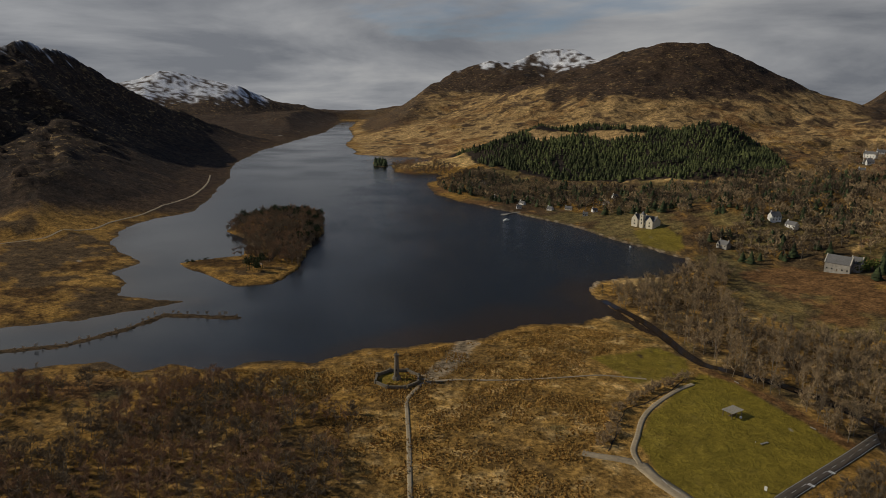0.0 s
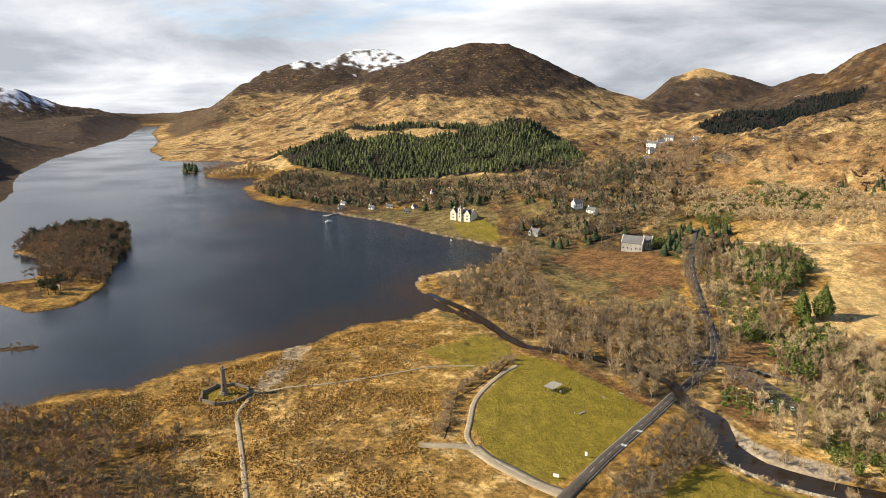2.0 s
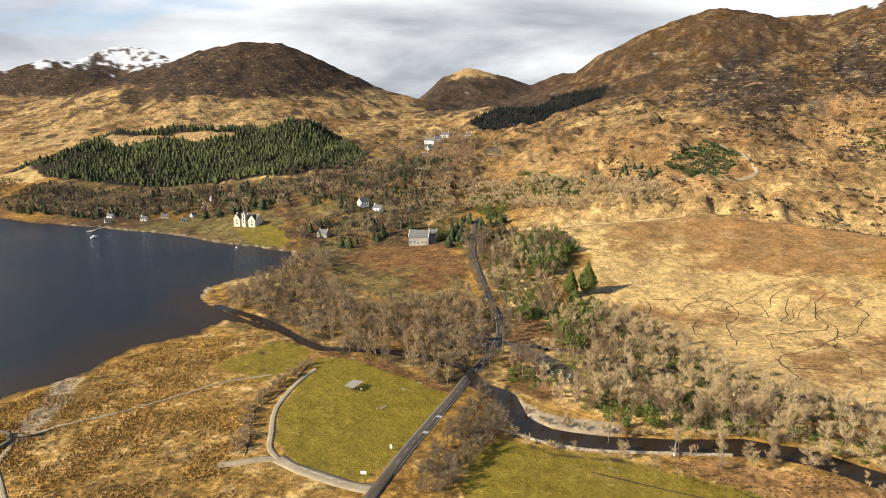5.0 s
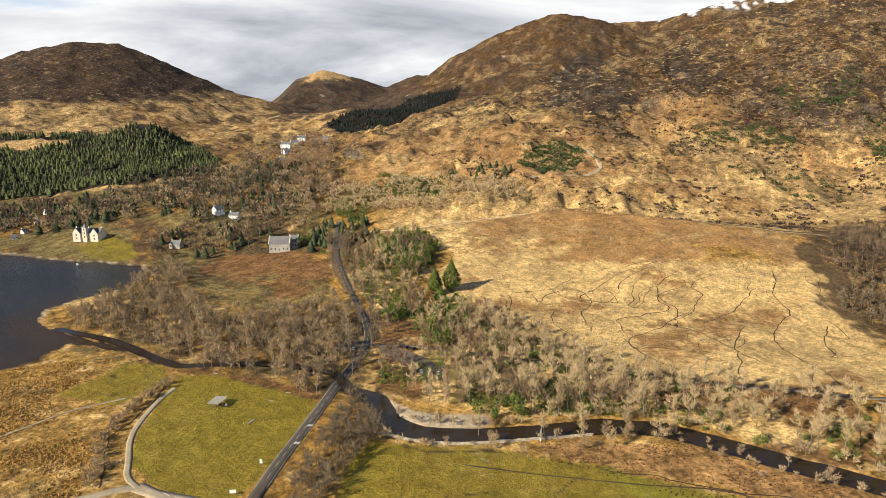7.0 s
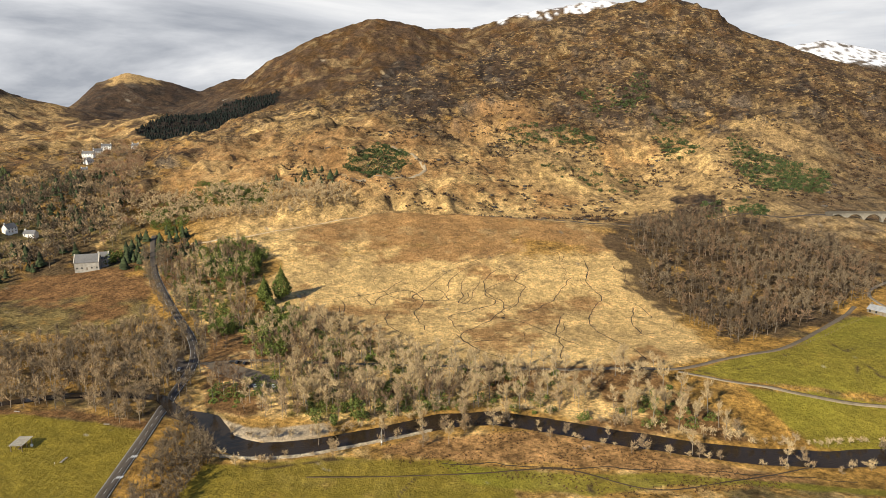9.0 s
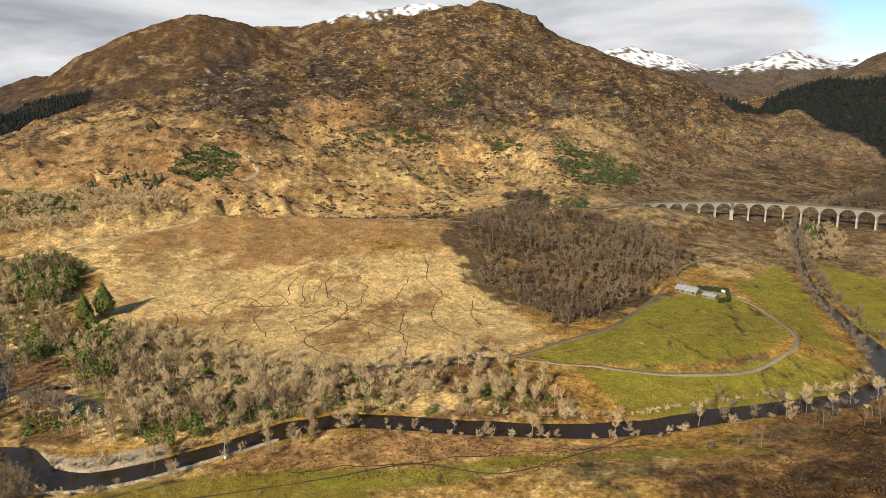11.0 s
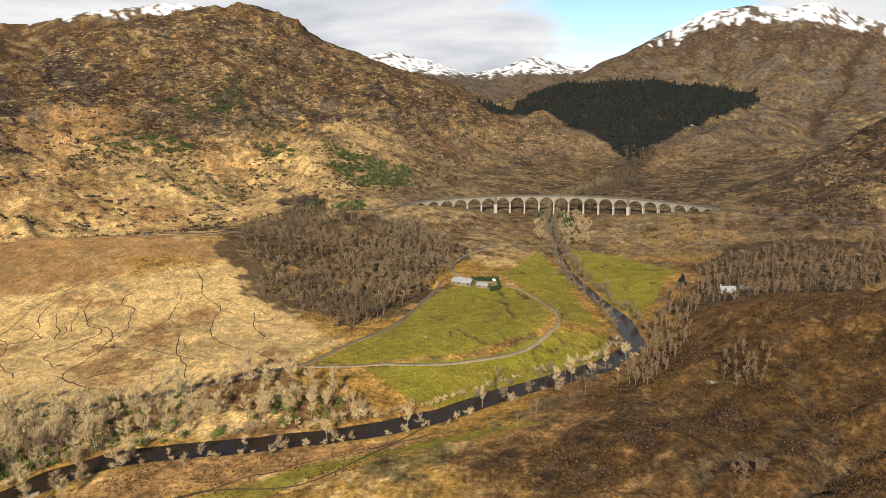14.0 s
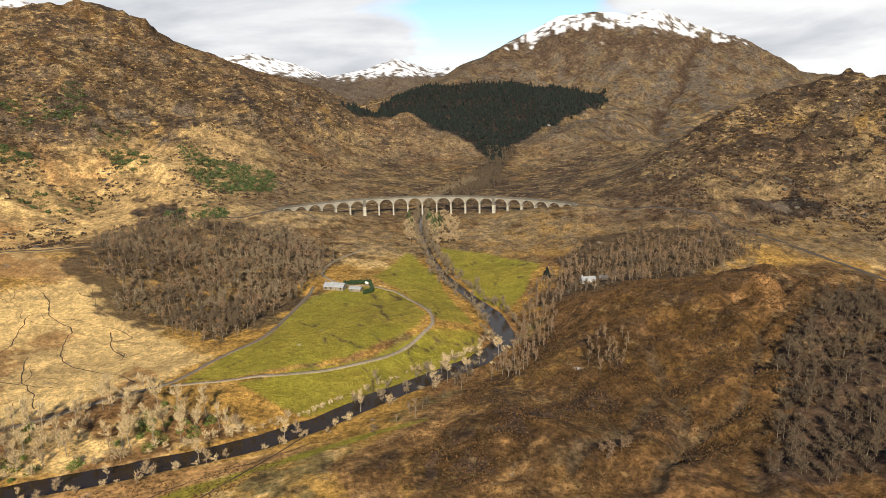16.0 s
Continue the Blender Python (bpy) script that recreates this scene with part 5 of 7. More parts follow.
# ---- monument ----
def monument(x, y):
    z = float(ground_z(x, y))
    tower = empty("monument_tower", pose(x, y, z), "tall round stone memorial column with a figure on top", "monument")
    part("plinth", lathe_bm([(2.5, -0.8), (2.5, 0.9), (2.2, 1.1), (2.2, 1.9), (1.8, 2.2)], 8), M_COLUMN, tower)
    part("shaft", lathe_bm([(1.6, 2.1), (1.42, 6), (1.25, 10.5), (1.15, 14.0)], 20), M_COLUMN, tower)
    part("parapet", lathe_bm([(1.15, 13.9), (1.55, 14.3), (1.6, 14.6), (1.6, 15.3), (1.42, 15.3), (1.42, 14.8), (0.4, 14.8)], 20), M_COLUMN, tower)
    part("window_slit", box_bm(-0.18, 0.18, -1.5, -1.2, 5.5, 6.7), M_GLASS, tower)
    part("door", box_bm(-0.5, 0.5, -1.68, -1.4, 2.2, 4.2), M_WOOD, tower)
    bm = lathe_bm([(0.55, 0), (0.6, 0.3), (0.35, 0.35), (0.42, 0.9), (0.5, 1.35), (0.45, 1.7), (0.16, 1.9), (0.22, 2.1), (0.2, 2.35), (0.05, 2.5)], 10)
    me = bpy.data.meshes.new("statue")
    bm.to_mesh(me)
    bm.free()
    me.materials.append(M_COLUMN)
    st = new("statue", me)
    st.matrix_world = pose(x, y, z + 14.8)
    tagged(st, "weathered stone figure standing on the memorial column", "statue")
    wall = empty("enclosure_wall", pose(x + 0.5, y - 1, z), "low octagonal grey stone wall round the monument", "wall")
    n, r = 8, 13.0
    for k in range(n):
        a0, a1 = 2 * math.pi * (k + 0.5) / n, 2 * math.pi * (k + 1.5) / n
        p, q = Vector((r * math.cos(a0), r * math.sin(a0))), Vector((r * math.cos(a1), r * math.sin(a1)))
        lngth = (q - p).length
        bm = bmesh.new()
        gap = 1.2 if k == 6 else 0
        box(bm, 0.5 + gap, lngth - 0.5, -0.4, 0.4, -1.2, 1.45)
        box(bm, 0.5 + gap, lngth - 0.5, -0.55, 0.55, 1.45, 1.7)
        ob = part("wall_panel", bm, M_WALLSTONE, wall)
        ob.matrix_local = pose(p.x, p.y, 0, 0, 0, math.degrees(math.atan2(q.y - p.y, q.x - p.x)))
        pr = part("corner_pier", box_bm(-0.7, 0.7, -0.7, 0.7, -1.2, 2.2, bevel=0.08), M_WALLSTONE, wall)
        pr.matrix_local = pose(p.x, p.y, 0, 0, 0, math.degrees(a0))


M_COLUMN = plain("weathered_column_stone", (0.20, 0.175, 0.135), 0.9, 0.35, 0.5, bump=0.05)
M_WALLSTONE = plain("dark_wall_stone", (0.190, 0.162, 0.118), 0.95, 0.35, 0.6)
monument(-24.5, 372)


# ---- pavilion and field furniture ----
def pavilion(x, y, rz):
    root = empty("picnic_shelter", at_ground(x, y, rz), "open timber shelter with a flat slatted roof on posts", "shelter")
    for px in (-4, 0, 4):
        for py in (-2.6, 2.6):
            part("post", box_bm(px - 0.14, px + 0.14, py - 0.14, py + 0.14, -0.4, 3.0), M_WOOD, root)
    for py in (-2.7, 2.7):
        part("beam", box_bm(-4.6, 4.6, py - 0.12, py + 0.12, 3.0, 3.3), M_PALEWOOD, root)
    for k in range(12):
        px = -4.5 + 9.0 * k / 11
        part("roof_slat", box_bm(px - 0.27, px + 0.27, -3.3, 3.3, 3.3, 3.42), M_PALEWOOD, root)
    part("bench", box_bm(-2.5, 2.5, -0.4, 0.4, 0.4, 0.75), M_WOOD, root)
    bx = empty("white_drum", at_ground(x + 3.2, y - 3.0), "white rounded drum standing in mown grass", "drum")
    part("drum_body", lathe_bm([(0.5, -0.1), (0.6, 0.2), (0.6, 0.9), (0.45, 1.1)], 12), M_WHITE, bx)


M_PALEWOOD = plain("silvered_timber", (0.33, 0.305, 0.26), 0.85, 0.2, 1.2)
pavilion(151, 330, 32)
slab = empty("bench_slab", at_ground(154.5, 301, 25), "long pale flat bench lying in mown grass", "bench")
part("seat", box_bm(-2.4, 2.4, -0.5, 0.5, 0.3, 0.5, bevel=0.04), M_PALEWOOD, slab)
for _s in (-1.7, 1.7):
    part("leg", box_bm(_s - 0.15, _s + 0.15, -0.4, 0.4, -0.2, 0.3), M_PALEWOOD, slab)


def sign_board(x, y, rz, w=2.0, h=1.4):
    root = empty("road_sign", at_ground(x, y, rz), "white rectangular road sign on two posts beside the verge", "sign", "road signs")
    part("panel", box_bm(-w / 2, w / 2, -0.05, 0.05, 0.9, 0.9 + h), M_WHITE, root)
    for s in (-w * 0.35, w * 0.35):
        part("post", box_bm(s - 0.05, s + 0.05, 0.05, 0.15, -0.3, 0.9 + h), M_WOOD, root)


sign_board(136.5, 260, -50, 1.2, 2.0)
sign_board(116, 247, -40, 2.6, 1.6)
sign_board(150, 300.5, 60, 0.6, 0.6)
sign_board(262, 372, -20, 1.0, 0.8)


def gate_frame(x, y, rz):
    root = empty("utility_pole", at_ground(x, y, rz), "pale twin-post wooden pole with a crossbar", "pole", "utility poles")
    for s in (-1.2, 1.2):
        part("post", lathe_bm([(0.22, -0.5), (0.16, 7.0)], 8), M_PALEWOOD, root).matrix_local = pose(s, 0, 0)
    part("crossbar", box_bm(-2.0, 2.0, -0.12, 0.12, 6.2, 6.5), M_PALEWOOD, root)
    part("box", box_bm(-1.6, -0.9, -0.35, 0.35, 1.5, 2.6), M_WHITE, root)


gate_frame(240, 184, 30)


def fence(pts, spacing, label):
    """A post-and-wire fence."""
    line = smooth_line(pts, spacing)
    root = empty("field_fence", pose(0, 0, 0), label, "fence")
    post = bpy.data.meshes.new("post")
    bm = box_bm(-0.09, 0.09, -0.09, 0.09, -0.4, 1.25)
    bm.to_mesh(post)
    bm.free()
    post.materials.append(M_WOOD)
    for p in line:
        ob = part_data("post", post, root)
        ob.matrix_local = pose(p[0], p[1], float(ground_z(p[0], p[1])))
    for h in (0.5, 1.05):
        v = []
        for p in line:
            z = float(ground_z(p[0], p[1])) + h
            v += [(p[0], p[1], z - 0.02), (p[0], p[1], z + 0.02)]
        f = [(2 * k, 2 * k + 2, 2 * k + 3, 2 * k + 1) for k in range(len(line) - 1)]
        part_data("wire", mesh_from("wire", v, f, M_WOOD), root)


fence([(196, 296), (170, 271), (146, 252), (118, 236)], 3.0, "low wooden post fence along the road verge")
fence([(-6, 262), (-8, 300), (-11, 330), (-12, 350)], 4.0, "thin post fence beside the monument path")
fence([(443, 32), (480, 14), (530, -4), (545, -12)], 4.0, "post and wire fence along the farm lane")
fence([(436, -72), (400, -40), (386, 0), (383, 40)], 4.0, "post and wire fence beside the farm track")


def log(x, y, rz, length):
    root = empty("edging_log", at_ground(x, y, rz, 0.25), "pale barkless log lying along the drive edge", "log", "edging logs")
    part("timber", lathe_bm([(0.2, 0), (0.26, 0.2), (0.24, length - 0.2), (0.18, length)], 8), M_PALEWOOD, root).matrix_local = pose(0, 0, 0, 0, 90, 0)


for _x, _y, _r, _n in ((98, 262, -60, 5), (101.5, 255, -55, 4.5), (105, 249, -50, 4), (96, 268, -75, 4), (187, 316, 120, 3), (172, 372, 110, 3.5)):
    log(_x, _y, _r, _n)


def bank_wall():
    """A rough dry-stone wall along the field side of the river."""
    r = np.random.default_rng(37)
    root = tagged(new("wall_river_bank"), "rough pale dry-stone wall along the river bank", "wall", kind="structure")
    stones = []
    for _ in range(6):
        bm = box_bm(-0.62, 0.62, -0.42, 0.42, -0.35, 0.42, bevel=0.12)
        for v in bm.verts:
            v.co += Vector(r.uniform(-0.10, 0.10, 3))
        me = bpy.data.meshes.new("stone")
        bm.to_mesh(me)
        bm.free()
        me.materials.append(M_WALL_PALE)
        stones.append(me)
    line = smooth_line([(190, 257), (191, 250), (193, 243), (197, 232), (205, 218), (214, 208), (226, 198), (243, 185), (262, 171)], 1.15)
    d = np.gradient(line, axis=0)
    for k, (p, t) in enumerate(zip(line, d)):
        for row in range(2):
            ob = part_data("stone", stones[int(r.integers(0, 6))], root)
            q = p + t * 0.5 * row + r.normal(0, 0.08, 2)
            ob.matrix_local = pose(q[0], q[1], float(ground_z(q[0], q[1])) + 0.25 + 0.66 * row, *r.uniform(-7, 7, 2), math.degrees(math.atan2(t[1], t[0])) + r.uniform(-9, 9))


M_WALL_PALE = plain("pale_field_stone", (0.40, 0.345, 0.25), 0.95, 0.3, 1.5, random_tint=0.3)
bank_wall()


# ---- houses ----
def house(name, m, w, d, hw, hr, wall, roof, label, category="house", chimneys=1, windows=3, storeys=1, gables=0, group="", porch=False, skews=False):
    """A gabled house: ridge along x, front towards -y."""
    root = empty(name, m, label, category, group)
    bm = bmesh.new()
    x0, x1, y0, y1 = -w / 2, w / 2, -d / 2, d / 2
    c = [bm.verts.new(p) for p in ((x0, y0, -2.5), (x1, y0, -2.5), (x1, y1, -2.5), (x0, y1, -2.5), (x0, y0, hw), (x1, y0, hw), (x1, y1, hw), (x0, y1, hw), (x0, 0, hw + hr), (x1, 0, hw + hr))]
    for f in ((0, 1, 5, 4), (2, 3, 7, 6), (1, 2, 6, 9, 5), (3, 0, 4, 8, 7), (3, 2, 1, 0), (4, 5, 9, 8), (6, 7, 8, 9)):
        bm.faces.new([c[k] for k in f])
    part("wall", bm, wall, root)
    e = 0.35
    for s in (-1, 1):
        bm = bmesh.new()
        ye, ze = s * (d / 2 + e), hw - e * hr / (d / 2)
        lo = [bm.verts.new((x, y, z)) for x, y, z in ((x0 - e, ye, ze), (x1 + e, ye, ze), (x1 + e, 0, hw + hr), (x0 - e, 0, hw + hr))]
        hi = [bm.verts.new((v.co.x, v.co.y, v.co.z + 0.28)) for v in lo]
        bm.faces.new(hi if s < 0 else hi[::-1])
        bm.faces.new(lo[::-1] if s < 0 else lo)
        for k in range(4):
            bm.faces.new((lo[k], lo[(k + 1) % 4], hi[(k + 1) % 4], hi[k]) if s < 0 else (hi[k], hi[(k + 1) % 4], lo[(k + 1) % 4], lo[k]))
        part("roof_slope", bm, roof, root)
    if skews:
        for xx in (x0, x1):
            for s in (-1, 1):
                bm = bmesh.new()
                pts = [(s * (d / 2 + 0.5), hw - 0.2), (0, hw + hr + 0.1), (0, hw + hr + 0.75), (s * (d / 2 + 0.5), hw + 0.45)]
                f = [[bm.verts.new((xx + t, y, z)) for y, z in pts] for t in (-0.45, 0.45)]
                bm.faces.new(f[0])
                bm.faces.new(f[1][::-1])
                for k in range(4):
                    bm.faces.new((f[0][k], f[0][(k + 1) % 4], f[1][(k + 1) % 4], f[1][k]))
                part("gable_coping", bm, M_STONEPALE, root)
    for k in range(chimneys):
        cx = x0 + 0.7 if k == 0 else (x1 - 0.7 if k == 1 else 0)
        part("chimney", box_bm(cx - 0.6, cx + 0.6, -0.45, 0.45, hw + hr - 1.0, hw + hr + 1.5), wall, root)
    for st in range(storeys):
        for k in range(windows):
            wx = x0 + w * (k + 0.5) / windows
            zb = 0.9 + st * (hw / storeys)
            if st == 0 and k == windows // 2:
                part("door", box_bm(wx - 0.55, wx + 0.55, y0 - 0.06, y0 + 0.1, -0.1, 2.1), M_WOOD, root)
                continue
            win = part("window", box_bm(wx - 0.6, wx + 0.6, y0 - 0.05, y0 + 0.1, zb, zb + 1.5), M_GLASS, root)
            part("sill", box_bm(wx - 0.75, wx + 0.75, y0 - 0.18, y0 + 0.05, zb - 0.15, zb), wall, win)
    for k in range(gables):
        gx = (x0 + w * 0.16, x1 - w * 0.16, 0)[k]
        gw, gd, gh = w * 0.28, 1.6, hw
        bm = bmesh.new()
        pr = [(-gw / 2, -2.5), (gw / 2, -2.5), (gw / 2, gh), (0, gh + gw * 0.62), (-gw / 2, gh)]
        fr = [bm.verts.new((gx + s, y0 - gd, z)) for s, z in pr]
        bk = [bm.verts.new((gx + s, 0, z)) for s, z in pr]
        bm.faces.new(fr)
        for q in range(5):
            bm.faces.new((fr[q], bk[q], bk[(q + 1) % 5], fr[(q + 1) % 5]))
        part("front_gable", bm, wall, root)
        for s in (-1, 1):
            bm = bmesh.new()
            a = [bm.verts.new(p) for p in ((gx + s * (gw / 2 + 0.3), y0 - gd + 0.25, gh - 0.3), (gx + s * (gw / 2 + 0.3), 0, gh - 0.3), (gx, 0, gh + gw * 0.62 + 0.12), (gx, y0 - gd + 0.25, gh + gw * 0.62 + 0.12))]
            bm.faces.new(a if s > 0 else a[::-1])
            bmesh.ops.solidify(bm, geom=bm.faces[:], thickness=0.2)
            part("gable_roof", bm, roof, root)
        for st in range(storeys):
            zb = 0.9 + st * (hw / storeys)
            part("window", box_bm(gx - 0.9, gx + 0.9, y0 - gd - 0.05, y0 - gd + 0.1, zb, zb + 1.7), M_GLASS, root)
    return root


M_STONEPALE = plain("pale_sandstone", (0.50, 0.46, 0.38), 0.9, 0.2, 0.5)


def face_eye(x, y, turn=0.0, dz=0.0):
    """A pose on the ground whose front looks to the origin, turned by some degrees."""
    return at_ground(x, y, math.degrees(math.atan2(-x, y)) * 1.0 + turn, dz)


big = house("manor_house", face_eye(243, 812, -38), 32, 12, 7.4, 5.0, M_CREAM, M_SLATE, "large cream manor house with steep gables by the loch", "house", 3, 6, 2, 2)
part("tower", box_bm(-2.2, 2.2, -8.5, -4.0, -2, 14.0), M_CREAM, big)
part("tower_roof", lathe_bm([(3.3, 14.0), (0.1, 18.0)], 4), M_SLATE, big).matrix_local = pose(0, -6.2, 0, 0, 0, 45)
for _z in (3, 7, 11):
    part("window", box_bm(-0.7, 0.7, -8.56, -8.4, _z, _z + 1.9), M_GLASS, big)

church = house("church_nave", face_eye(358, 606, -16, 2.0), 21, 10, 7.0, 6.5, M_STONE, M_SLATE, "grey stone church with a steep slate roof among trees", "church", 0, 5, 1, 0, skews=True)
chancel = house("church_chancel", face_eye(372, 602.5, -16, 2.0), 9, 8, 6.0, 5.5, M_STONE, M_SLATE, "lower stone chancel adjoining the church", "church", 0, 2, 1, 0, skews=True)
house("white_house", face_eye(372, 765, 35, 1.0), 11, 9, 5.0, 4.2, M_WHITE, M_SLATE, "white gabled house on a wooded rise", "house", 1, 3, 2)
house("white_house", face_eye(385, 750, -40, 1.0), 13, 7, 3.0, 3.2, M_WHITE, M_SLATE, "low white cottage with a slate roof", "house", 1, 3)
house("cottage", face_eye(297, 712, -40, 1.0), 12, 7, 3.2, 3.6, M_STONE, M_SLATE, "stone cottage hidden among bare trees", "house", 2, 3, gables=1)
for _k, (_x, _y, _w, _m) in enumerate(((118, 1005, 12, M_WHITE), (109, 968, 8, M_WHITE), (150, 948, 10, M_WHITE), (136, 1069, 10, M_STONE), (48, 1163, 14, M_WHITE),
                                   (249, 991, 9, M_WHITE), (357, 955, 16, M_STONE), (71, 1190, 9, M_WHITE), (84, 1060, 8, M_WHITE), (175, 945, 12, M_CREAM),
                                   (206, 925, 9, M_WHITE), (190, 905, 8, M_WHITE), (230, 960, 10, M_WHITE))):
    house("shore_cottage", face_eye(_x, _y, (_k * 53) % 90 - 45, 0.3), _w * 0.8, 5.4, 2.4, 2.4, _m, M_SLATE, "small gabled cottage by the far shore of the loch", "house", 1, 3, group="cottages by the loch")
for _k, (_x, _y, _w, _h) in enumerate(((690, 1125, 20, 6), (715, 1138, 14, 5), (740, 1150, 16, 6), (637, 1038, 10, 4), (608, 1007, 9, 3), (772, 1114, 12, 4), (665, 1090, 12, 4))):
    house("village_house", face_eye(_x, _y, (_k * 37) % 60 - 30, 1.0), _w, 8, _h, 3.6, M_WHITE, M_SLATE, "white village house below the hills", "house", 2, 4, 2, group="village houses")
house("farm_bungalow", face_eye(552, -17, -25), 17, 9, 2.8, 2.4, M_WALLSTONE, M_PALEROOF := plain("pale_sheet_roof", (0.30, 0.305, 0.31), 0.6, 0.3, 0.6), "low farm bungalow with a pale grey roof", "house", 1, 4)
house("farm_shed", face_eye(543, -33, -25), 10, 6, 2.2, 1.2, M_WALLSTONE, M_PALEROOF, "low farm shed with a pale roof beside the yard", "shed", 0, 2)
house("riverside_bungalow", face_eye(495, -211, 20), 11, 7, 2.4, 2.2, M_STONE, M_PALEROOF, "low bungalow with a pale roof half hidden by birches", "house", 1, 3)
house("riverside_shed", face_eye(496, -224, 10), 7, 5, 2.2, 1.4, M_WOOD, M_SLATE, "small dark shed beside the bungalow", "shed", 0, 2)

tank = empty("gas_tank", at_ground(558, -43, 30), "white rounded gas tank beside the farm hedge", "tank")
part("tank_body", lathe_bm([(0.2, -1.9), (0.85, -1.6), (1.05, -1.2), (1.05, 1.2), (0.85, 1.6), (0.2, 1.9)], 14), M_WHITE, tank).matrix_local = pose(0, 0, 1.5, 0, 90, 0)
for _s in (-0.9, 0.9):
    part("cradle", box_bm(_s - 0.15, _s + 0.15, -0.7, 0.7, -0.3, 0.7), M_WALLSTONE, tank)


def hedge(pts, h):
    for p, q in zip(pts[:-1], pts[1:]):
        L = math.hypot(q[0] - p[0], q[1] - p[1])
        bm = bmesh.new()
        n = max(2, int(L / 1.2))
        for k in range(n):
            bmesh.ops.create_icosphere(bm, subdivisions=1, radius=1.3, matrix=pose(L * (k + 0.5) / n, random.uniform(-0.3, 0.3), h * 0.55) @ Matrix.Diagonal((0.8, 1, h * 0.55, 1)))
        for v in bm.verts:
            v.co += Vector((random.uniform(-0.25, 0.25), random.uniform(-0.25, 0.25), random.uniform(-0.3, 0.3)))
        me = bpy.data.meshes.new("hedge")
        bm.to_mesh(me)
        bm.free()
        me.materials.append(M_HEDGE)
        ob = new("hedge", me)
        ob.matrix_world = pose(p[0], p[1], float(ground_z((p[0] + q[0]) / 2, (p[1] + q[1]) / 2)) - 0.2, 0, 0, math.degrees(math.atan2(q[1] - p[1], q[0] - p[0])))
        tagged(ob, "clipped dark evergreen hedge round the farm garden", "hedge", "garden hedges")


hedge([(562, -24), (560, -46), (536, -46), (532, -38)], 3.6)


# ---- jetty, boats, vehicles ----
def jetty(x, y, rz):
    root = empty("jetty", pose(x, y, 0, 0, 0, rz), "pale timber jetty on posts at the loch shore", "jetty")
    for k in range(8):
        part("deck_board", box_bm(-14 + 3.5 * k, -10.6 + 3.5 * k, -1.4, 1.4, 0.9, 1.15), M_PALEWOOD, root)
    for k in range(5):
        for s in (-1.3, 1.3):
            part("post", lathe_bm([(0.18, -3), (0.18, 1.5)], 6), M_WOOD, root).matrix_local = pose(-13 + 6.4 * k, s, 0)
    part("pontoon", box_bm(-20, -13.5, -4.0, 4.0, 0.1, 0.9, bevel=0.1), M_PALEWOOD, root)


jetty(98, 938, 40)


def boat(x, y, rz, s=1.0):
    root = empty("moored_boat", pose(x, y, 0, 0, 0, rz), "small white cabin boat moored on the loch", "boat", "moored boats")
    bm = bmesh.new()
    rows = []
    for t, w, b in ((-3.5, 1.1, 0.0), (-1.5, 1.35, -0.3), (1.0, 1.25, -0.3), (2.8, 0.7, 0.0), (3.9, 0.06, 0.5)):
        rows.append([bm.verts.new((t * s, q * w * s, z)) for q, z in ((-1, 0.9 * s), (-0.7, b * s), (0.7, b * s), (1, 0.9 * s))])
    for a, b in zip(rows[:-1], rows[1:]):
        for k in range(4):
            bm.faces.new((a[k], b[k], b[(k + 1) % 4], a[(k + 1) % 4]))
    bm.faces.new(rows[0])
    part("hull", bm, M_WHITE, root)
    part("cabin", box_bm(-1.6 * s, 1.2 * s, -0.9 * s, 0.9 * s, 0.85 * s, 1.9 * s, taper=0.2 * s), M_WHITE, root)
    part("windscreen", box_bm(1.0 * s, 1.25 * s, -0.7 * s, 0.7 * s, 1.2 * s, 1.7 * s), M_GLASS, root)


boat(84, 885, 30, 1.3)
boat(205, 735, 80, 0.8)


def car(x, y, rz, paint, label, group="parked cars"):
    root = empty("parked_car", at_ground(x, y, rz, 0.27), label, "car", group)
    bm = bmesh.new()
    prof = [(-2.1, 0.35), (-2.15, 0.85), (-1.2, 0.98), (0.9, 0.98), (1.9, 0.85), (2.1, 0.6), (2.1, 0.35)]
    l, r = [bm.verts.new((a, -0.85, z)) for a, z in prof], [bm.verts.new((a, 0.85, z)) for a, z in prof]
    bm.faces.new(l)
    bm.faces.new(r[::-1])
    for k in range(len(prof)):
        j = (k + 1) % len(prof)
        bm.faces.new((l[j], l[k], r[k], r[j]))
    bmesh.ops.bevel(bm, geom=bm.edges[:], offset=0.05, segments=1, affect="EDGES")
    body = part("body", bm, paint, root)
    bm = bmesh.new()
    lo = [bm.verts.new(p) for p in ((-1.75, -0.78, 0.96), (1.1, -0.78, 0.96), (1.1, 0.78, 0.96), (-1.75, 0.78, 0.96))]
    hi = [bm.verts.new(p) for p in ((-1.3, -0.62, 1.45), (0.35, -0.62, 1.45), (0.35, 0.62, 1.45), (-1.3, 0.62, 1.45))]
    for k in range(4):
        bm.faces.new((lo[k], lo[(k + 1) % 4], hi[(k + 1) % 4], hi[k]))
    bm.faces.new(hi)
    part("windows", bm, M_GLASS, root)
    part("roof", box_bm(-1.28, 0.33, -0.6, 0.6, 1.455, 1.5), paint, root)
    for a in (-1.3, 1.3):
        for s in (-0.82, 0.82):
            wh = part("wheel", lathe_bm([(0.2, -0.1), (0.32, -0.1), (0.32, 0.1), (0.2, 0.1)], 12), M_TYRE, root)
            wh.matrix_local = pose(a, s, 0.32, 90)


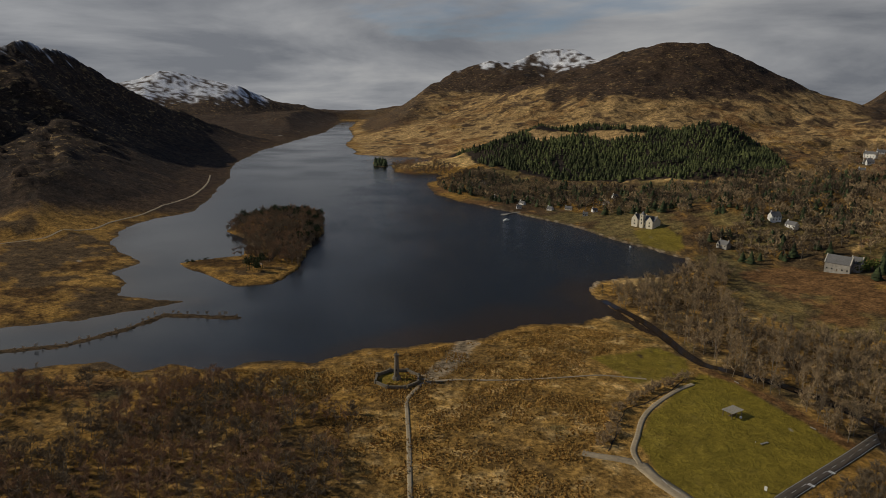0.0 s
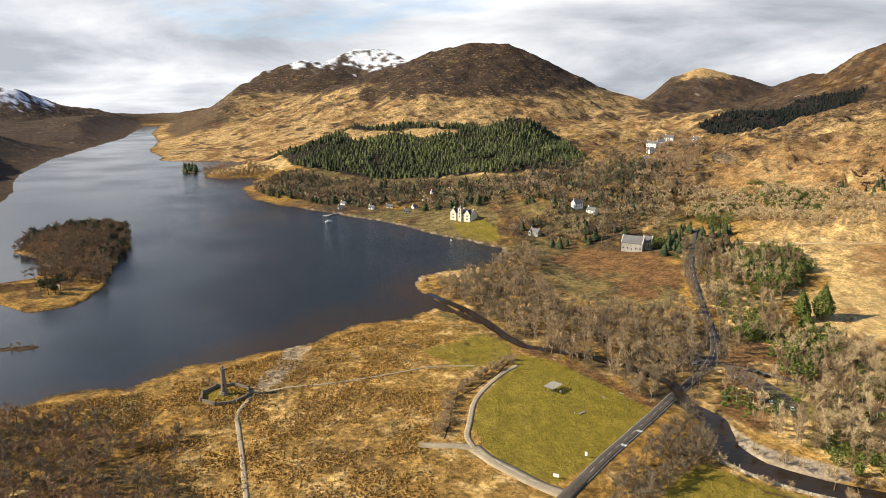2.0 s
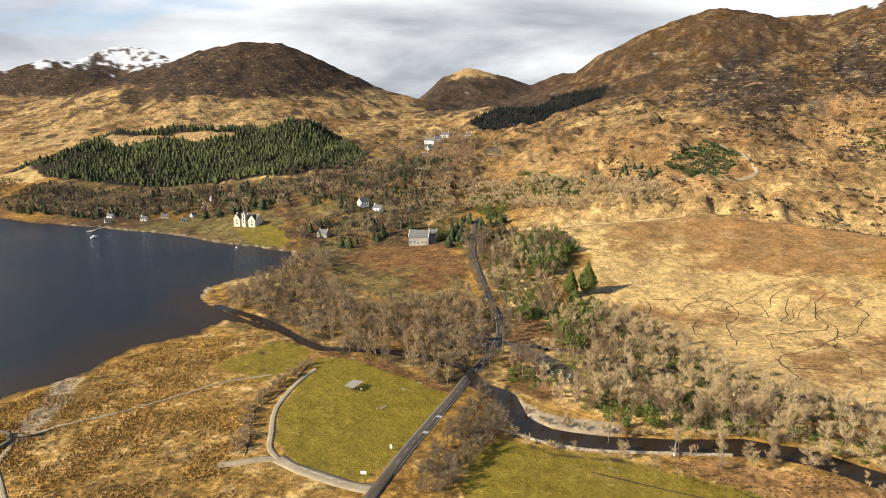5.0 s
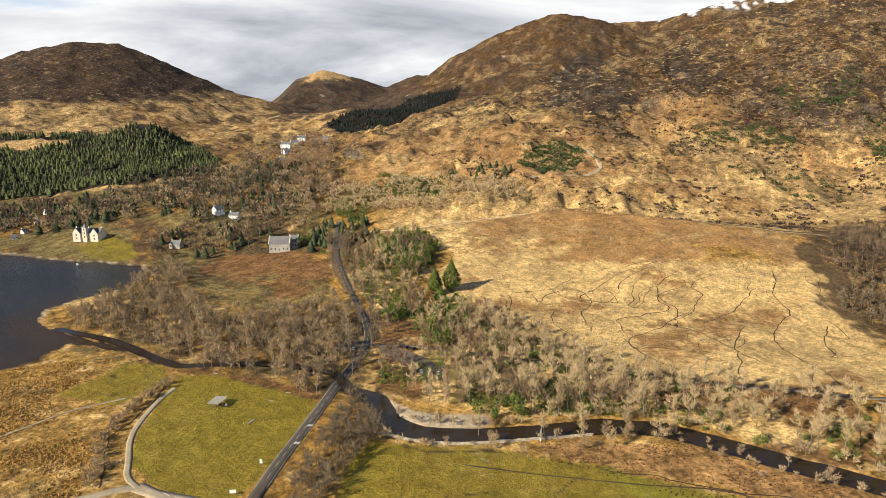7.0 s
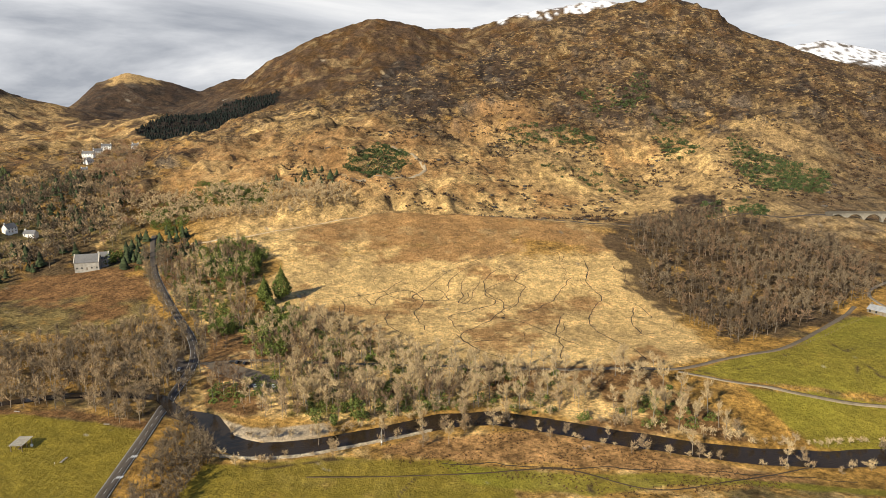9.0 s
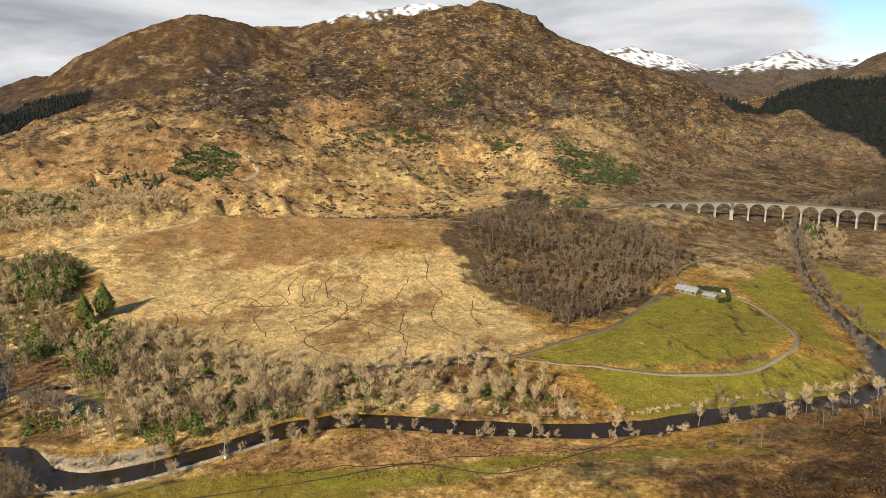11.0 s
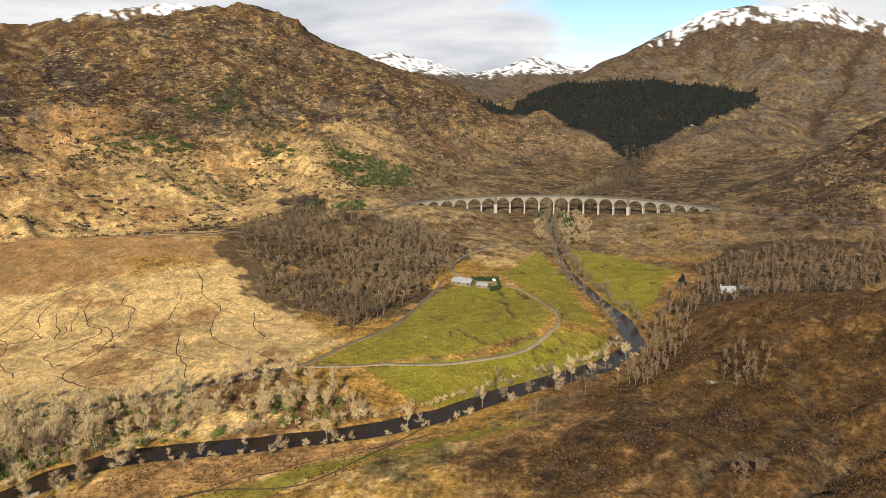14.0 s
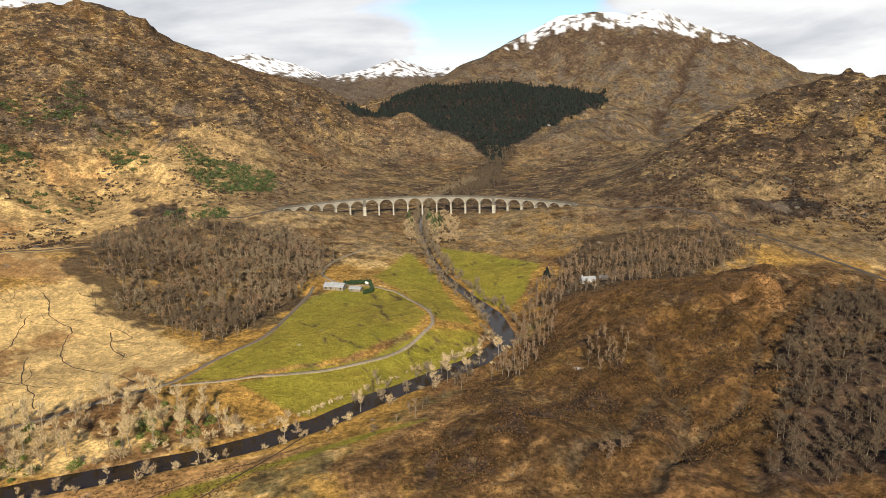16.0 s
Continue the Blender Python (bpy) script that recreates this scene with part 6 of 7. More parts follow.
M_TYRE = plain("tyre", (0.03, 0.03, 0.03), 0.9, 0.1, 2)
M_CARWHITE = plain("white_car_paint", (0.78, 0.78, 0.78), 0.25, 0.03, 1)
M_CARDARK = plain("dark_car_paint", (0.03, 0.032, 0.04), 0.25, 0.05, 1)
M_CARSILVER = plain("silver_car_paint", (0.42, 0.43, 0.45), 0.25, 0.05, 1)
for _x, _y, _r, _m, _l in ((259, 281, 60, M_CARWHITE, "white car parked in the wooded car park"), (262, 276.5, 60, M_CARWHITE, "white car parked beside another"),
                          (257, 286, 60, M_CARSILVER, "silver car parked in the wooded car park"), (277, 322, 20, M_CARDARK, "dark car parked at the car park edge"),
                          (278.5, 317, 20, M_CARDARK, "dark car parked at the car park edge"), (258, 357, 40, M_CARWHITE, "white car in the roadside lay-by"),
                          (254, 352, 40, M_CARDARK, "dark car in the roadside lay-by"), (252, 345, 40, M_CARSILVER, "silver car in the roadside lay-by")):
    car(_x, _y, _r, _m, _l)

# ---- trees ----
class Soup:
    """Triangles gathered into one mesh."""

    def __init__(self):
        self.v, self.f, self.n = [], [], 0

    def add(self, v, f):
        self.v.append(np.asarray(v, np.float32))
        self.f.append(np.asarray(f, np.int32) + self.n)
        self.n += len(v)

    def arrays(self):
        return np.concatenate(self.v), np.concatenate(self.f)


def spike(p, q, r, n=3):
    v, f = cone_between(p, q, r, r, n)
    v = np.concatenate([v[:n], [np.asarray(q, float)]])
    k = np.arange(n)
    return v, np.stack([k, (k + 1) % n, np.full(n, n)], -1)


def cone_between(p, q, r0, r1, n=4):
    p, q = np.asarray(p, float), np.asarray(q, float)
    d = (q - p) / (np.linalg.norm(q - p) + 1e-9)
    u = np.cross(d, (0.3, 0.9, 0.1))
    u /= np.linalg.norm(u)
    w = np.cross(d, u)
    a = 2 * np.pi * np.arange(n) / n
    ring = np.cos(a)[:, None] * u + np.sin(a)[:, None] * w
    v = np.concatenate([p + ring * r0, q + ring * r1])
    k = np.arange(n)
    j = (k + 1) % n
    return v, np.concatenate([np.stack([k, j, n + j], -1), np.stack([k, n + j, n + k], -1)])


def bare_tree(rng, h, spread, twigs, slim=False, twig_w=0.12):
    """A leafless tree: (trunk and limbs), (twigs), as triangle arrays."""
    wood, tw = Soup(), Soup()
    lean = rng.normal(0, 0.05, 2) * h
    base, top = np.zeros(3), np.array([lean[0], lean[1], h * 0.86])
    mid = (base + top) / 2 + np.array([*rng.normal(0, 0.02 * h, 2), 0])
    r0 = 0.013 * h + 0.05
    wood.add(*cone_between(base - (0, 0, 0.6), mid, r0, r0 * 0.6, 3))
    wood.add(*spike(mid, top, r0 * 0.6))
    tips = [(mid, top, 1.0)]
    n = 7 if slim else 9
    for k in range(n):
        t = rng.uniform(0.3 if slim else 0.22, 0.85)
        p = base + (mid - base) * min(1, t * 2) + (top - mid) * max(0, t * 2 - 1)
        a = rng.uniform(0, 2 * np.pi)
        ln = spread * rng.uniform(0.6, 1.0) * (1 - 0.45 * abs(t - 0.5))
        rise = rng.uniform(0.6, 1.4) * ln * (1.1 if slim else 0.7)
        q = p + np.array([np.cos(a) * ln, np.sin(a) * ln, rise])
        q[2] = min(q[2], h * 0.97)
        wood.add(*spike(p, q, r0 * 0.42))
        tips.append((p, q, ln))
    m = len(tips)
    pick = rng.integers(0, m, twigs)
    t = rng.uniform(0.3, 1.0, twigs)
    P = np.array([a for a, _, _ in tips])[pick]
    Q = np.array([b for _, b, _ in tips])[pick]
    start = P + (Q - P) * t[:, None] + rng.normal(0, 0.25, (twigs, 3))
    d = rng.normal(0, 1, (twigs, 3))
    d[:, 2] = np.abs(d[:, 2]) * (1.5 if slim else 0.9) + (0.7 if slim else 0.25)
    out = start - np.array([lean[0] / 2, lean[1] / 2, h * 0.45])
    d += 0.5 * out / (np.linalg.norm(out, axis=1)[:, None] + 1e-6)
    d /= np.linalg.norm(d, axis=1)[:, None]
    ln = rng.uniform(0.8, 2.2, twigs) * (0.55 + 0.045 * h)
    side = np.cross(d, rng.normal(0, 1, (twigs, 3)))
    side /= np.linalg.norm(side, axis=1)[:, None] + 1e-9
    wd = twig_w * rng.uniform(0.7, 1.5, twigs)
    v = np.stack([start - side * wd[:, None], start + side * wd[:, None], start + d * ln[:, None]], 1).reshape(-1, 3)
    tw.add(v, np.arange(3 * twigs).reshape(-1, 3))
    return wood.arrays(), tw.arrays()


def spruce(rng, h, tiers=4, n=7):
    s = Soup()
    r = h * rng.uniform(0.30, 0.42)
    for k in range(tiers):
        z0 = h * (0.06 + 0.80 * k / tiers)
        z1 = min(h, z0 + h * (0.42 - 0.025 * k))
        rr = r * (1 - 0.82 * k / tiers)
        a = 2 * np.pi * (np.arange(n) + rng.uniform(0, 1)) / n
        jag = rr * np.where(np.arange(n) % 2, 0.62, 1.1) * rng.uniform(0.8, 1.15, n)
        ring = np.stack([np.cos(a) * jag, np.sin(a) * jag, z0 + rng.uniform(-0.03, 0.03, n) * h], -1)
        v = np.concatenate([ring, [[rng.normal(0, 0.01) * h, rng.normal(0, 0.01) * h, z1]]])
        i = np.arange(n)
        s.add(v, np.stack([i, (i + 1) % n, np.full(n, n)], -1))
    return s.arrays()


def leafy(rng, rx, rz, n, size, lift=0.5, hollow=0.55):
    """A bush or crown: many small leaf faces over an uneven rounded mass."""
    d = rng.normal(0, 1, (n, 3))
    d /= np.linalg.norm(d, axis=1)[:, None]
    lump = 1 + 0.28 * np.sin(3.1 * d[:, 0] + 2 * d[:, 2] + rng.uniform(0, 6)) * np.cos(2.7 * d[:, 1] + rng.uniform(0, 6))
    p = d * (rng.uniform(hollow, 1.0, n) * lump)[:, None] * np.array([rx, rx, rz])
    p[:, 2] += rz * lift
    p[:, 2] = np.maximum(p[:, 2], 0.05)
    a, b = rng.normal(0, 1, (n, 3)), rng.normal(0, 1, (n, 3))
    a /= np.linalg.norm(a, axis=1)[:, None]
    b = np.cross(a, b)
    b /= np.linalg.norm(b, axis=1)[:, None]
    sz = size * rng.uniform(0.6, 1.3, n)[:, None]
    v = np.stack([p - a * sz, p + a * sz * 0.6 + b * sz * 0.7, p + a * sz * 0.2 - b * sz], 1).reshape(-1, 3)
    return v, np.arange(3 * n).reshape(-1, 3)


def scatter(rng, pts, spacing, thin=0.0, size=40, seed=5, keep=None, jitter=0.42, edge=0.0):
    """Uneven points inside an outline."""
    p = np.array(pts, float)
    x0, y0 = p.min(0)
    x1, y1 = p.max(0)
    gx, gy = np.meshgrid(np.arange(x0, x1, spacing), np.arange(y0, y1, spacing), indexing="ij")
    gx = gx.ravel() + rng.uniform(-jitter, jitter, gx.size) * spacing
    gy = gy.ravel() + rng.uniform(-jitter, jitter, gy.size) * spacing
    ok = inside(gx, gy, pts)
    if thin:
        ok &= fbm(gx, gy, size, 3, seed) > rng.uniform(-1, 1, gx.size) * 0.25 + (thin - 0.5)
    if edge:
        ok &= poly_sd(gx, gy, pts) + edge * 1.6 * fbm(gx, gy, edge * 2.2, 3, seed + 9) > edge * 0.35 * rng.uniform(0, 1, gx.size)
    gx, gy = gx[ok], gy[ok]
    # off the roads, the water and the river
    for line, w in ((ROAD, 5.0), (RIVER[10:], 8.0), (RIVER[:11], 2.2), (LANE, 3.5)):
        d, _ = seg_dist(gx, gy, line)
        gx, gy = gx[d > w], gy[d > w]
    z = ground_z(gx, gy)
    ok = z > 0.15
    if keep is not None:
        ok &= keep(gx, gy, z)
    return np.stack([gx[ok], gy[ok], z[ok]], -1)


LANE = [(262, 345), (285, 318), (300, 285), (318, 245), (336, 205), (350, 175), (362, 150), (376, 118), (390, 83), (415, 61), (443, 36)]


def plant(name, models, places, scales, rng, material, label, category):
    """One mesh of many plants, each a turned and scaled copy of one of the models."""
    if not len(places):
        return
    s = Soup()
    which = rng.integers(0, len(models), len(places))
    turn = rng.uniform(0, 2 * np.pi, len(places))
    for p, k, a, sc in zip(places, which, turn, scales):
        v, f = models[k]
        c, q = math.cos(a) * sc, math.sin(a) * sc
        w = np.empty_like(v)
        w[:, 0] = v[:, 0] * c - v[:, 1] * q + p[0]
        w[:, 1] = v[:, 0] * q + v[:, 1] * c + p[1]
        w[:, 2] = v[:, 2] * sc + p[2]
        s.add(w, f)
    v, f = s.arrays()
    tagged(new(name, mesh_from(name, v, f, material)), label, category, kind="stuff")


def plant_bare(rng, models, places, scales, bark, twig, label):
    """A wood of leafless trees: the stems and the twigs."""
    st = rng.bit_generator.state
    plant("bare_wood_stems", [m[0] for m in models], places, scales, rng, bark, label + ", the stems", "trees")
    rng.bit_generator.state = st
    plant("bare_wood_twigs", [m[1] for m in models], places, scales, rng, twig, label + ", the twigs", "trees")


def plant_mixed(rng, models, places, scales, kinds, label):
    """A mixed wood: each stand of trees takes one of several barks and twig colours."""
    g = fbm(places[:, 0], places[:, 1], 26, 2, 71) + rng.normal(0, 0.22, len(places))
    cut = np.quantile(g, np.linspace(0, 1, len(kinds) + 1)[1:-1])
    pick = np.searchsorted(cut, g)
    for k, (bark, twig, word) in enumerate(kinds):
        if (pick == k).any():
            plant_bare(rng, models, places[pick == k], scales[pick == k], bark, twig, word + " " + label)


rng = np.random.default_rng(7)
T_ROUND = [bare_tree(rng, h, s, 235, False, 0.085) for h, s in ((9, 3.4), (10.5, 3.8), (8, 3.2), (11, 3.6), (7, 2.8))]
T_SLIM = [bare_tree(rng, h, s, 190, True, 0.072) for h, s in ((11, 2.0), (12.5, 2.3), (10, 1.8), (13, 2.2))]
T_FAR = [bare_tree(rng, h, s, 80, False, 0.23) for h, s in ((9, 3.6), (10, 4.0), (8, 3.4))]
T_BUSH = [bare_tree(rng, h, s, 120, False, 0.11) for h, s in ((4.0, 2.4), (5.0, 2.6), (3.2, 2.2))]
T_SPRUCE = [spruce(rng, h) for h in (9, 10.5, 11.5, 10, 8, 12.5)]
T_SHRUB = [leafy(rng, r, r * 0.8, 110, 0.42) for r in (1.6, 2.2, 2.8)]
T_JUNIPER = [leafy(rng, r, r * 0.6, 40, 1.0) for r in (3.0, 4.2)]

W_SHORE = [(132, 548), (206, 593), (240, 640), (262, 660), (275, 629), (240, 560), (229, 535), (222, 470), (275, 437), (302, 436), (294, 397), (270, 358), (205, 305), (192, 298), (183, 341), (172, 379), (160, 402), (158, 450)]
W_VERGE = [(128, 223), (150, 245), (199, 283), (222, 297), (204, 262), (190, 243), (160, 228), (136, 214)]
W_BAY = [(-13, 1180), (40, 1330), (180, 1180), (225, 1062), (284, 1010), (421, 1010), (500, 1050), (560, 1000), (560, 860), (500, 740), (448, 700), (374, 655), (300, 655), (262, 680), (262, 720), (310, 745), (330, 800), (260, 862), (224, 870), (170, 930), (100, 1000), (10, 1110)]
W_RISE = [(448, 762), (500, 770), (570, 640), (650, 540), (620, 500), (560, 520), (510, 560), (470, 620), (430, 700)]
W_LEFT = [(-235, 366), (-153, 366), (-107, 362), (-68, 345), (-42, 330), (-36, 268), (-48, 225), (-110, 190), (-190, 215), (-240, 290)]
W_BIRCH = [(813, 235), (829, 148), (764, 22), (667, -25), (584, -8), (500, 28), (438, 60), (472, 90), (535, 152), (613, 196), (700, 222)]
W_EAST = [(386, -112), (445, -140), (500, -165), (540, -210), (575, -290), (560, -400), (511, -375), (480, -290), (461, -218), (449, -175), (401, -128), (330, -66), (282, -22), (290, -8), (358, -82)]

CAR_PARK = [(266, 340), (274, 330), (275, 305), (271, 280), (262, 266), (252, 275), (257, 300), (261, 330)]


def off_tarmac(x, y, z):
    """Off the car park and the ground just before it."""
    return (poly_sd(x, y, CAR_PARK) < -1.5) & (np.hypot(x - 251, y - 277) > 9)



def sizes(n, a, b):
    return rng.uniform(a, b, n)


def off_bungalow(x, y, z):
    """Off the bungalow and the ground just before it."""
    return (np.hypot(x - 495, y + 212) > 13) & (np.hypot(x - 483, y + 206) > 11)


pl = scatter(rng, W_SHORE, 6.6, 0.14, 40, 301, edge=8)
plant_mixed(rng, T_ROUND + T_SLIM, pl, sizes(len(pl), 0.85, 1.6), ((M_BARK, M_TWIG, "brown"), (M_BARK, M_TWIG_GREY, "grey-brown"), (M_BIRCH, M_TWIG, "pale-stemmed")), "leafless woodland between the loch and the road")
pl = scatter(rng, W_ROAD, 6.6, 0.30, 24, 303, edge=10, keep=off_tarmac)
plant_mixed(rng, T_SLIM + T_SLIM + T_ROUND[:3], pl, sizes(len(pl), 0.8, 1.6), ((M_BIRCH, M_TWIG_PALE, "pale lichened"), (M_BARK, M_TWIG, "brown"), (M_BIRCH, M_TWIG_RED, "reddish")), "leafless trees along the road")
pl = scatter(rng, W_VERGE, 3.7, 0.05, 20, 305)
plant_bare(rng, T_ROUND, pl, sizes(len(pl), 0.6, 1.15), M_BARK_DARK, M_TWIG_GREY, "leafless roadside scrub above the verge")
def clear_of_houses(x, y):
    """Off the houses and the ground just before them."""
    ok = np.ones(np.shape(x), bool)
    for hx, hy in ((372, 765), (385, 750), (297, 712), (118, 1005), (150, 948), (175, 945), (206, 925), (249, 991), (358, 606), (690, 1125), (715, 1138), (637, 1038), (740, 1150), (772, 1114), (665, 1090), (608, 1007), (340, 800), (320, 850)):
        n = math.hypot(hx, hy)
        a, c = ((x - hx) * hx + (y - hy) * hy) / n, ((x - hx) * hy - (y - hy) * hx) / n
        ok &= ~((np.abs(c) < 11) & (a < 10) & (a > -42))
    return ok


pl = scatter(rng, W_BAY, 9.5, 0.08, 70, 307, edge=10, keep=lambda x, y, z: (poly_sd(x, y, GREENS[9]) < -4) & clear_of_houses(x, y))
plant_mixed(rng, T_FAR, pl, sizes(len(pl), 1.15, 1.8), ((M_BARK, M_TWIG, "brown"), (M_BARK, M_TWIG_GREY, "grey-brown"), (M_BARK, M_TWIG_DARK, "dark")), "leafless woodland round the far bay")
pl = scatter(rng, W_BAY, 15, 0.40, 60, 306, keep=lambda x, y, z: clear_of_houses(x, y))
plant("pine_group", T_SPRUCE[:4], pl, sizes(len(pl), 0.9, 1.5), rng, M_PINE, "dark pines scattered through the village woods", "trees")
pl = scatter(rng, W_RISE, 6.4, 0.08, 40, 309)
plant_bare(rng, T_FAR + T_SLIM[:1], pl, sizes(len(pl), 0.9, 1.3), M_BARK, M_TWIG_PALE, "pale birch thicket behind the hump")
pl = scatter(rng, W_LEFT, 5.1, 0.30, 45, 311, edge=12)
plant_mixed(rng, T_ROUND, pl, sizes(len(pl), 0.6, 1.25), ((M_BARK, M_TWIG_RUSSET, "russet"), (M_BARK, M_TWIG_GREY, "grey-brown")), "low birch scrub on the wet moor")
pl = scatter(rng, W_BIRCH, 6.6, 0.12, 40, 313, edge=22)
plant_mixed(rng, T_SLIM + T_FAR[:2], pl, sizes(len(pl), 0.75, 1.3), ((M_BARK_DARK, M_TWIG_GREY, "grey-brown"), (M_BARK_DARK, M_TWIG_RED, "reddish"), (M_BARK, M_TWIG_DARK, "grey-stemmed")), "dense leafless birch wood below the railway")
pl = scatter(rng, W_EAST, 6.6, 0.26, 40, 315, edge=10, keep=off_bungalow)
plant_mixed(rng, T_SLIM + T_ROUND[2:3], pl, sizes(len(pl), 0.55, 0.95), ((M_BIRCH, M_TWIG_RED, "pale-stemmed"), (M_BARK, M_TWIG_RED, "reddish"), (M_BARK, M_TWIG_DARK, "dark")), "leafless birches above the river bend")
W_GLEN = [(385, 640), (430, 650), (470, 690), (540, 780), (640, 900), (740, 1060), (800, 1150), (700, 1180), (600, 1050), (560, 960), (520, 830), (470, 740)]
pl = scatter(rng, W_GLEN, 11.0, 0.05, 60, 308, keep=lambda x, y, z: clear_of_houses(x, y))
plant_mixed(rng, T_FAR, pl, sizes(len(pl), 1.2, 1.8), ((M_BARK, M_TWIG_RUSSET, "russet"), (M_BARK, M_TWIG, "brown")), "leafless woodland between church and village")
# strips along the upper river and below the viaduct
pl = []
for k, (x, y, z) in enumerate(river_line):
    if x > 440 or y < -20:
        for s in (-1, 1):
            for _ in range(3 if x > 600 else 2 if x > 450 else 1):
                if rng.uniform() < 0.75:
                    pl.append((x + rng.normal(0, 3), y + s * ((3.4 if x > 600 else 5.6 if x > 480 else 8.5) + abs(rng.normal(0, 3)))))
pl = np.array(pl)
pl = np.column_stack([pl, ground_z(pl[:, 0], pl[:, 1])])
plant_bare(rng, T_BUSH + T_ROUND[2:3] + T_SLIM[2:3], pl, sizes(len(pl), 0.5, 1.4), M_BARK, M_TWIG_GREY, "bare alders fringing the upper river")
pl = scatter(rng, [(870, -120), (900, -170), (1020, -215), (1160, -310), (1240, -400), (1200, -420), (1120, -330), (1000, -250), (880, -190)], 10, 0.1, 30, 319, edge=10)
plant_bare(rng, T_FAR, pl, sizes(len(pl), 0.8, 1.3), M_BARK, M_TWIG_DARK, "dark bare trees along the gully above the viaduct")
pl = scatter(rng, [(840, -118), (780, -112), (750, -130), (770, -150), (845, -158)], 9, 0.05, 20, 318)
plant("spruce_group", T_SPRUCE[:3], pl, sizes(len(pl), 1.0, 1.5), rng, M_SPRUCE, "dark evergreens between the tallest piers", "trees")
pl = scatter(rng, [(835, -115), (735, -100), (700, -128), (705, -158), (800, -175), (860, -165)], 7, 0.1, 20, 317)
plant_bare(rng, T_ROUND, pl, sizes(len(pl), 0.8, 1.3), M_BARK, M_TWIG, "bare trees beneath the viaduct")

# scrub of the knoll and the side valley
pl = scatter(rng, KNOLL_THICKET, 4.6, 0.12, 20, 361, edge=8)
plant_bare(rng, T_BUSH + T_SLIM[:1] + T_ROUND[4:], pl, sizes(len(pl), 0.7, 1.2), M_BARK_DARK, M_TWIG_DARK, "dark tangled birch thicket on the knoll's flank")
pl = scatter(rng, [(339, -143), (357, -162), (341, -171), (308, -153), (313, -137)], 6.4, 0.1, 20, 363)
plant_bare(rng, T_SLIM, pl, sizes(len(pl), 0.5, 0.8), M_BARK, M_TWIG_RED, "clump of slender pale birches on the knoll")
pl = scatter(rng, [(352, -92), (407, -125), (455, -148), (426, -162), (376, -136), (332, -105)], 6.0, 0.2, 20, 365)
plant_bare(rng, T_SLIM, pl, sizes(len(pl), 0.55, 0.9), M_BIRCH, M_TWIG_RED, "pale birches on the bank above the river bend")
pl = scatter(rng, [(232, -112), (240, -124), (248, -120), (242, -108)], 3.4, 0.0, 20, 367)
plant_bare(rng, T_BUSH, pl, sizes(len(pl), 0.6, 0.9), M_BARK, M_TWIG_RED, "reddish bare bush alone among bracken")
pl = scatter(rng, VALLEY_SCRUB, 8.6, 0.3, 30, 369, edge=16, keep=off_bungalow)
plant_mixed(rng, T_SLIM[:2] + T_FAR, pl, sizes(len(pl), 0.5, 0.85), ((M_BARK, M_TWIG_RED, "reddish"), (M_BARK, M_TWIG_DARK, "dark"), (M_BIRCH, M_TWIG_RED, "pale-stemmed")), "leafless birch scrub beside the railway")
pl = scatter(rng, [(1420, -372), (1400, -425), (1250, -362), (1110, -290), (1010, -240), (1000, -190), (1110, -240), (1250, -305), (1340, -350)], 6.5, 0.05, 40, 371, edge=12)
plant_bare(rng, T_FAR, pl, sizes(len(pl), 0.7, 1.1), M_BARK, M_TWIG_DARK, "dark alders in the valley below the plantation")

# conifers
F_HILL, F_GLEN, F_EAST = FORESTS
clear_a, clear_b = CLEARINGS
pl = scatter(rng, F_HILL, 7.6, 0.16, 60, 321, keep=lambda x, y, z: (poly_sd(x, y, clear_a) < 6 * fbm(x, y, 20, 2, 3)) & (poly_sd(x, y, clear_b) < 6 * fbm(x, y, 20, 2, 4)) & (z > 9), edge=16)
_tall = 1 + 0.5 * fbm(pl[:, 0], pl[:, 1], 55, 3, 79)
_light = fbm(pl[:, 0], pl[:, 1], 70, 3, 77) + rng.normal(0, 0.15, len(pl)) > 0.06
plant("pine_forest", T_SPRUCE, pl[_light], sizes(int(_light.sum()), 0.6, 1.1) * _tall[_light], rng, M_SPRUCE_LIGHT, "lighter green pines scattered through the plantation", "trees")
pl = pl[~_light]
plant("spruce_forest", T_SPRUCE, pl, sizes(len(pl), 0.6, 1.2) * _tall[~_light], rng, M_SPRUCE, "dark green spruce plantation over a low hill", "trees")
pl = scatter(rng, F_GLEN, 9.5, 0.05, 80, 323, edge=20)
plant("spruce_forest", T_SPRUCE, pl, sizes(len(pl), 0.6, 1.0), rng, M_SPRUCE_SHADED, "dark spruce belt at the foot of the far hills", "trees")
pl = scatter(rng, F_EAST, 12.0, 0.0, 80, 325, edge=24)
plant("spruce_forest", T_SPRUCE, pl, sizes(len(pl), 0.9, 1.35), rng, M_SPRUCE_SHADED, "dark plantation on the mountain flank, its shade put into the colour", "trees")
for outline, sp, lab in (([(360, 560), (420, 640), (470, 620), (440, 545), (395, 530)], 11, "spruces behind the church"), ([(395, 440), (440, 480), (430, 505), (395, 490), (372, 440)], 9, "evergreens at the edge of the hump"),
                         ([(440, 850), (520, 900), (540, 980), (470, 960)], 13, "spruces between the village houses"), ([(620, 640), (660, 600), (700, 560), (650, 560), (600, 600)], 14, "scattered pines on the slope")):
    pl = scatter(rng, outline, sp, 0.15, 30, 327)
    plant("spruce_group", T_SPRUCE[:3], pl, sizes(len(pl), 0.7, 1.2), rng, M_PINE, lab, "trees")

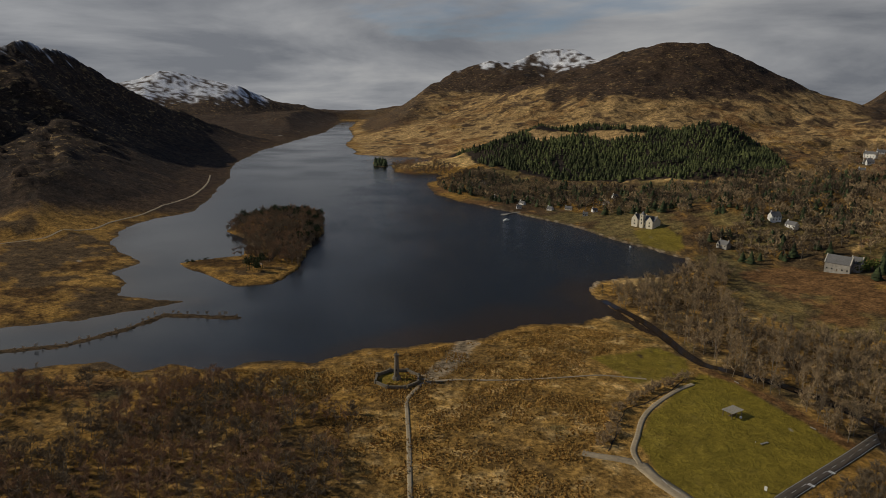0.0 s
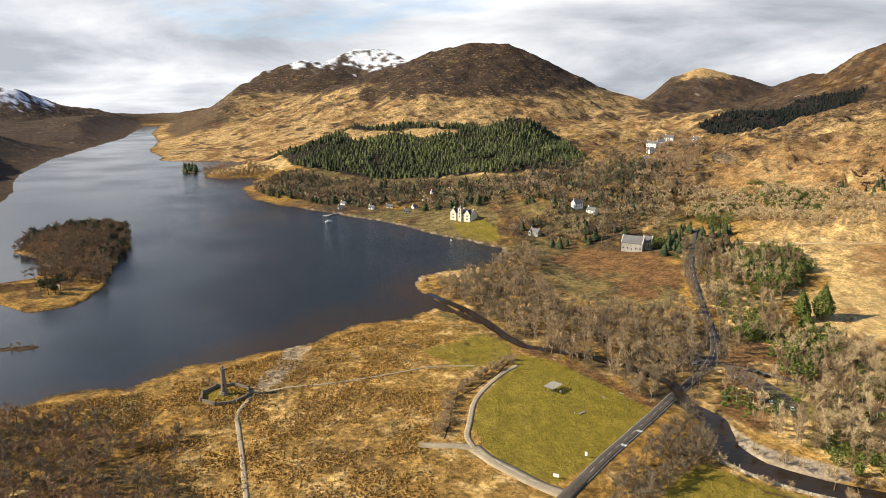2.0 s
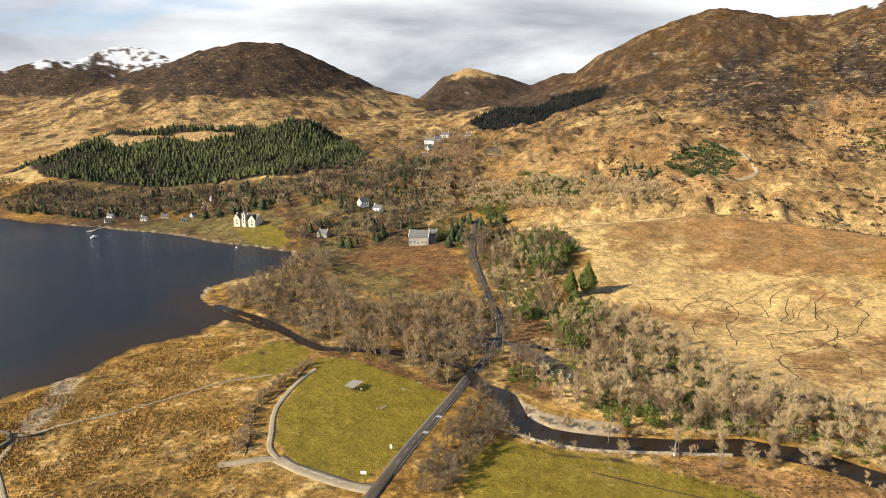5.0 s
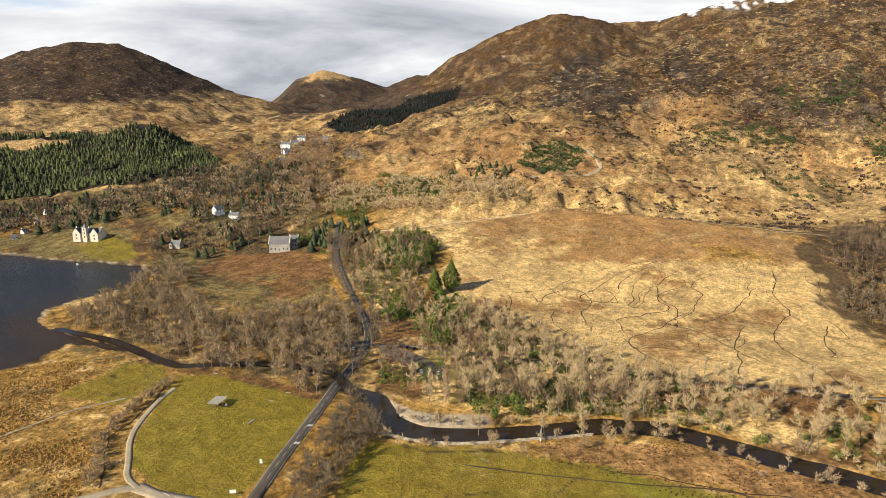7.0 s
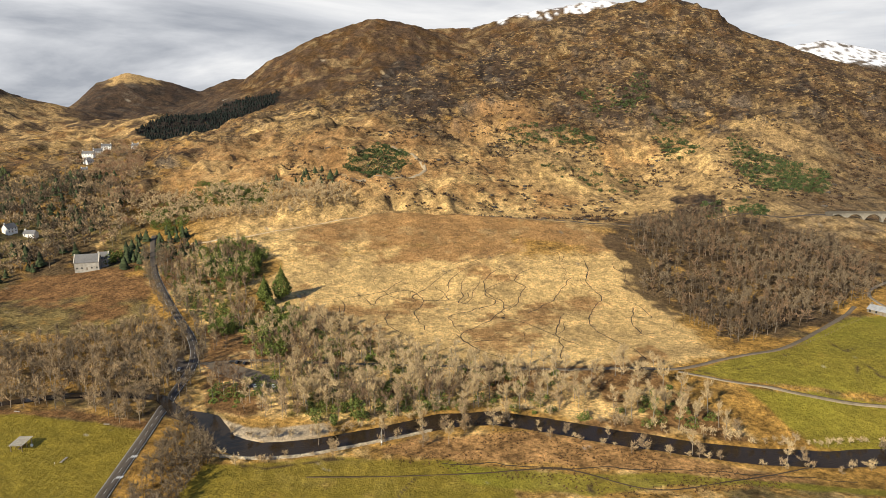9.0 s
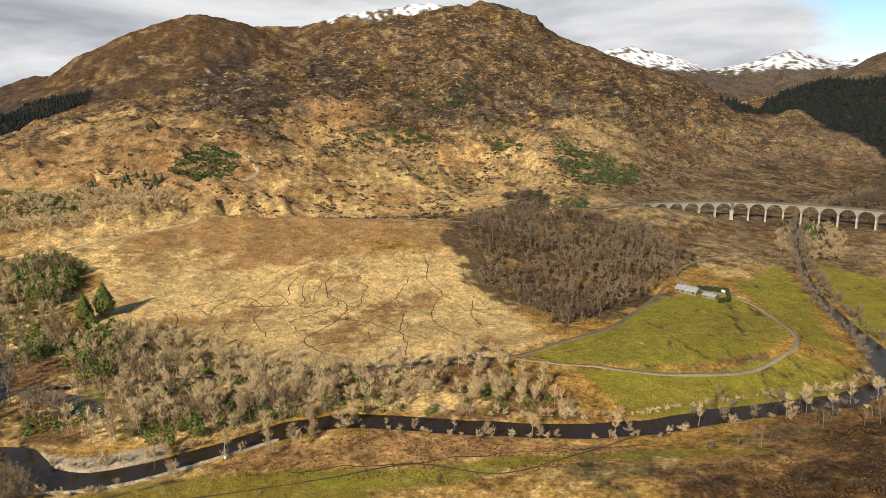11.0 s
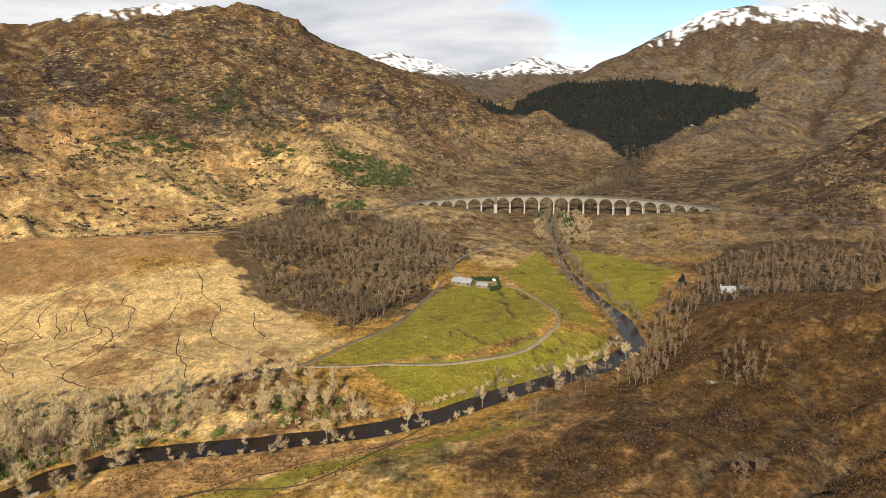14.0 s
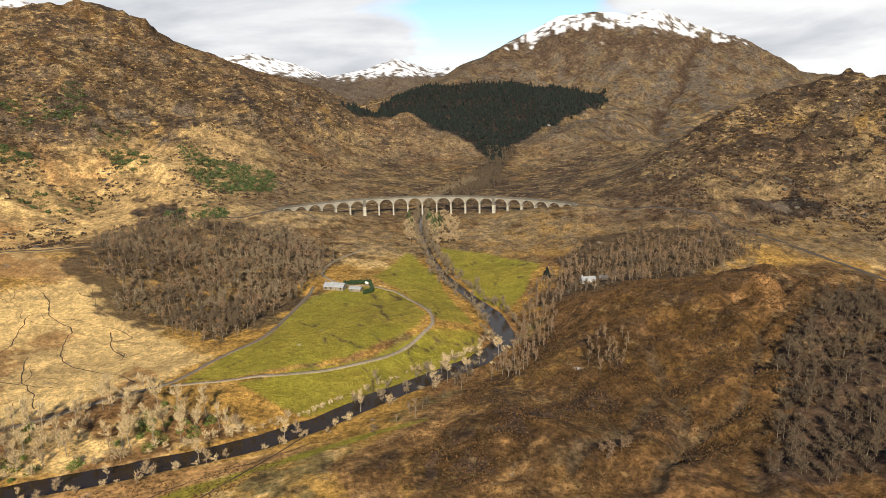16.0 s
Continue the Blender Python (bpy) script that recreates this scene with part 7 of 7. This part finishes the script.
# trees overhanging the road
_d = road_line[48:128:2]
_t = np.gradient(_d[:, :2], axis=0)
_t /= np.linalg.norm(_t, axis=1)[:, None]
_n = np.stack([_t[:, 1], -_t[:, 0]], -1)
pl = np.concatenate([_d[:, :2] + s * _n * rng.uniform(4.4, 7.5, (len(_d), 1)) for s in (-1, 1)])
pl = pl[rng.uniform(0, 1, len(pl)) < 0.9]
pl = np.column_stack([pl, ground_z(pl[:, 0], pl[:, 1])])
plant_bare(rng, T_ROUND + T_SLIM, pl, sizes(len(pl), 1.0, 1.6), M_BARK, M_TWIG_GREY, "leafless trees overhanging both verges of the road")

# evergreen shrubs among the trees, juniper on the hill
for outline, sp, thin, mod, lab in ((W_ROAD, 6.0, 0.38, T_SHRUB, "glossy rhododendron thickets below bare trees"), (W_RIVER, 7.5, 0.46, T_SHRUB, "rhododendron clumps along the river wood"),
                                    ([(400, 430), (445, 470), (430, 510), (390, 480)], 4, 0.1, T_SHRUB, "dense evergreen thicket beside the hump"),
                                    ([(470, 700), (520, 690), (600, 600), (560, 580), (500, 640)], 5, 0.25, T_SHRUB, "evergreen scrub on the golden ridge"),
                                    ([(726, 600), (793, 600), (812, 560), (770, 525), (724, 522), (685, 540), (690, 570)], 6.5, 0.0, T_JUNIPER, "fenced patch of young evergreens on the hillside"),
                                    ([(1190, 396), (1244, 420), (1280, 363), (1225, 333), (1175, 360)], 8, 0.1, T_JUNIPER, "dark juniper on the crags"),
                                    ([(1215, 469), (1225, 446), (1182, 395), (1152, 403)], 8, 0.15, T_JUNIPER, "juniper along a shelf of the crags"),
                                    ([(1027, 519), (1066, 481), (1029, 440), (987, 483)], 8, 0.2, T_JUNIPER, "juniper on a rocky knuckle"),
                                    ([(1054, 454), (1117, 413), (1060, 357), (1017, 411)], 8, 0.25, T_JUNIPER, "juniper scattered over rocky slopes"),
                                    ([(1139, 303), (1175, 272), (1076, 211), (1048, 260)], 8, 0.2, T_JUNIPER, "juniper below the crags"),
                                    ([(1156, 196), (1123, 144), (1119, 50), (1015, 44), (945, 107), (1024, 165)], 8, 0.15, T_JUNIPER, "green scrub along a gully"),
                                    ([(960, 420), (1020, 330), (960, 250), (900, 300), (880, 400)], 15, 0.4, T_JUNIPER, "single junipers on the stony lower slope"),
                                    ([(1171, 323), (1239, 279), (1205, 263), (1157, 304)], 9, 0.2, T_JUNIPER, "junipers on a stony shelf"),
                                    ([(558, 710), (596, 690), (574, 608), (552, 572), (528, 586), (528, 636)], 4.4, 0.05, T_SHRUB, "evergreen thicket on the ridge behind the hump"),
                                    ([(858, 167), (894, 106), (824, 86), (797, 154)], 8, 0.25, T_JUNIPER, "green scrub above the railway")):
    pl = scatter(rng, outline, sp, thin, 35, 331)
    plant("evergreen_scrub", mod, pl, sizes(len(pl), 0.7, 1.5), rng, M_JUNIPER if mod is T_JUNIPER else M_LEAF, lab, "shrubs")

T_EVER = []
for _h in (9.0, 11.5, 7.0):
    _v, _f = leafy(rng, _h * 0.34, _h * 0.5, 200, 0.7, 1.0)
    _s = Soup()
    _s.add(_v, _f)
    _s.add(*cone_between((0, 0, -0.5), (0, 0, _h * 0.5), 0.25, 0.12, 5))
    T_EVER.append(_s.arrays())
for outline, sp, lab in (([(426, 530), (458, 510), (435, 458), (395, 430), (372, 440), (380, 480)], 7.5, "evergreen oaks and pines on the hump's brow"),
                         ([(478, 681), (505, 651), (453, 588), (443, 632)], 9.0, "evergreens between church and ridge"),
                         ([(360, 385), (357, 359), (300, 303), (286, 312), (330, 360)], 9.0, "evergreens below the cypresses and behind the car park"),
                         ([(395, 470), (430, 512), (455, 515), (450, 478), (420, 445), (380, 422), (373, 441)], 6.0, "broad evergreen grove at the edge of the hump"),
                         ([(330, 340), (352, 372), (366, 366), (352, 330), (335, 310)], 6.5, "tall evergreens below the cypresses"),
                         ([(300, 372), (318, 400), (330, 396), (312, 360)], 7.5, "evergreens behind the car park"),
                         ([(372, 590), (395, 600), (400, 640), (372, 625)], 9.0, "evergreens beside the church"),
                         ([(225, 215), (262, 205), (285, 185), (300, 200), (262, 235), (235, 240)], 14.0, "rounded evergreens over the river bank")):
    pl = scatter(rng, outline, sp, 0.12, 25, 335)
    plant("evergreen_grove", T_EVER, pl, sizes(len(pl), 0.7, 1.25), rng, M_LEAF, lab, "trees")

pl = scatter(rng, [(2, 1361), (-17, 1395), (-53, 1371), (-94, 1412), (-114, 1537), (-70, 1560), (-20, 1500), (40, 1430)], 8.0, 0.1, 40, 347, edge=5)
plant_mixed(rng, T_FAR, pl, sizes(len(pl), 0.8, 1.3), ((M_BARK, M_TWIG_RUSSET, "russet"), (M_BARK, M_TWIG_GREY, "grey-brown")), "leafless scrub on the low tongue of land")
pl = scatter(rng, [(-156, 1605), (-130, 1605), (-118, 1510), (-146, 1510)], 7.0, 0.0, 40, 348)
plant("spruce_group", T_SPRUCE[:4], pl, sizes(len(pl), 0.8, 1.3), rng, M_PINE, "dark conifers on the islet off the far shore", "trees")

# island
pl = scatter(rng, ISLE, 6.2, 0.12, 30, 341, keep=lambda x, y, z: (y + 0.5 * x > 562))
plant_mixed(rng, T_ROUND, pl, sizes(len(pl), 0.8, 1.5), ((M_BARK, M_TWIG_RUSSET, "russet"), (M_BARK, M_TWIG_GREY, "grey-brown"), (M_BARK, M_TWIG_RED, "reddish")), "leafless scrub covering the island")
T_PINE = []
for _h in (11, 13, 9):
    _v, _f = leafy(rng, 3.3, 3.4, 170, 0.7)
    _v = _v + np.array([0, 0, _h - 5.6])
    _s = Soup()
    _s.add(_v, _f)
    _s.add(*cone_between((0, 0, -0.5), (0, 0, _h - 1), 0.3, 0.12, 5))
    T_PINE.append(_s.arrays())
pl = np.concatenate([scatter(rng, [(-252, 815), (-240, 885), (-154, 885), (-138, 815), (-165, 830), (-215, 830)], 7.6, 0.22, 22, 343),
                     scatter(rng, [(-160, 800), (-140, 800), (-134, 720), (-150, 720)], 10, 0.25, 22, 344),
                     scatter(rng, [(-178, 610), (-165, 600), (-160, 620), (-172, 628)], 6, 0.0, 22, 346)])
plant("scots_pine_group", T_PINE, pl, sizes(len(pl), 0.75, 1.3), rng, M_PINE, "dark Scots pines along the island's crown", "trees")
pl = scatter(rng, [(-252, 630), (-228, 662), (-222, 655), (-246, 626)], 4, 0.0, 30, 345)
plant("island_scrub", T_SHRUB, pl, sizes(len(pl), 0.5, 0.9), rng, M_SPRUCE, "dark low scrub on the island's spit", "shrubs")
_d = smooth_line(SPIT, 6)
pl = np.column_stack([_d[:, 0] + rng.normal(0, 1, len(_d)), _d[:, 1] + rng.normal(0, 1, len(_d)), np.full(len(_d), 0.2)])
plant_bare(rng, T_BUSH, pl, sizes(len(pl), 0.4, 0.8), M_BARK, M_TWIG, "thin bare shrubs along the shingle spit")


_d = smooth_line([(146, 379), (130, 364), (112, 350), (97, 333), (87, 310), (78, 294)], 0.9)
pl = np.column_stack([_d[:, 0] + rng.normal(-2.0, 1.5, len(_d)), _d[:, 1] + rng.normal(2.0, 1.5, len(_d))])
pl = np.column_stack([pl, ground_z(pl[:, 0], pl[:, 1])])
plant_bare(rng, T_BUSH, pl, sizes(len(pl), 0.5, 1.0), M_BARK, M_TWIG, "low bare scrub along the field ditch")


pl = []
for x, y, z in smooth_line(RIVER[9:24], 2.5):
    for side, chance in ((1, 0.55), (-1, 0.22)):
        if rng.uniform() < chance:
            pl.append((x + side * (8.5 + abs(rng.normal(0, 2.5))), y + side * (3.0 + abs(rng.normal(0, 2.5)))))
pl = np.array(pl)
pl = np.column_stack([pl, ground_z(pl[:, 0], pl[:, 1])])
pl = pl[seg_dist(pl[:, 0], pl[:, 1], RIVER)[0] > 7.2]
plant_mixed(rng, T_BUSH, pl, sizes(len(pl), 0.5, 1.3), ((M_BARK, M_TWIG_PALE, "pale"), (M_BARK, M_TWIG, "brown")), "low bare scrub fringing the river banks")


# ---- single trees ----
def tree_thing(name, model, bark, twig, label, group):
    root = new(name)
    tagged(root, label, "tree", group)
    part_data("trunk", mesh_from("trunk", *model[0], bark), root)
    part_data("crown", mesh_from("crown", *model[1], twig), root)
    return root


rng = np.random.default_rng(11)
bank = []
for k, (x, y, z) in enumerate(smooth_line(RIVER[11:23], 5)):
    if rng.uniform() < 0.36:
        bank.append((x + rng.normal(0, 6) - 5, y + rng.normal(0, 6) - 9))
BEND = [(250, 187), (261, 184), (247, 170), (256, 167), (266, 164), (255, 154), (269, 153), (285, 158), (278, 146), (292, 149), (292, 141), (300, 137), (270, 197), (276, 185), (285, 181), (288, 170), (298, 163), (308, 154), (279, 227), (269, 211), (317, 144), (314, 134)]
bank += [(x + rng.normal(0, 2), y + rng.normal(0, 2)) for x, y in BEND if seg_dist(np.array([x]), np.array([y]), RIVER)[0][0] > 7.5]
pl = scatter(rng, W_RIVER, 9.5, 0.1, 40, 351, keep=off_tarmac)
spots = [(float(a), float(b)) for a, b in bank] + [(float(a), float(b)) for a, b, _ in pl]
sets = [("birch_tree", bare_tree(rng, 13, 2.2, 420, True, 0.05), M_BIRCH, M_TWIG_PALE, "slender pale birch, leafless, near the river"),
        ("birch_tree", bare_tree(rng, 11.5, 2.6, 420, True, 0.05), M_BIRCH, M_TWIG_PALE, "slender birch with pale bare twigs"),
        ("oak_tree", bare_tree(rng, 9.5, 4.0, 560, False, 0.055), M_BARK, M_TWIG_PALE, "spreading leafless oak with lichened twigs"),
        ("alder_tree", bare_tree(rng, 8, 2.9, 440, False, 0.052), M_BARK, M_TWIG, "small leafless alder by the water")]
protos = []
for nm, mod, bark, tw, lab in sets:
    protos.append(tree_thing(nm, mod, bark, tw, lab, "riverside trees"))
used = [False] * len(protos)
for k, (x, y) in enumerate(spots):
    i = int(rng.integers(0, 4)) if k >= len(bank) - len(BEND) else (3 if k % 3 else 0)
    sc = rng.uniform(0.45, 1.5) if k < len(bank) - len(BEND) else rng.uniform(1.0, 1.6)
    m = at_ground(x, y, rng.uniform(0, 360))
    if not used[i]:
        used[i] = True
        protos[i].matrix_world = m
    else:
        ob = copy_thing(protos[i], m)
        ob.scale = (sc, sc, sc)


def cypress(x, y, h, r):
    root = new("cypress_tree")
    root.matrix_world = at_ground(x, y)
    tagged(root, "tall dark evergreen cypress standing alone on the slope", "tree", "cypresses")
    v, f = leafy(rng, r, h * 0.52, 3200, 0.8, 1.0, 0.6)
    v[:, :2] *= np.clip(1.5 - 1.4 * v[:, 2:3] / h, 0.08, 1.0)
    part_data("crown", mesh_from("crown", v, f, M_LEAF), root)
    part_data("trunk", mesh_from("trunk", *cone_between((0, 0, -0.5), (0, 0, h * 0.6), 0.4, 0.15, 6), M_BARK), root)


cypress(378, 382, 27, 7.4)
cypress(364, 386, 23, 6.2)
cypress(356, 372, 14, 5.2)

lone = new("spruce_tree")
lone.matrix_world = at_ground(522, -187)
tagged(lone, "single dark spruce at the edge of the pasture", "tree")
part_data("crown", mesh_from("crown", *spruce(rng, 11.0, 7, 11), M_SPRUCE_SHADED), lone)
part_data("trunk", mesh_from("trunk", *cone_between((0, 0, -0.5), (0, 0, 7.0), 0.3, 0.1, 6), M_BARK), lone)

# ---- tussocks of dead grass ----
rng = np.random.default_rng(19)


def tussocks(outline, spacing, tall, label, col, seed):
    pl = scatter(rng, outline, spacing, 0.42, 14, seed)
    n = len(pl)
    s = Soup()
    for k in range(3):
        a = rng.uniform(0, 2 * np.pi, n)
        w = rng.uniform(0.35, 0.75, n)
        h = tall * rng.uniform(0.5, 1.3, n)
        off = rng.normal(0, 0.25, (n, 2))
        b = pl + np.column_stack([off, np.full(n, -0.15)])
        e = np.column_stack([np.cos(a) * w, np.sin(a) * w, np.zeros(n)])
        tip = b + np.column_stack([rng.normal(0, 0.4, (n, 2)), h])
        s.add(np.stack([b - e, b + e, tip], 1).reshape(-1, 3), np.arange(3 * n).reshape(-1, 3))
    v, f = s.arrays()
    tagged(new("grass_tussocks", mesh_from("grass_tussocks", v, f, col)), label, "grass", kind="stuff")


M_STRAW = plain("straw_grass", (0.38, 0.225, 0.062), 0.95, 0.3, 0.3, random_tint=0.2)
# bracken brown, darkened in the colour for the shaded knoll
M_BRACKEN = plain("dead_bracken_shaded", (0.085, 0.046, 0.018), 0.95, 0.3, 0.3, random_tint=0.4)
tussocks([(-220, 380), (-70, 385), (30, 440), (90, 470), (140, 440), (90, 405), (90, 330), (70, 290), (60, 230), (-40, 225), (-60, 330)], 1.5, 1.0, "pale tussocks of dead moor grass on wet ground", M_STRAW, 401)
tussocks([(280, -30), (330, -70), (400, -130), (450, -175), (480, -260), (450, -360), (330, -330), (220, -180), (220, -60)], 1.9, 0.9, "rust-brown dead bracken covering the knoll", M_BRACKEN, 403)
tussocks([(225, 190), (250, 178), (290, 130), (300, 60), (300, 0), (255, 60), (240, 130)], 2.0, 0.7, "rust bracken along the river bank", M_BRACKEN, 405)


# ---- crags and heather on the hills ----
def lump(rng, r):
    bm = bmesh.new()
    bmesh.ops.create_icosphere(bm, subdivisions=1, radius=r)
    v = np.array([p.co[:] for p in bm.verts])
    f = np.array([[q.index for q in p.verts] for p in bm.faces])
    bm.free()
    v = v * rng.uniform(0.65, 1.3, (len(v), 1)) * np.array([1.2, 1.0, 0.62])
    return v, f


M_ROCK = plain("grey_crag", (0.075, 0.066, 0.055), 0.95, 0.4, 0.25, bump=0.3, random_tint=0.25)
M_HEATHER = plain("dark_heather", (0.055, 0.034, 0.021), 0.95, 0.3, 0.3, random_tint=0.45)
rng = np.random.default_rng(23)
T_ROCK = [lump(rng, r) for r in (1.6, 2.4, 3.4)]
T_HEATH = [leafy(rng, r, r * 0.4, 14, 1.3, 0.3) for r in (2.5, 4.0)]
SLOPE_MAIN = [(640, 700), (900, 720), (1200, 700), (1430, 420), (1480, 100), (1350, -120), (900, 60), (800, 180), (700, 330), (640, 500)]
SLOPE_EAST = [(560, -420), (640, -360), (740, -330), (900, -420), (1000, -600), (760, -820), (520, -600)]
KNOLL = [(300, -60), (400, -150), (470, -260), (470, -420), (330, -420), (220, -200)]
for outline, sp, thin, mods, lo, hi, mat, nm, lab in (
        (SLOPE_MAIN, 15, 0.66, T_ROCK, 0.35, 1.1, M_ROCK, "crag_rocks", "grey rock outcrops over the hillside"),
        (SLOPE_EAST, 10, 0.62, T_ROCK, 0.35, 1.0, M_ROCK, "crag_rocks", "grey rock outcrops on the eastern slope"),
        (SLOPE_MAIN, 9.5, 0.56, T_HEATH, 0.5, 1.4, M_HEATHER, "heather_clumps", "dark heather clumps over the hillside"),
        (SLOPE_EAST, 8, 0.40, T_HEATH, 0.6, 1.3, M_HEATHER, "heather_clumps", "dark heather clumps on the eastern slope"),
        (KNOLL, 5, 0.52, T_HEATH, 0.2, 0.5, M_HEATHER, "heather_clumps", "low heather on the bracken knoll")):
    pl = scatter(rng, outline, sp, thin, 45, 411)
    plant(nm, mods, pl, rng.uniform(lo, hi, len(pl)), rng, mat, lab, "rocks" if mat is M_ROCK else "shrubs")
